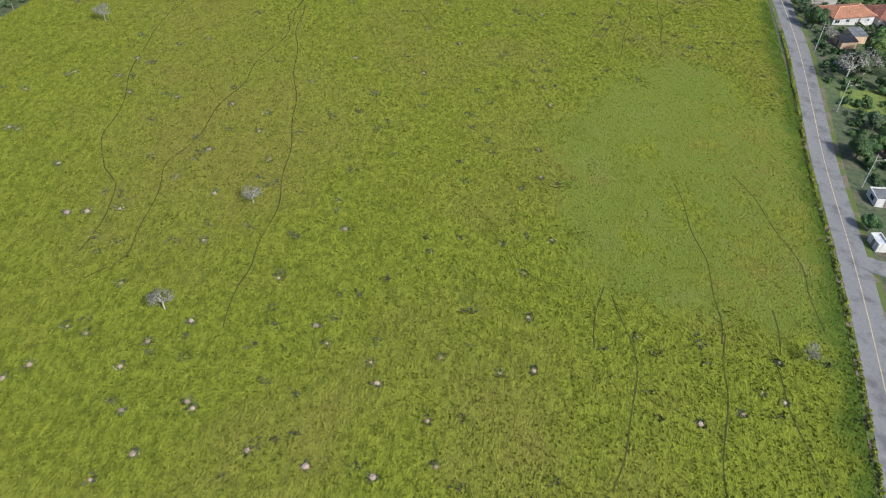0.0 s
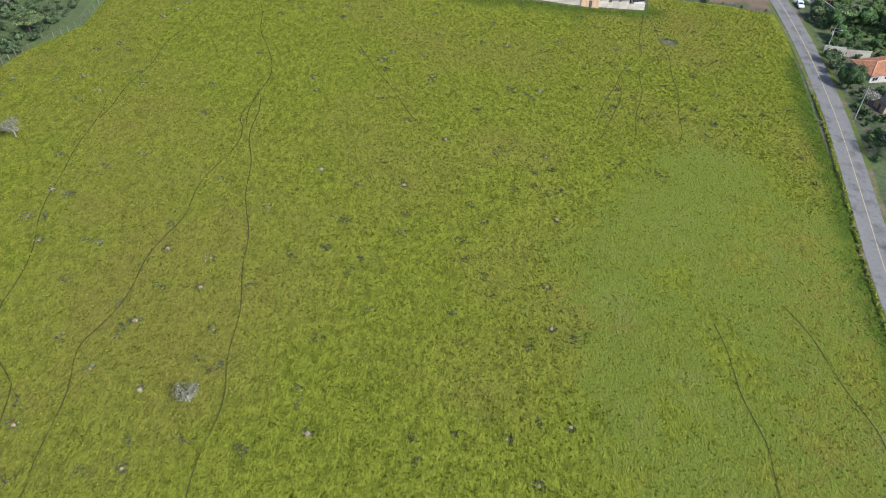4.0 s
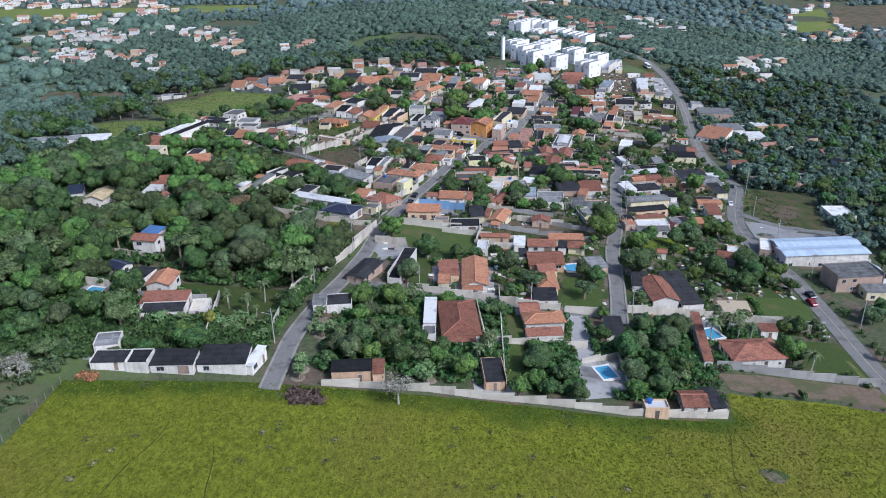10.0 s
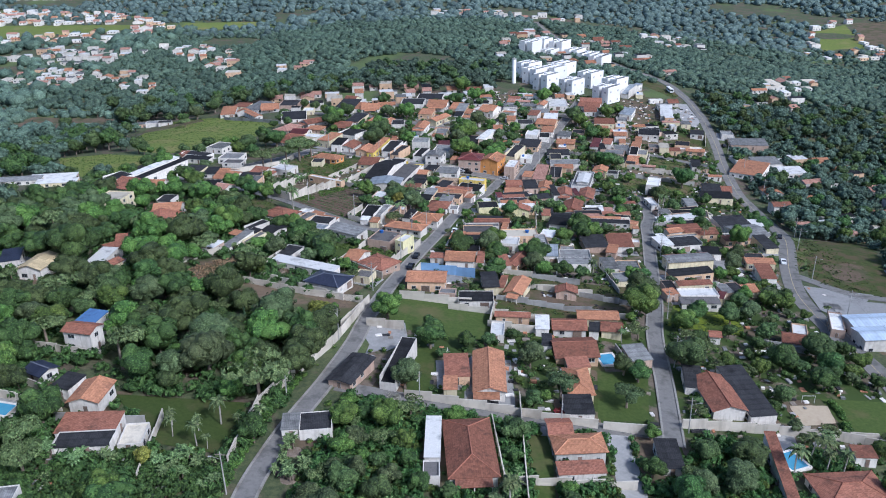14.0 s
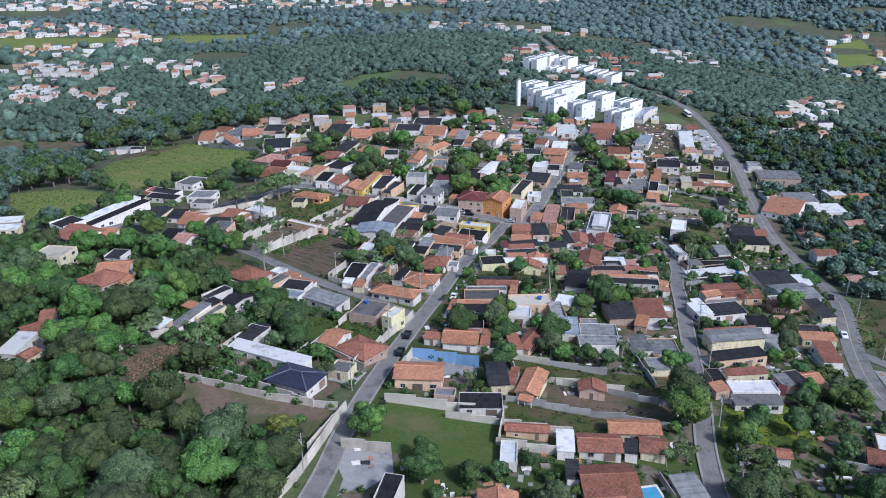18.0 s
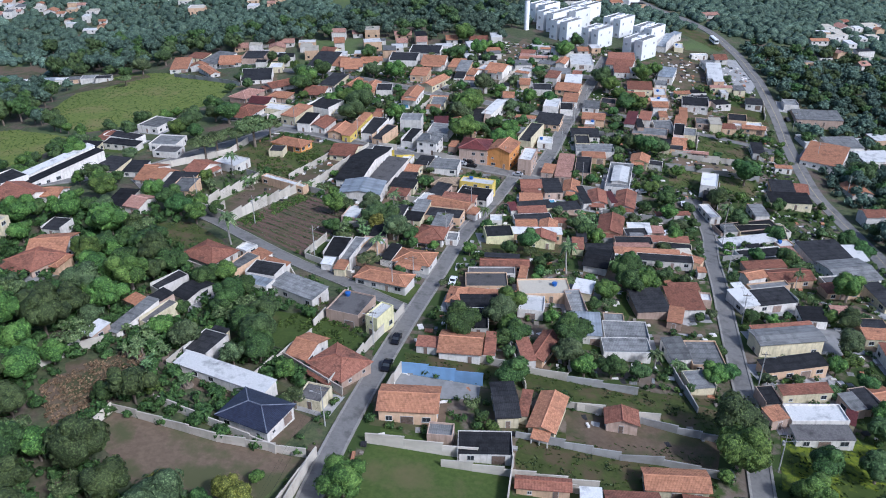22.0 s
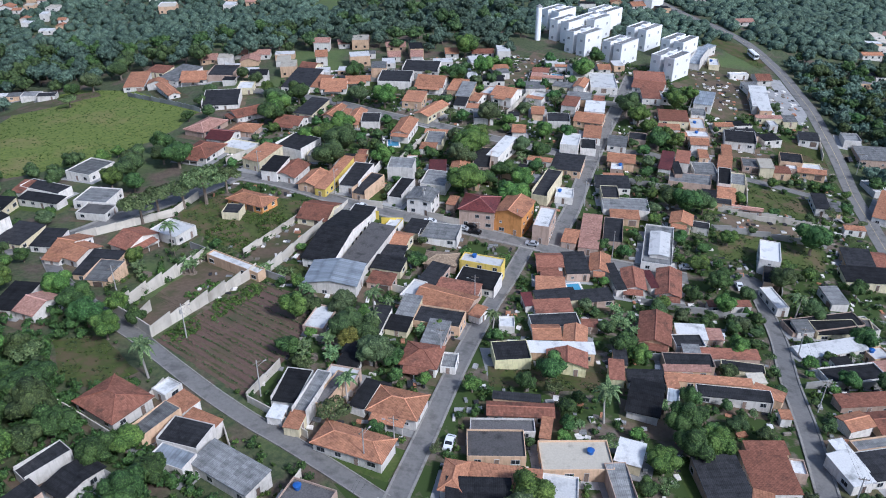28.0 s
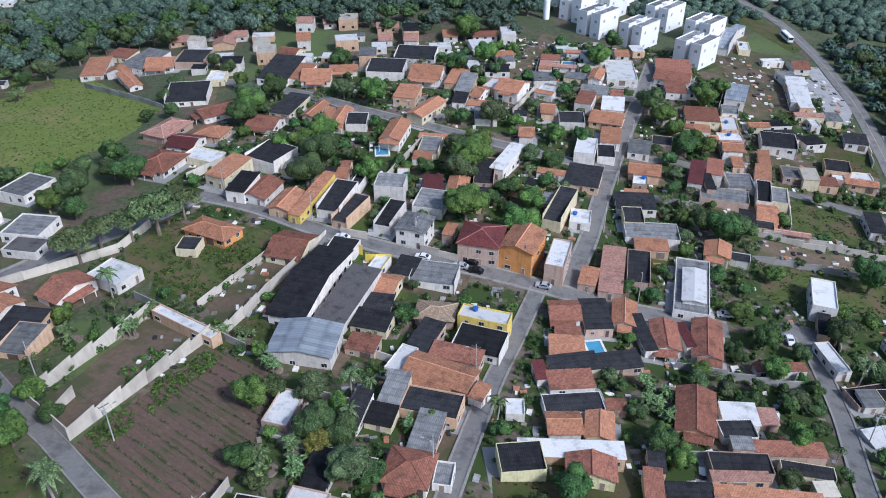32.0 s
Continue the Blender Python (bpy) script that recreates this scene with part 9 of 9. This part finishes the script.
# ---- far suburbs: plain small houses, counted only as a mass ----
def suburb(poly, count, label, roofs=("o", "r", "p", "w", "y", "b", "C", "w"), size=(5, 11)):
    xs, ys = [p[0] for p in poly], [p[1] for p in poly]
    s = Soup()
    mats = [WALL["w"], WALL["P"]] + [ROOF[k] for k in roofs]
    done = []
    for _ in range(count * 4):
        if len(done) >= count:
            break
        x, y = R.uniform(min(xs), max(xs)), R.uniform(min(ys), max(ys))
        w, d, h = R.uniform(*size), R.uniform(*size), R.choice((2.5, 2.6, 2.8, 5.0))
        if not inside(poly, x, y) or any(abs(x - a) < 0.6 * (w + e) and abs(y - b) < 0.6 * (d + g) for a, b, e, g in done) or open_lot(x, y) or not clear_of(x, y, min(w, d) * 0.5):
            continue
        done.append((x, y, w, d))
        z, a = gz(x, y), R.choice((0.2, 0.25, 0.15, 1.75)) + R.uniform(-0.1, 0.1)
        PLOTS.append((x, y, a, w / 2, d / 2))
        c, q = math.cos(a), math.sin(a)
        P = lambda u, v, t: (x + u * c - v * q, y + u * q + v * c, z + t)
        m, k = R.choice((0, 0, 0, 1)), 2 + R.randrange(len(roofs))
        i, j = w / 2, d / 2
        for p in ((-i, -j, i, -j), (i, -j, i, j), (i, j, -i, j), (-i, j, -i, -j)):
            s.face([P(p[0], p[1], -3), P(p[2], p[3], -3), P(p[2], p[3], h), P(p[0], p[1], h)], m)
        if roofs[k - 2] in "orp":
            t = h + j * 0.34
            s.face([P(-i - 0.4, -j - 0.4, h - 0.15), P(i + 0.4, -j - 0.4, h - 0.15), P(i + 0.4, 0, t), P(-i - 0.4, 0, t)], k)
            s.face([P(i + 0.4, j + 0.4, h - 0.15), P(-i - 0.4, j + 0.4, h - 0.15), P(-i - 0.4, 0, t), P(i + 0.4, 0, t)], k)
            s.face([P(-i, j, h), P(-i, -j, h), P(-i, 0, t - 0.1)], m)
            s.face([P(i, -j, h), P(i, j, h), P(i, 0, t - 0.1)], m)
        else:
            s.face([P(-i, -j, h), P(i, -j, h), P(i, j, h + 0.3), P(-i, j, h + 0.3)], k)
        n = max(1, int(w / 3.5))
        for e in range(n):
            u = -i + w * (e + 0.5) / n
            s.face([P(u - 0.55, -j - 0.04, 1.0), P(u + 0.55, -j - 0.04, 1.0), P(u + 0.55, -j - 0.04, 2.1), P(u - 0.55, -j - 0.04, 2.1)], len(mats))
    tagged(new("suburb", s.mesh("suburb", mats + [GLASS])), label, "houses", kind="stuff")


suburb([(-15, 690), (70, 590), (100, 600), (98, 690), (60, 680)], 44, "small pale houses on the slope below the apartments")
suburb([(-200, 648), (-140, 645), (-128, 690), (-185, 700)], 26, "low white and red roofed houses at the edge of a meadow")
suburb([(-40, 610), (20, 600), (25, 690), (-40, 660)], 26, "small houses in gardens by the upper street")
suburb([(-130, 655), (-30, 640), (-30, 690), (-130, 710)], 46, "small houses at the wooded edge of town")
suburb([(-475, 830), (-410, 810), (-400, 860), (-470, 880)], 24, "far hillside of small pale roofed houses", ("p", "w", "C", "y", "o"))
suburb([(-530, 905), (-420, 890), (-390, 960), (-530, 975)], 46, "far cluster of pale houses among woods", ("p", "w", "C", "y", "o"))
suburb([(-402, 850), (-380, 872), (-318, 812), (-332, 788)], 20, "row of far houses along a wooded ridge", ("p", "w", "o", "C"))
# warm roof palette stands in for a patch of sun on the district
suburb([(-400, 985), (-290, 868), (-245, 803), (-262, 838), (-300, 950), (-340, 1005)], 72, "far packed district, sunlight painted as warm roof colours", ("o", "p", "p", "C", "w", "w"))
suburb([(-226, 805), (-195, 812), (-190, 838), (-225, 832)], 9, "a few pale roofs in far woods", ("p", "w", "C"))
# warm, then pale roofs: sun through broken cloud put into roof colours
suburb([(-700, 1000), (-480, 1010), (-430, 1110), (-520, 1190), (-820, 1260)], 170, "far houses and open lots, sunlight painted as warm roofs", ("o", "p", "p", "C", "w", "w"), (6, 13))
suburb([(-900, 1330), (-200, 1330), (60, 1440), (-100, 1700), (-1000, 1700)], 620, "distant pale town on a low ridge", ("p", "w", "p", "C", "w"), (6, 14))
suburb([(142, 690), (178, 700), (255, 862), (212, 866)], 42, "small houses on a wooded slope across the valley")
suburb([(130, 985), (180, 990), (190, 1060), (120, 1050)], 16, "far scattered houses among woods")
suburb([(-110, 1090), (60, 1090), (70, 1150), (-110, 1150)], 24, "far roofs along a road through woods", ("p", "w", "C", "w"))
suburb([(110, 470), (170, 470), (180, 600), (112, 620)], 26, "scattered low buildings along the road")
suburb([(-30, 800), (110, 790), (100, 980), (-20, 990)], 45, "houses behind the apartment blocks")
suburb([(300, 1050), (520, 1000), (640, 1200), (380, 1250)], 90, "far pale houses on a hillside")


def far_woods(name, count, x0, x1, y0, y1, r0, r1, thresh, seed, label, leaf="f"):
    x, y = rng.uniform(x0, x1, count), rng.uniform(y0, y1, count)
    r = r0 * 0.7 + (r1 * 1.15 - r0 * 0.7) * rng.uniform(0, 1, count) ** 1.6
    ok = far_noise(x, y, 85.0, seed) > thresh
    for k, c in LOTS:
        ok &= ~inside(c, x, y)
    x, y, r = x[ok], y[ok], r[ok]
    ok = ~near_built(x, y, np.minimum(r * 0.6, 2.4)) & ~near_built(x, y + 5.0, np.minimum(r * 0.5, 2.0))
    foliage_heap(name, x[ok], y[ok], r[ok], LEAF[leaf], label, "woodland", leaves=2, squash=0.8, leaf=(0.12, 0.22), core_size=1.0, rise=0.5)


# woods in the e and f leaves, their haze carried by base colour
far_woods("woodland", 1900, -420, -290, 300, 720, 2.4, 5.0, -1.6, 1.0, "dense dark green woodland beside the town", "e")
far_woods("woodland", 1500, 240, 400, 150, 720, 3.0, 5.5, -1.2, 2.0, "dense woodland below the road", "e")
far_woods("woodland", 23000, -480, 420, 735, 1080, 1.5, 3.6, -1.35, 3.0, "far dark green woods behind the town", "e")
far_woods("woodland", 13500, -900, 800, 1050, 1560, 2.4, 5.4, -0.75, 4.0, "distant woods between suburbs, haze mixed into leaf colour")
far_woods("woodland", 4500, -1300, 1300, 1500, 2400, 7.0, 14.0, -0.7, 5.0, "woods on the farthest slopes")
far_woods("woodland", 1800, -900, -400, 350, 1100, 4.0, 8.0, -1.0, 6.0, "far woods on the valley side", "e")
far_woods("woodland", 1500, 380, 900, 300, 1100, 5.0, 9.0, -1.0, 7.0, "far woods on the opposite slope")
shrubs("undergrowth", 4500, [(-190, 262), (-60, 258), (-58, 390), (-125, 450), (-190, 440)], 0.6, 1.8, LEAF["m"], "dark undergrowth between garden trees")
shrubs("undergrowth", 6000, [(108, 480), (108, 640), (112, 720), (240, 720), (260, 640), (250, 300), (135, 300)], 0.9, 2.4, LEAF["e"], "dark undergrowth in the wood across the road")
shrubs("garden_shrubs", 6500, [(-125, 400), (-48, 258), (90, 258), (100, 690), (20, 690), (-130, 650)], 0.4, 1.2, LEAF["m"], "small green garden shrubs between houses")
shrubs("light_shrubs", 4000, [(-125, 400), (-48, 258), (90, 258), (100, 690), (20, 690), (-130, 650)], 0.3, 0.9, LEAF["n"], "pale green weeds and bushes between houses")
shrubs("garden_growth", 3600, [(-50, 253), (41, 259), (44, 279), (62, 281), (62, 300), (-48, 300)], 0.4, 1.4, LEAF["m"], "dark low growth in the gardens behind the pasture")
shrubs("garden_growth", 1500, [(-50, 253), (41, 259), (44, 279), (62, 281), (62, 300), (-48, 300)], 0.3, 1.0, LEAF["n"], "fresh green plants in the gardens behind the pasture")
shrubs("garden_growth", 2200, [(-125, 243), (-62, 250), (-62, 268), (-78, 270), (-125, 275)], 0.4, 1.3, LEAF["m"], "dark low growth round the long whitewashed row", False)
shrubs("scrub", 3200, [(-190, 150), (-110, 150), (-103, 190), (-100, 250), (-190, 262)], 0.25, 1.3, LEAF["o"], "low scrub beyond the fence", False)
shrubs("verge_shrubs", 1300, [(80, 60), (130, 60), (130, 290), (92, 290)], 0.4, 1.5, LEAF["m"], "bushes along the far side of the road")

STALK = leaf_material("dry corn stalks", (0.16, 0.10, 0.06), (0.24, 0.16, 0.095), (0.30, 0.21, 0.13))
for _k, _c in LOTS:
    if _k == "plowed":
        furrows("furrow_ridges", _c, -30.5, 1.55)
        crop_rows("seedlings", _c, -30.5, 3.1, 0.45, 0.42, LEAF["o"], "thin rows of dark seedlings along furrows")
    if _k == "soil" and sum(p[1] for p in _c) / len(_c) > 345 and _c[0][0] < -70 and len(_c) == 4 and _c[0][1] < 420:
        crop_rows("corn_stubble", _c, 55, 1.1, 0.35, 0.6, STALK, "dry brown corn stalks standing in rows")

# ---- the walled garden court by the road ----
SAND = material("pale court sand", (0.46, 0.38, 0.27), (0.42, 0.34, 0.24), (0.35, 0.27, 0.19), grain=1.5, patch=0.3, place="world", vary=0)
tagged(part("sand_court", drape(ragged([(53.7, 318.7), (62.9, 320.6), (62.3, 313), (53.6, 310.2)], 0.4), 0.2, 3.0), SAND, None), "pale sand playing court behind a garden wall", "court", kind="structure")


def goal(x, y, turn):
    base = new("goal_frame")
    base.matrix_world = pose(x, y, gz(x, y), 0, 0, turn)
    tagged(base, "white metal goal frame beside the sand court", "goal")
    for u in (-1.5, 1.5):
        s = Soup()
        s.tube((u, 0, -0.1), (u, 0, 2.05), 0.06, 0.06, 8)
        child("post", s.mesh("post", FRAME), base)
    s = Soup()
    s.tube((-1.56, 0, 2.02), (1.56, 0, 2.02), 0.06, 0.06, 8)
    child("crossbar", s.mesh("crossbar", FRAME), base)


goal(58.7, 321.1, 4)


def leaf_pile(name, label, cat, x, y, r, mat_, count=26, flat=0.45):
    px, py = x + rng.normal(size=count) * r * 0.45, y + rng.normal(size=count) * r * 0.3
    foliage_heap(name, px, py, rng.uniform(0.25, 0.5, count) * r, mat_, label, cat, leaves=14, squash=flat)


RUST = leaf_material("dry rust red leaves", (0.14, 0.05, 0.03), (0.20, 0.075, 0.045), (0.28, 0.12, 0.07))
CHAR = leaf_material("charred brush", (0.05, 0.035, 0.03), (0.08, 0.055, 0.045), (0.13, 0.09, 0.075))
leaf_pile("brush_pile", "low heap of dry rust red brush on grass", "brush pile", -93.6, 240.2, 1.9, RUST)
leaf_pile("brush_pile", "dark heap of burnt branches on the pasture", "brush pile", -49.6, 241.6, 2.8, CHAR, 40, 0.35)
leaf_pile("red_bush", "bush with deep red flowers by a house", "bush", -1.0, 303.0, 1.5, leaf_material("crimson blossom", (0.22, 0.03, 0.03), (0.30, 0.04, 0.05), (0.18, 0.10, 0.04)), 14, 0.8)


def hedge(label, width, height, count, *points):
    ln = spread(points, 0.5)
    k = rng.integers(0, len(ln), count)
    x, y = ln[k, 0] + rng.uniform(-width, width, count), ln[k, 1] + rng.uniform(-0.3, 0.3, count)
    foliage_heap("hedge", x, y, rng.uniform(0.5, 1.0, count) * height * 0.6, LEAF["g" if height < 1 else "n"], label, "hedge", leaves=12, squash=0.9)


hedge("ragged green hedge along the pasture fence", 0.3, 0.7, 520, (55, 40), (62.6, 85), (67.9, 120), (71.6, 152), (74.6, 174), (78, 198), (80.4, 219))
hedge("clipped green hedge at the lawn's end", 0.5, 1.4, 130, (-92.6, 269.1), (-80.6, 269.7), (-66.4, 269.3))
hedge("overgrown hedge along the lane", 0.6, 1.3, 160, (-62.3, 262.9), (-61.7, 287.4), (-59, 303.4))
for _a in ((90, 232, 2.2), (94.7, 229.8, 2.6), (104, 209, 4.2), (96, 198, 3.8), (92, 170, 2.6), (87, 158, 2.8), (92, 160, 4.0), (94, 265.5, 2.6), (97, 260, 3.4), (90, 238, 2.4), (89.5, 291, 2.0)):
    tree("m" if _a[2] > 2.5 else "a", *_a)
for _a in ((94.3, 219, 2.4), (99, 200, 4.0)):
    tree("w", *_a)
lot("field", (89, 189), (110, 194), (108, 178), (88, 179))
hedge("row of clipped bushes beside the sand court", 0.5, 1.3, 60, (64.4, 321.6), (64.8, 315.1), (63.5, 309))
hedge("dense green bushes along the lane wall", 0.6, 1.2, 60, (32, 304.9), (31.7, 317.9), (32.4, 328.4))


# ---- a bus on the road ----
def bus(x, y, turn):
    base = new("bus")
    base.matrix_world = pose(x, y, gz(x, y) + 0.19, 0, 0, turn)
    tagged(base, "long white city bus with dark windows on the road", "bus")
    bm = bmesh.new()
    bmesh.ops.create_cube(bm, size=1.0)
    for v in bm.verts:
        v.co = Vector((v.co.x * 11.0, v.co.y * 2.5, v.co.z * 2.6 + 1.75))
    bmesh.ops.bevel(bm, geom=bm.edges[:], offset=0.18, segments=2, affect="EDGES")
    part("body", bm, APARTMENT, base)
    for sy in (-1, 1):
        for k in range(7):
            s = Soup()
            u = -4.9 + 1.42 * k
            s.box(u, sy * 1.23 - 0.04, 1.75, u + 1.25, sy * 1.23 + 0.04, 2.65)
            child("side_window", s.mesh("side_window", GLASS), base)
    for sx in (-1, 1):
        s = Soup()
        s.box(sx * 5.48 - 0.04, -1.05, 1.5, sx * 5.48 + 0.04, 1.05, 2.7)
        child("windscreen", s.mesh("windscreen", GLASS), base)
        for sy in (-1, 1):
            s = Soup()
            s.tube((sx * 3.4, sy * 0.95, 0.5), (sx * 3.4, sy * 1.28, 0.5), 0.5, 0.5, 16)
            child("wheel", s.mesh("wheel", WIRE), base)


bus(97.5, 720.8, 94.3)


# ---- weeds in the plowed plot, the walled yard and on open lawns ----
def weeds(name, label, count, r0, r1, *corners):
    xs, ys = [p[0] for p in corners], [p[1] for p in corners]
    x, y = rng.uniform(min(xs), max(xs), count), rng.uniform(min(ys), max(ys), count)
    ok = inside(corners, x, y) & (far_noise(x, y, 5.0, 2.0) > -0.5)
    foliage_heap(name, x[ok], y[ok], rng.uniform(r0, r1, ok.sum()), LEAF["n"], label, "weeds", leaves=14, squash=0.5, leaf=(0.2, 0.4))


weeds("weeds", "green weeds along the wall of the plowed plot", 700, 0.2, 0.75, (-99, 444.8), (-88.7, 473.4), (-83.6, 473.5), (-93.9, 441.9))
weeds("weeds", "patch of weeds in the walled yard", 170, 0.2, 0.8, (-102.9, 459.4), (-97.9, 457.5), (-93.7, 471.4), (-98.7, 475.2))
weeds("weeds", "low green growth round the orange house", 500, 0.2, 0.8, (-112.5, 500.8), (-96.5, 492.9), (-86.4, 513), (-100.4, 520.9))
weeds("weeds", "vegetable rows and weeds behind the houses", 380, 0.3, 0.8, (-71.2, 388.4), (-53, 383.2), (-50.8, 400.6), (-62.9, 407.9))
for _a in ((-112, 215, 2.6), (-118, 228, 3.0), (-125, 238, 2.4), (-108, 240, 2.2), (-116, 205, 2.0)):
    tree("w" if _a[2] < 2.5 else "a", *_a)


# ---- yard clutter: boards, crates, sheets and rubble, too small and many to count ----
def clutter(label, count, size, *corners):
    xs, ys = [p[0] for p in corners], [p[1] for p in corners]
    x, y = rng.uniform(min(xs), max(xs), count), rng.uniform(min(ys), max(ys), count)
    ok = inside(corners, x, y)
    x, y = x[ok], y[ok]
    ok = ~near_built(x, y, 0.5)
    for k, c in LOTS:
        if k in ("field", "lawn", "plowed", "grass", "garden"):
            ok &= ~inside(c, x, y)
    so = Soup()
    for px, py in zip(x[ok], y[ok]):
        w, d, h, a = R.uniform(0.3, 1.0) * size, R.uniform(0.2, 0.6) * size, R.uniform(0.08, 0.5) * size, R.choice((0.1, 1.65)) + R.uniform(-0.3, 0.3)
        n, z, m = len(so.v), gz(px, py), R.choice((0, 0, 0, 1, 1, 2, 3, 4, 4, 5))
        so.box(-w, -d, -0.1, w, d, h, m)
        c, q = math.cos(a), math.sin(a)
        so.v[n:] = [(px + u * c - v * q, py + u * q + v * c, z + t + 0.04) for u, v, t in so.v[n:]]
    tagged(new("yard_clutter", so.mesh("yard_clutter", [WALL["w"], ROOF["y"], WOOD, ROOF["o"], ROOF["b"], WALL["grey"]])), label, "clutter", kind="stuff")


clutter("boards, crates and rubble lying in the yards", 6500, 1.1, (-46, 300), (80, 302), (98, 480), (104, 690), (-40, 695), (-130, 655), (-125, 545), (-98, 455), (-48, 402))
clutter("boards and old sheets round the whitewashed row", 260, 0.9, (-98, 246), (-62, 254), (-62, 266), (-98, 262))
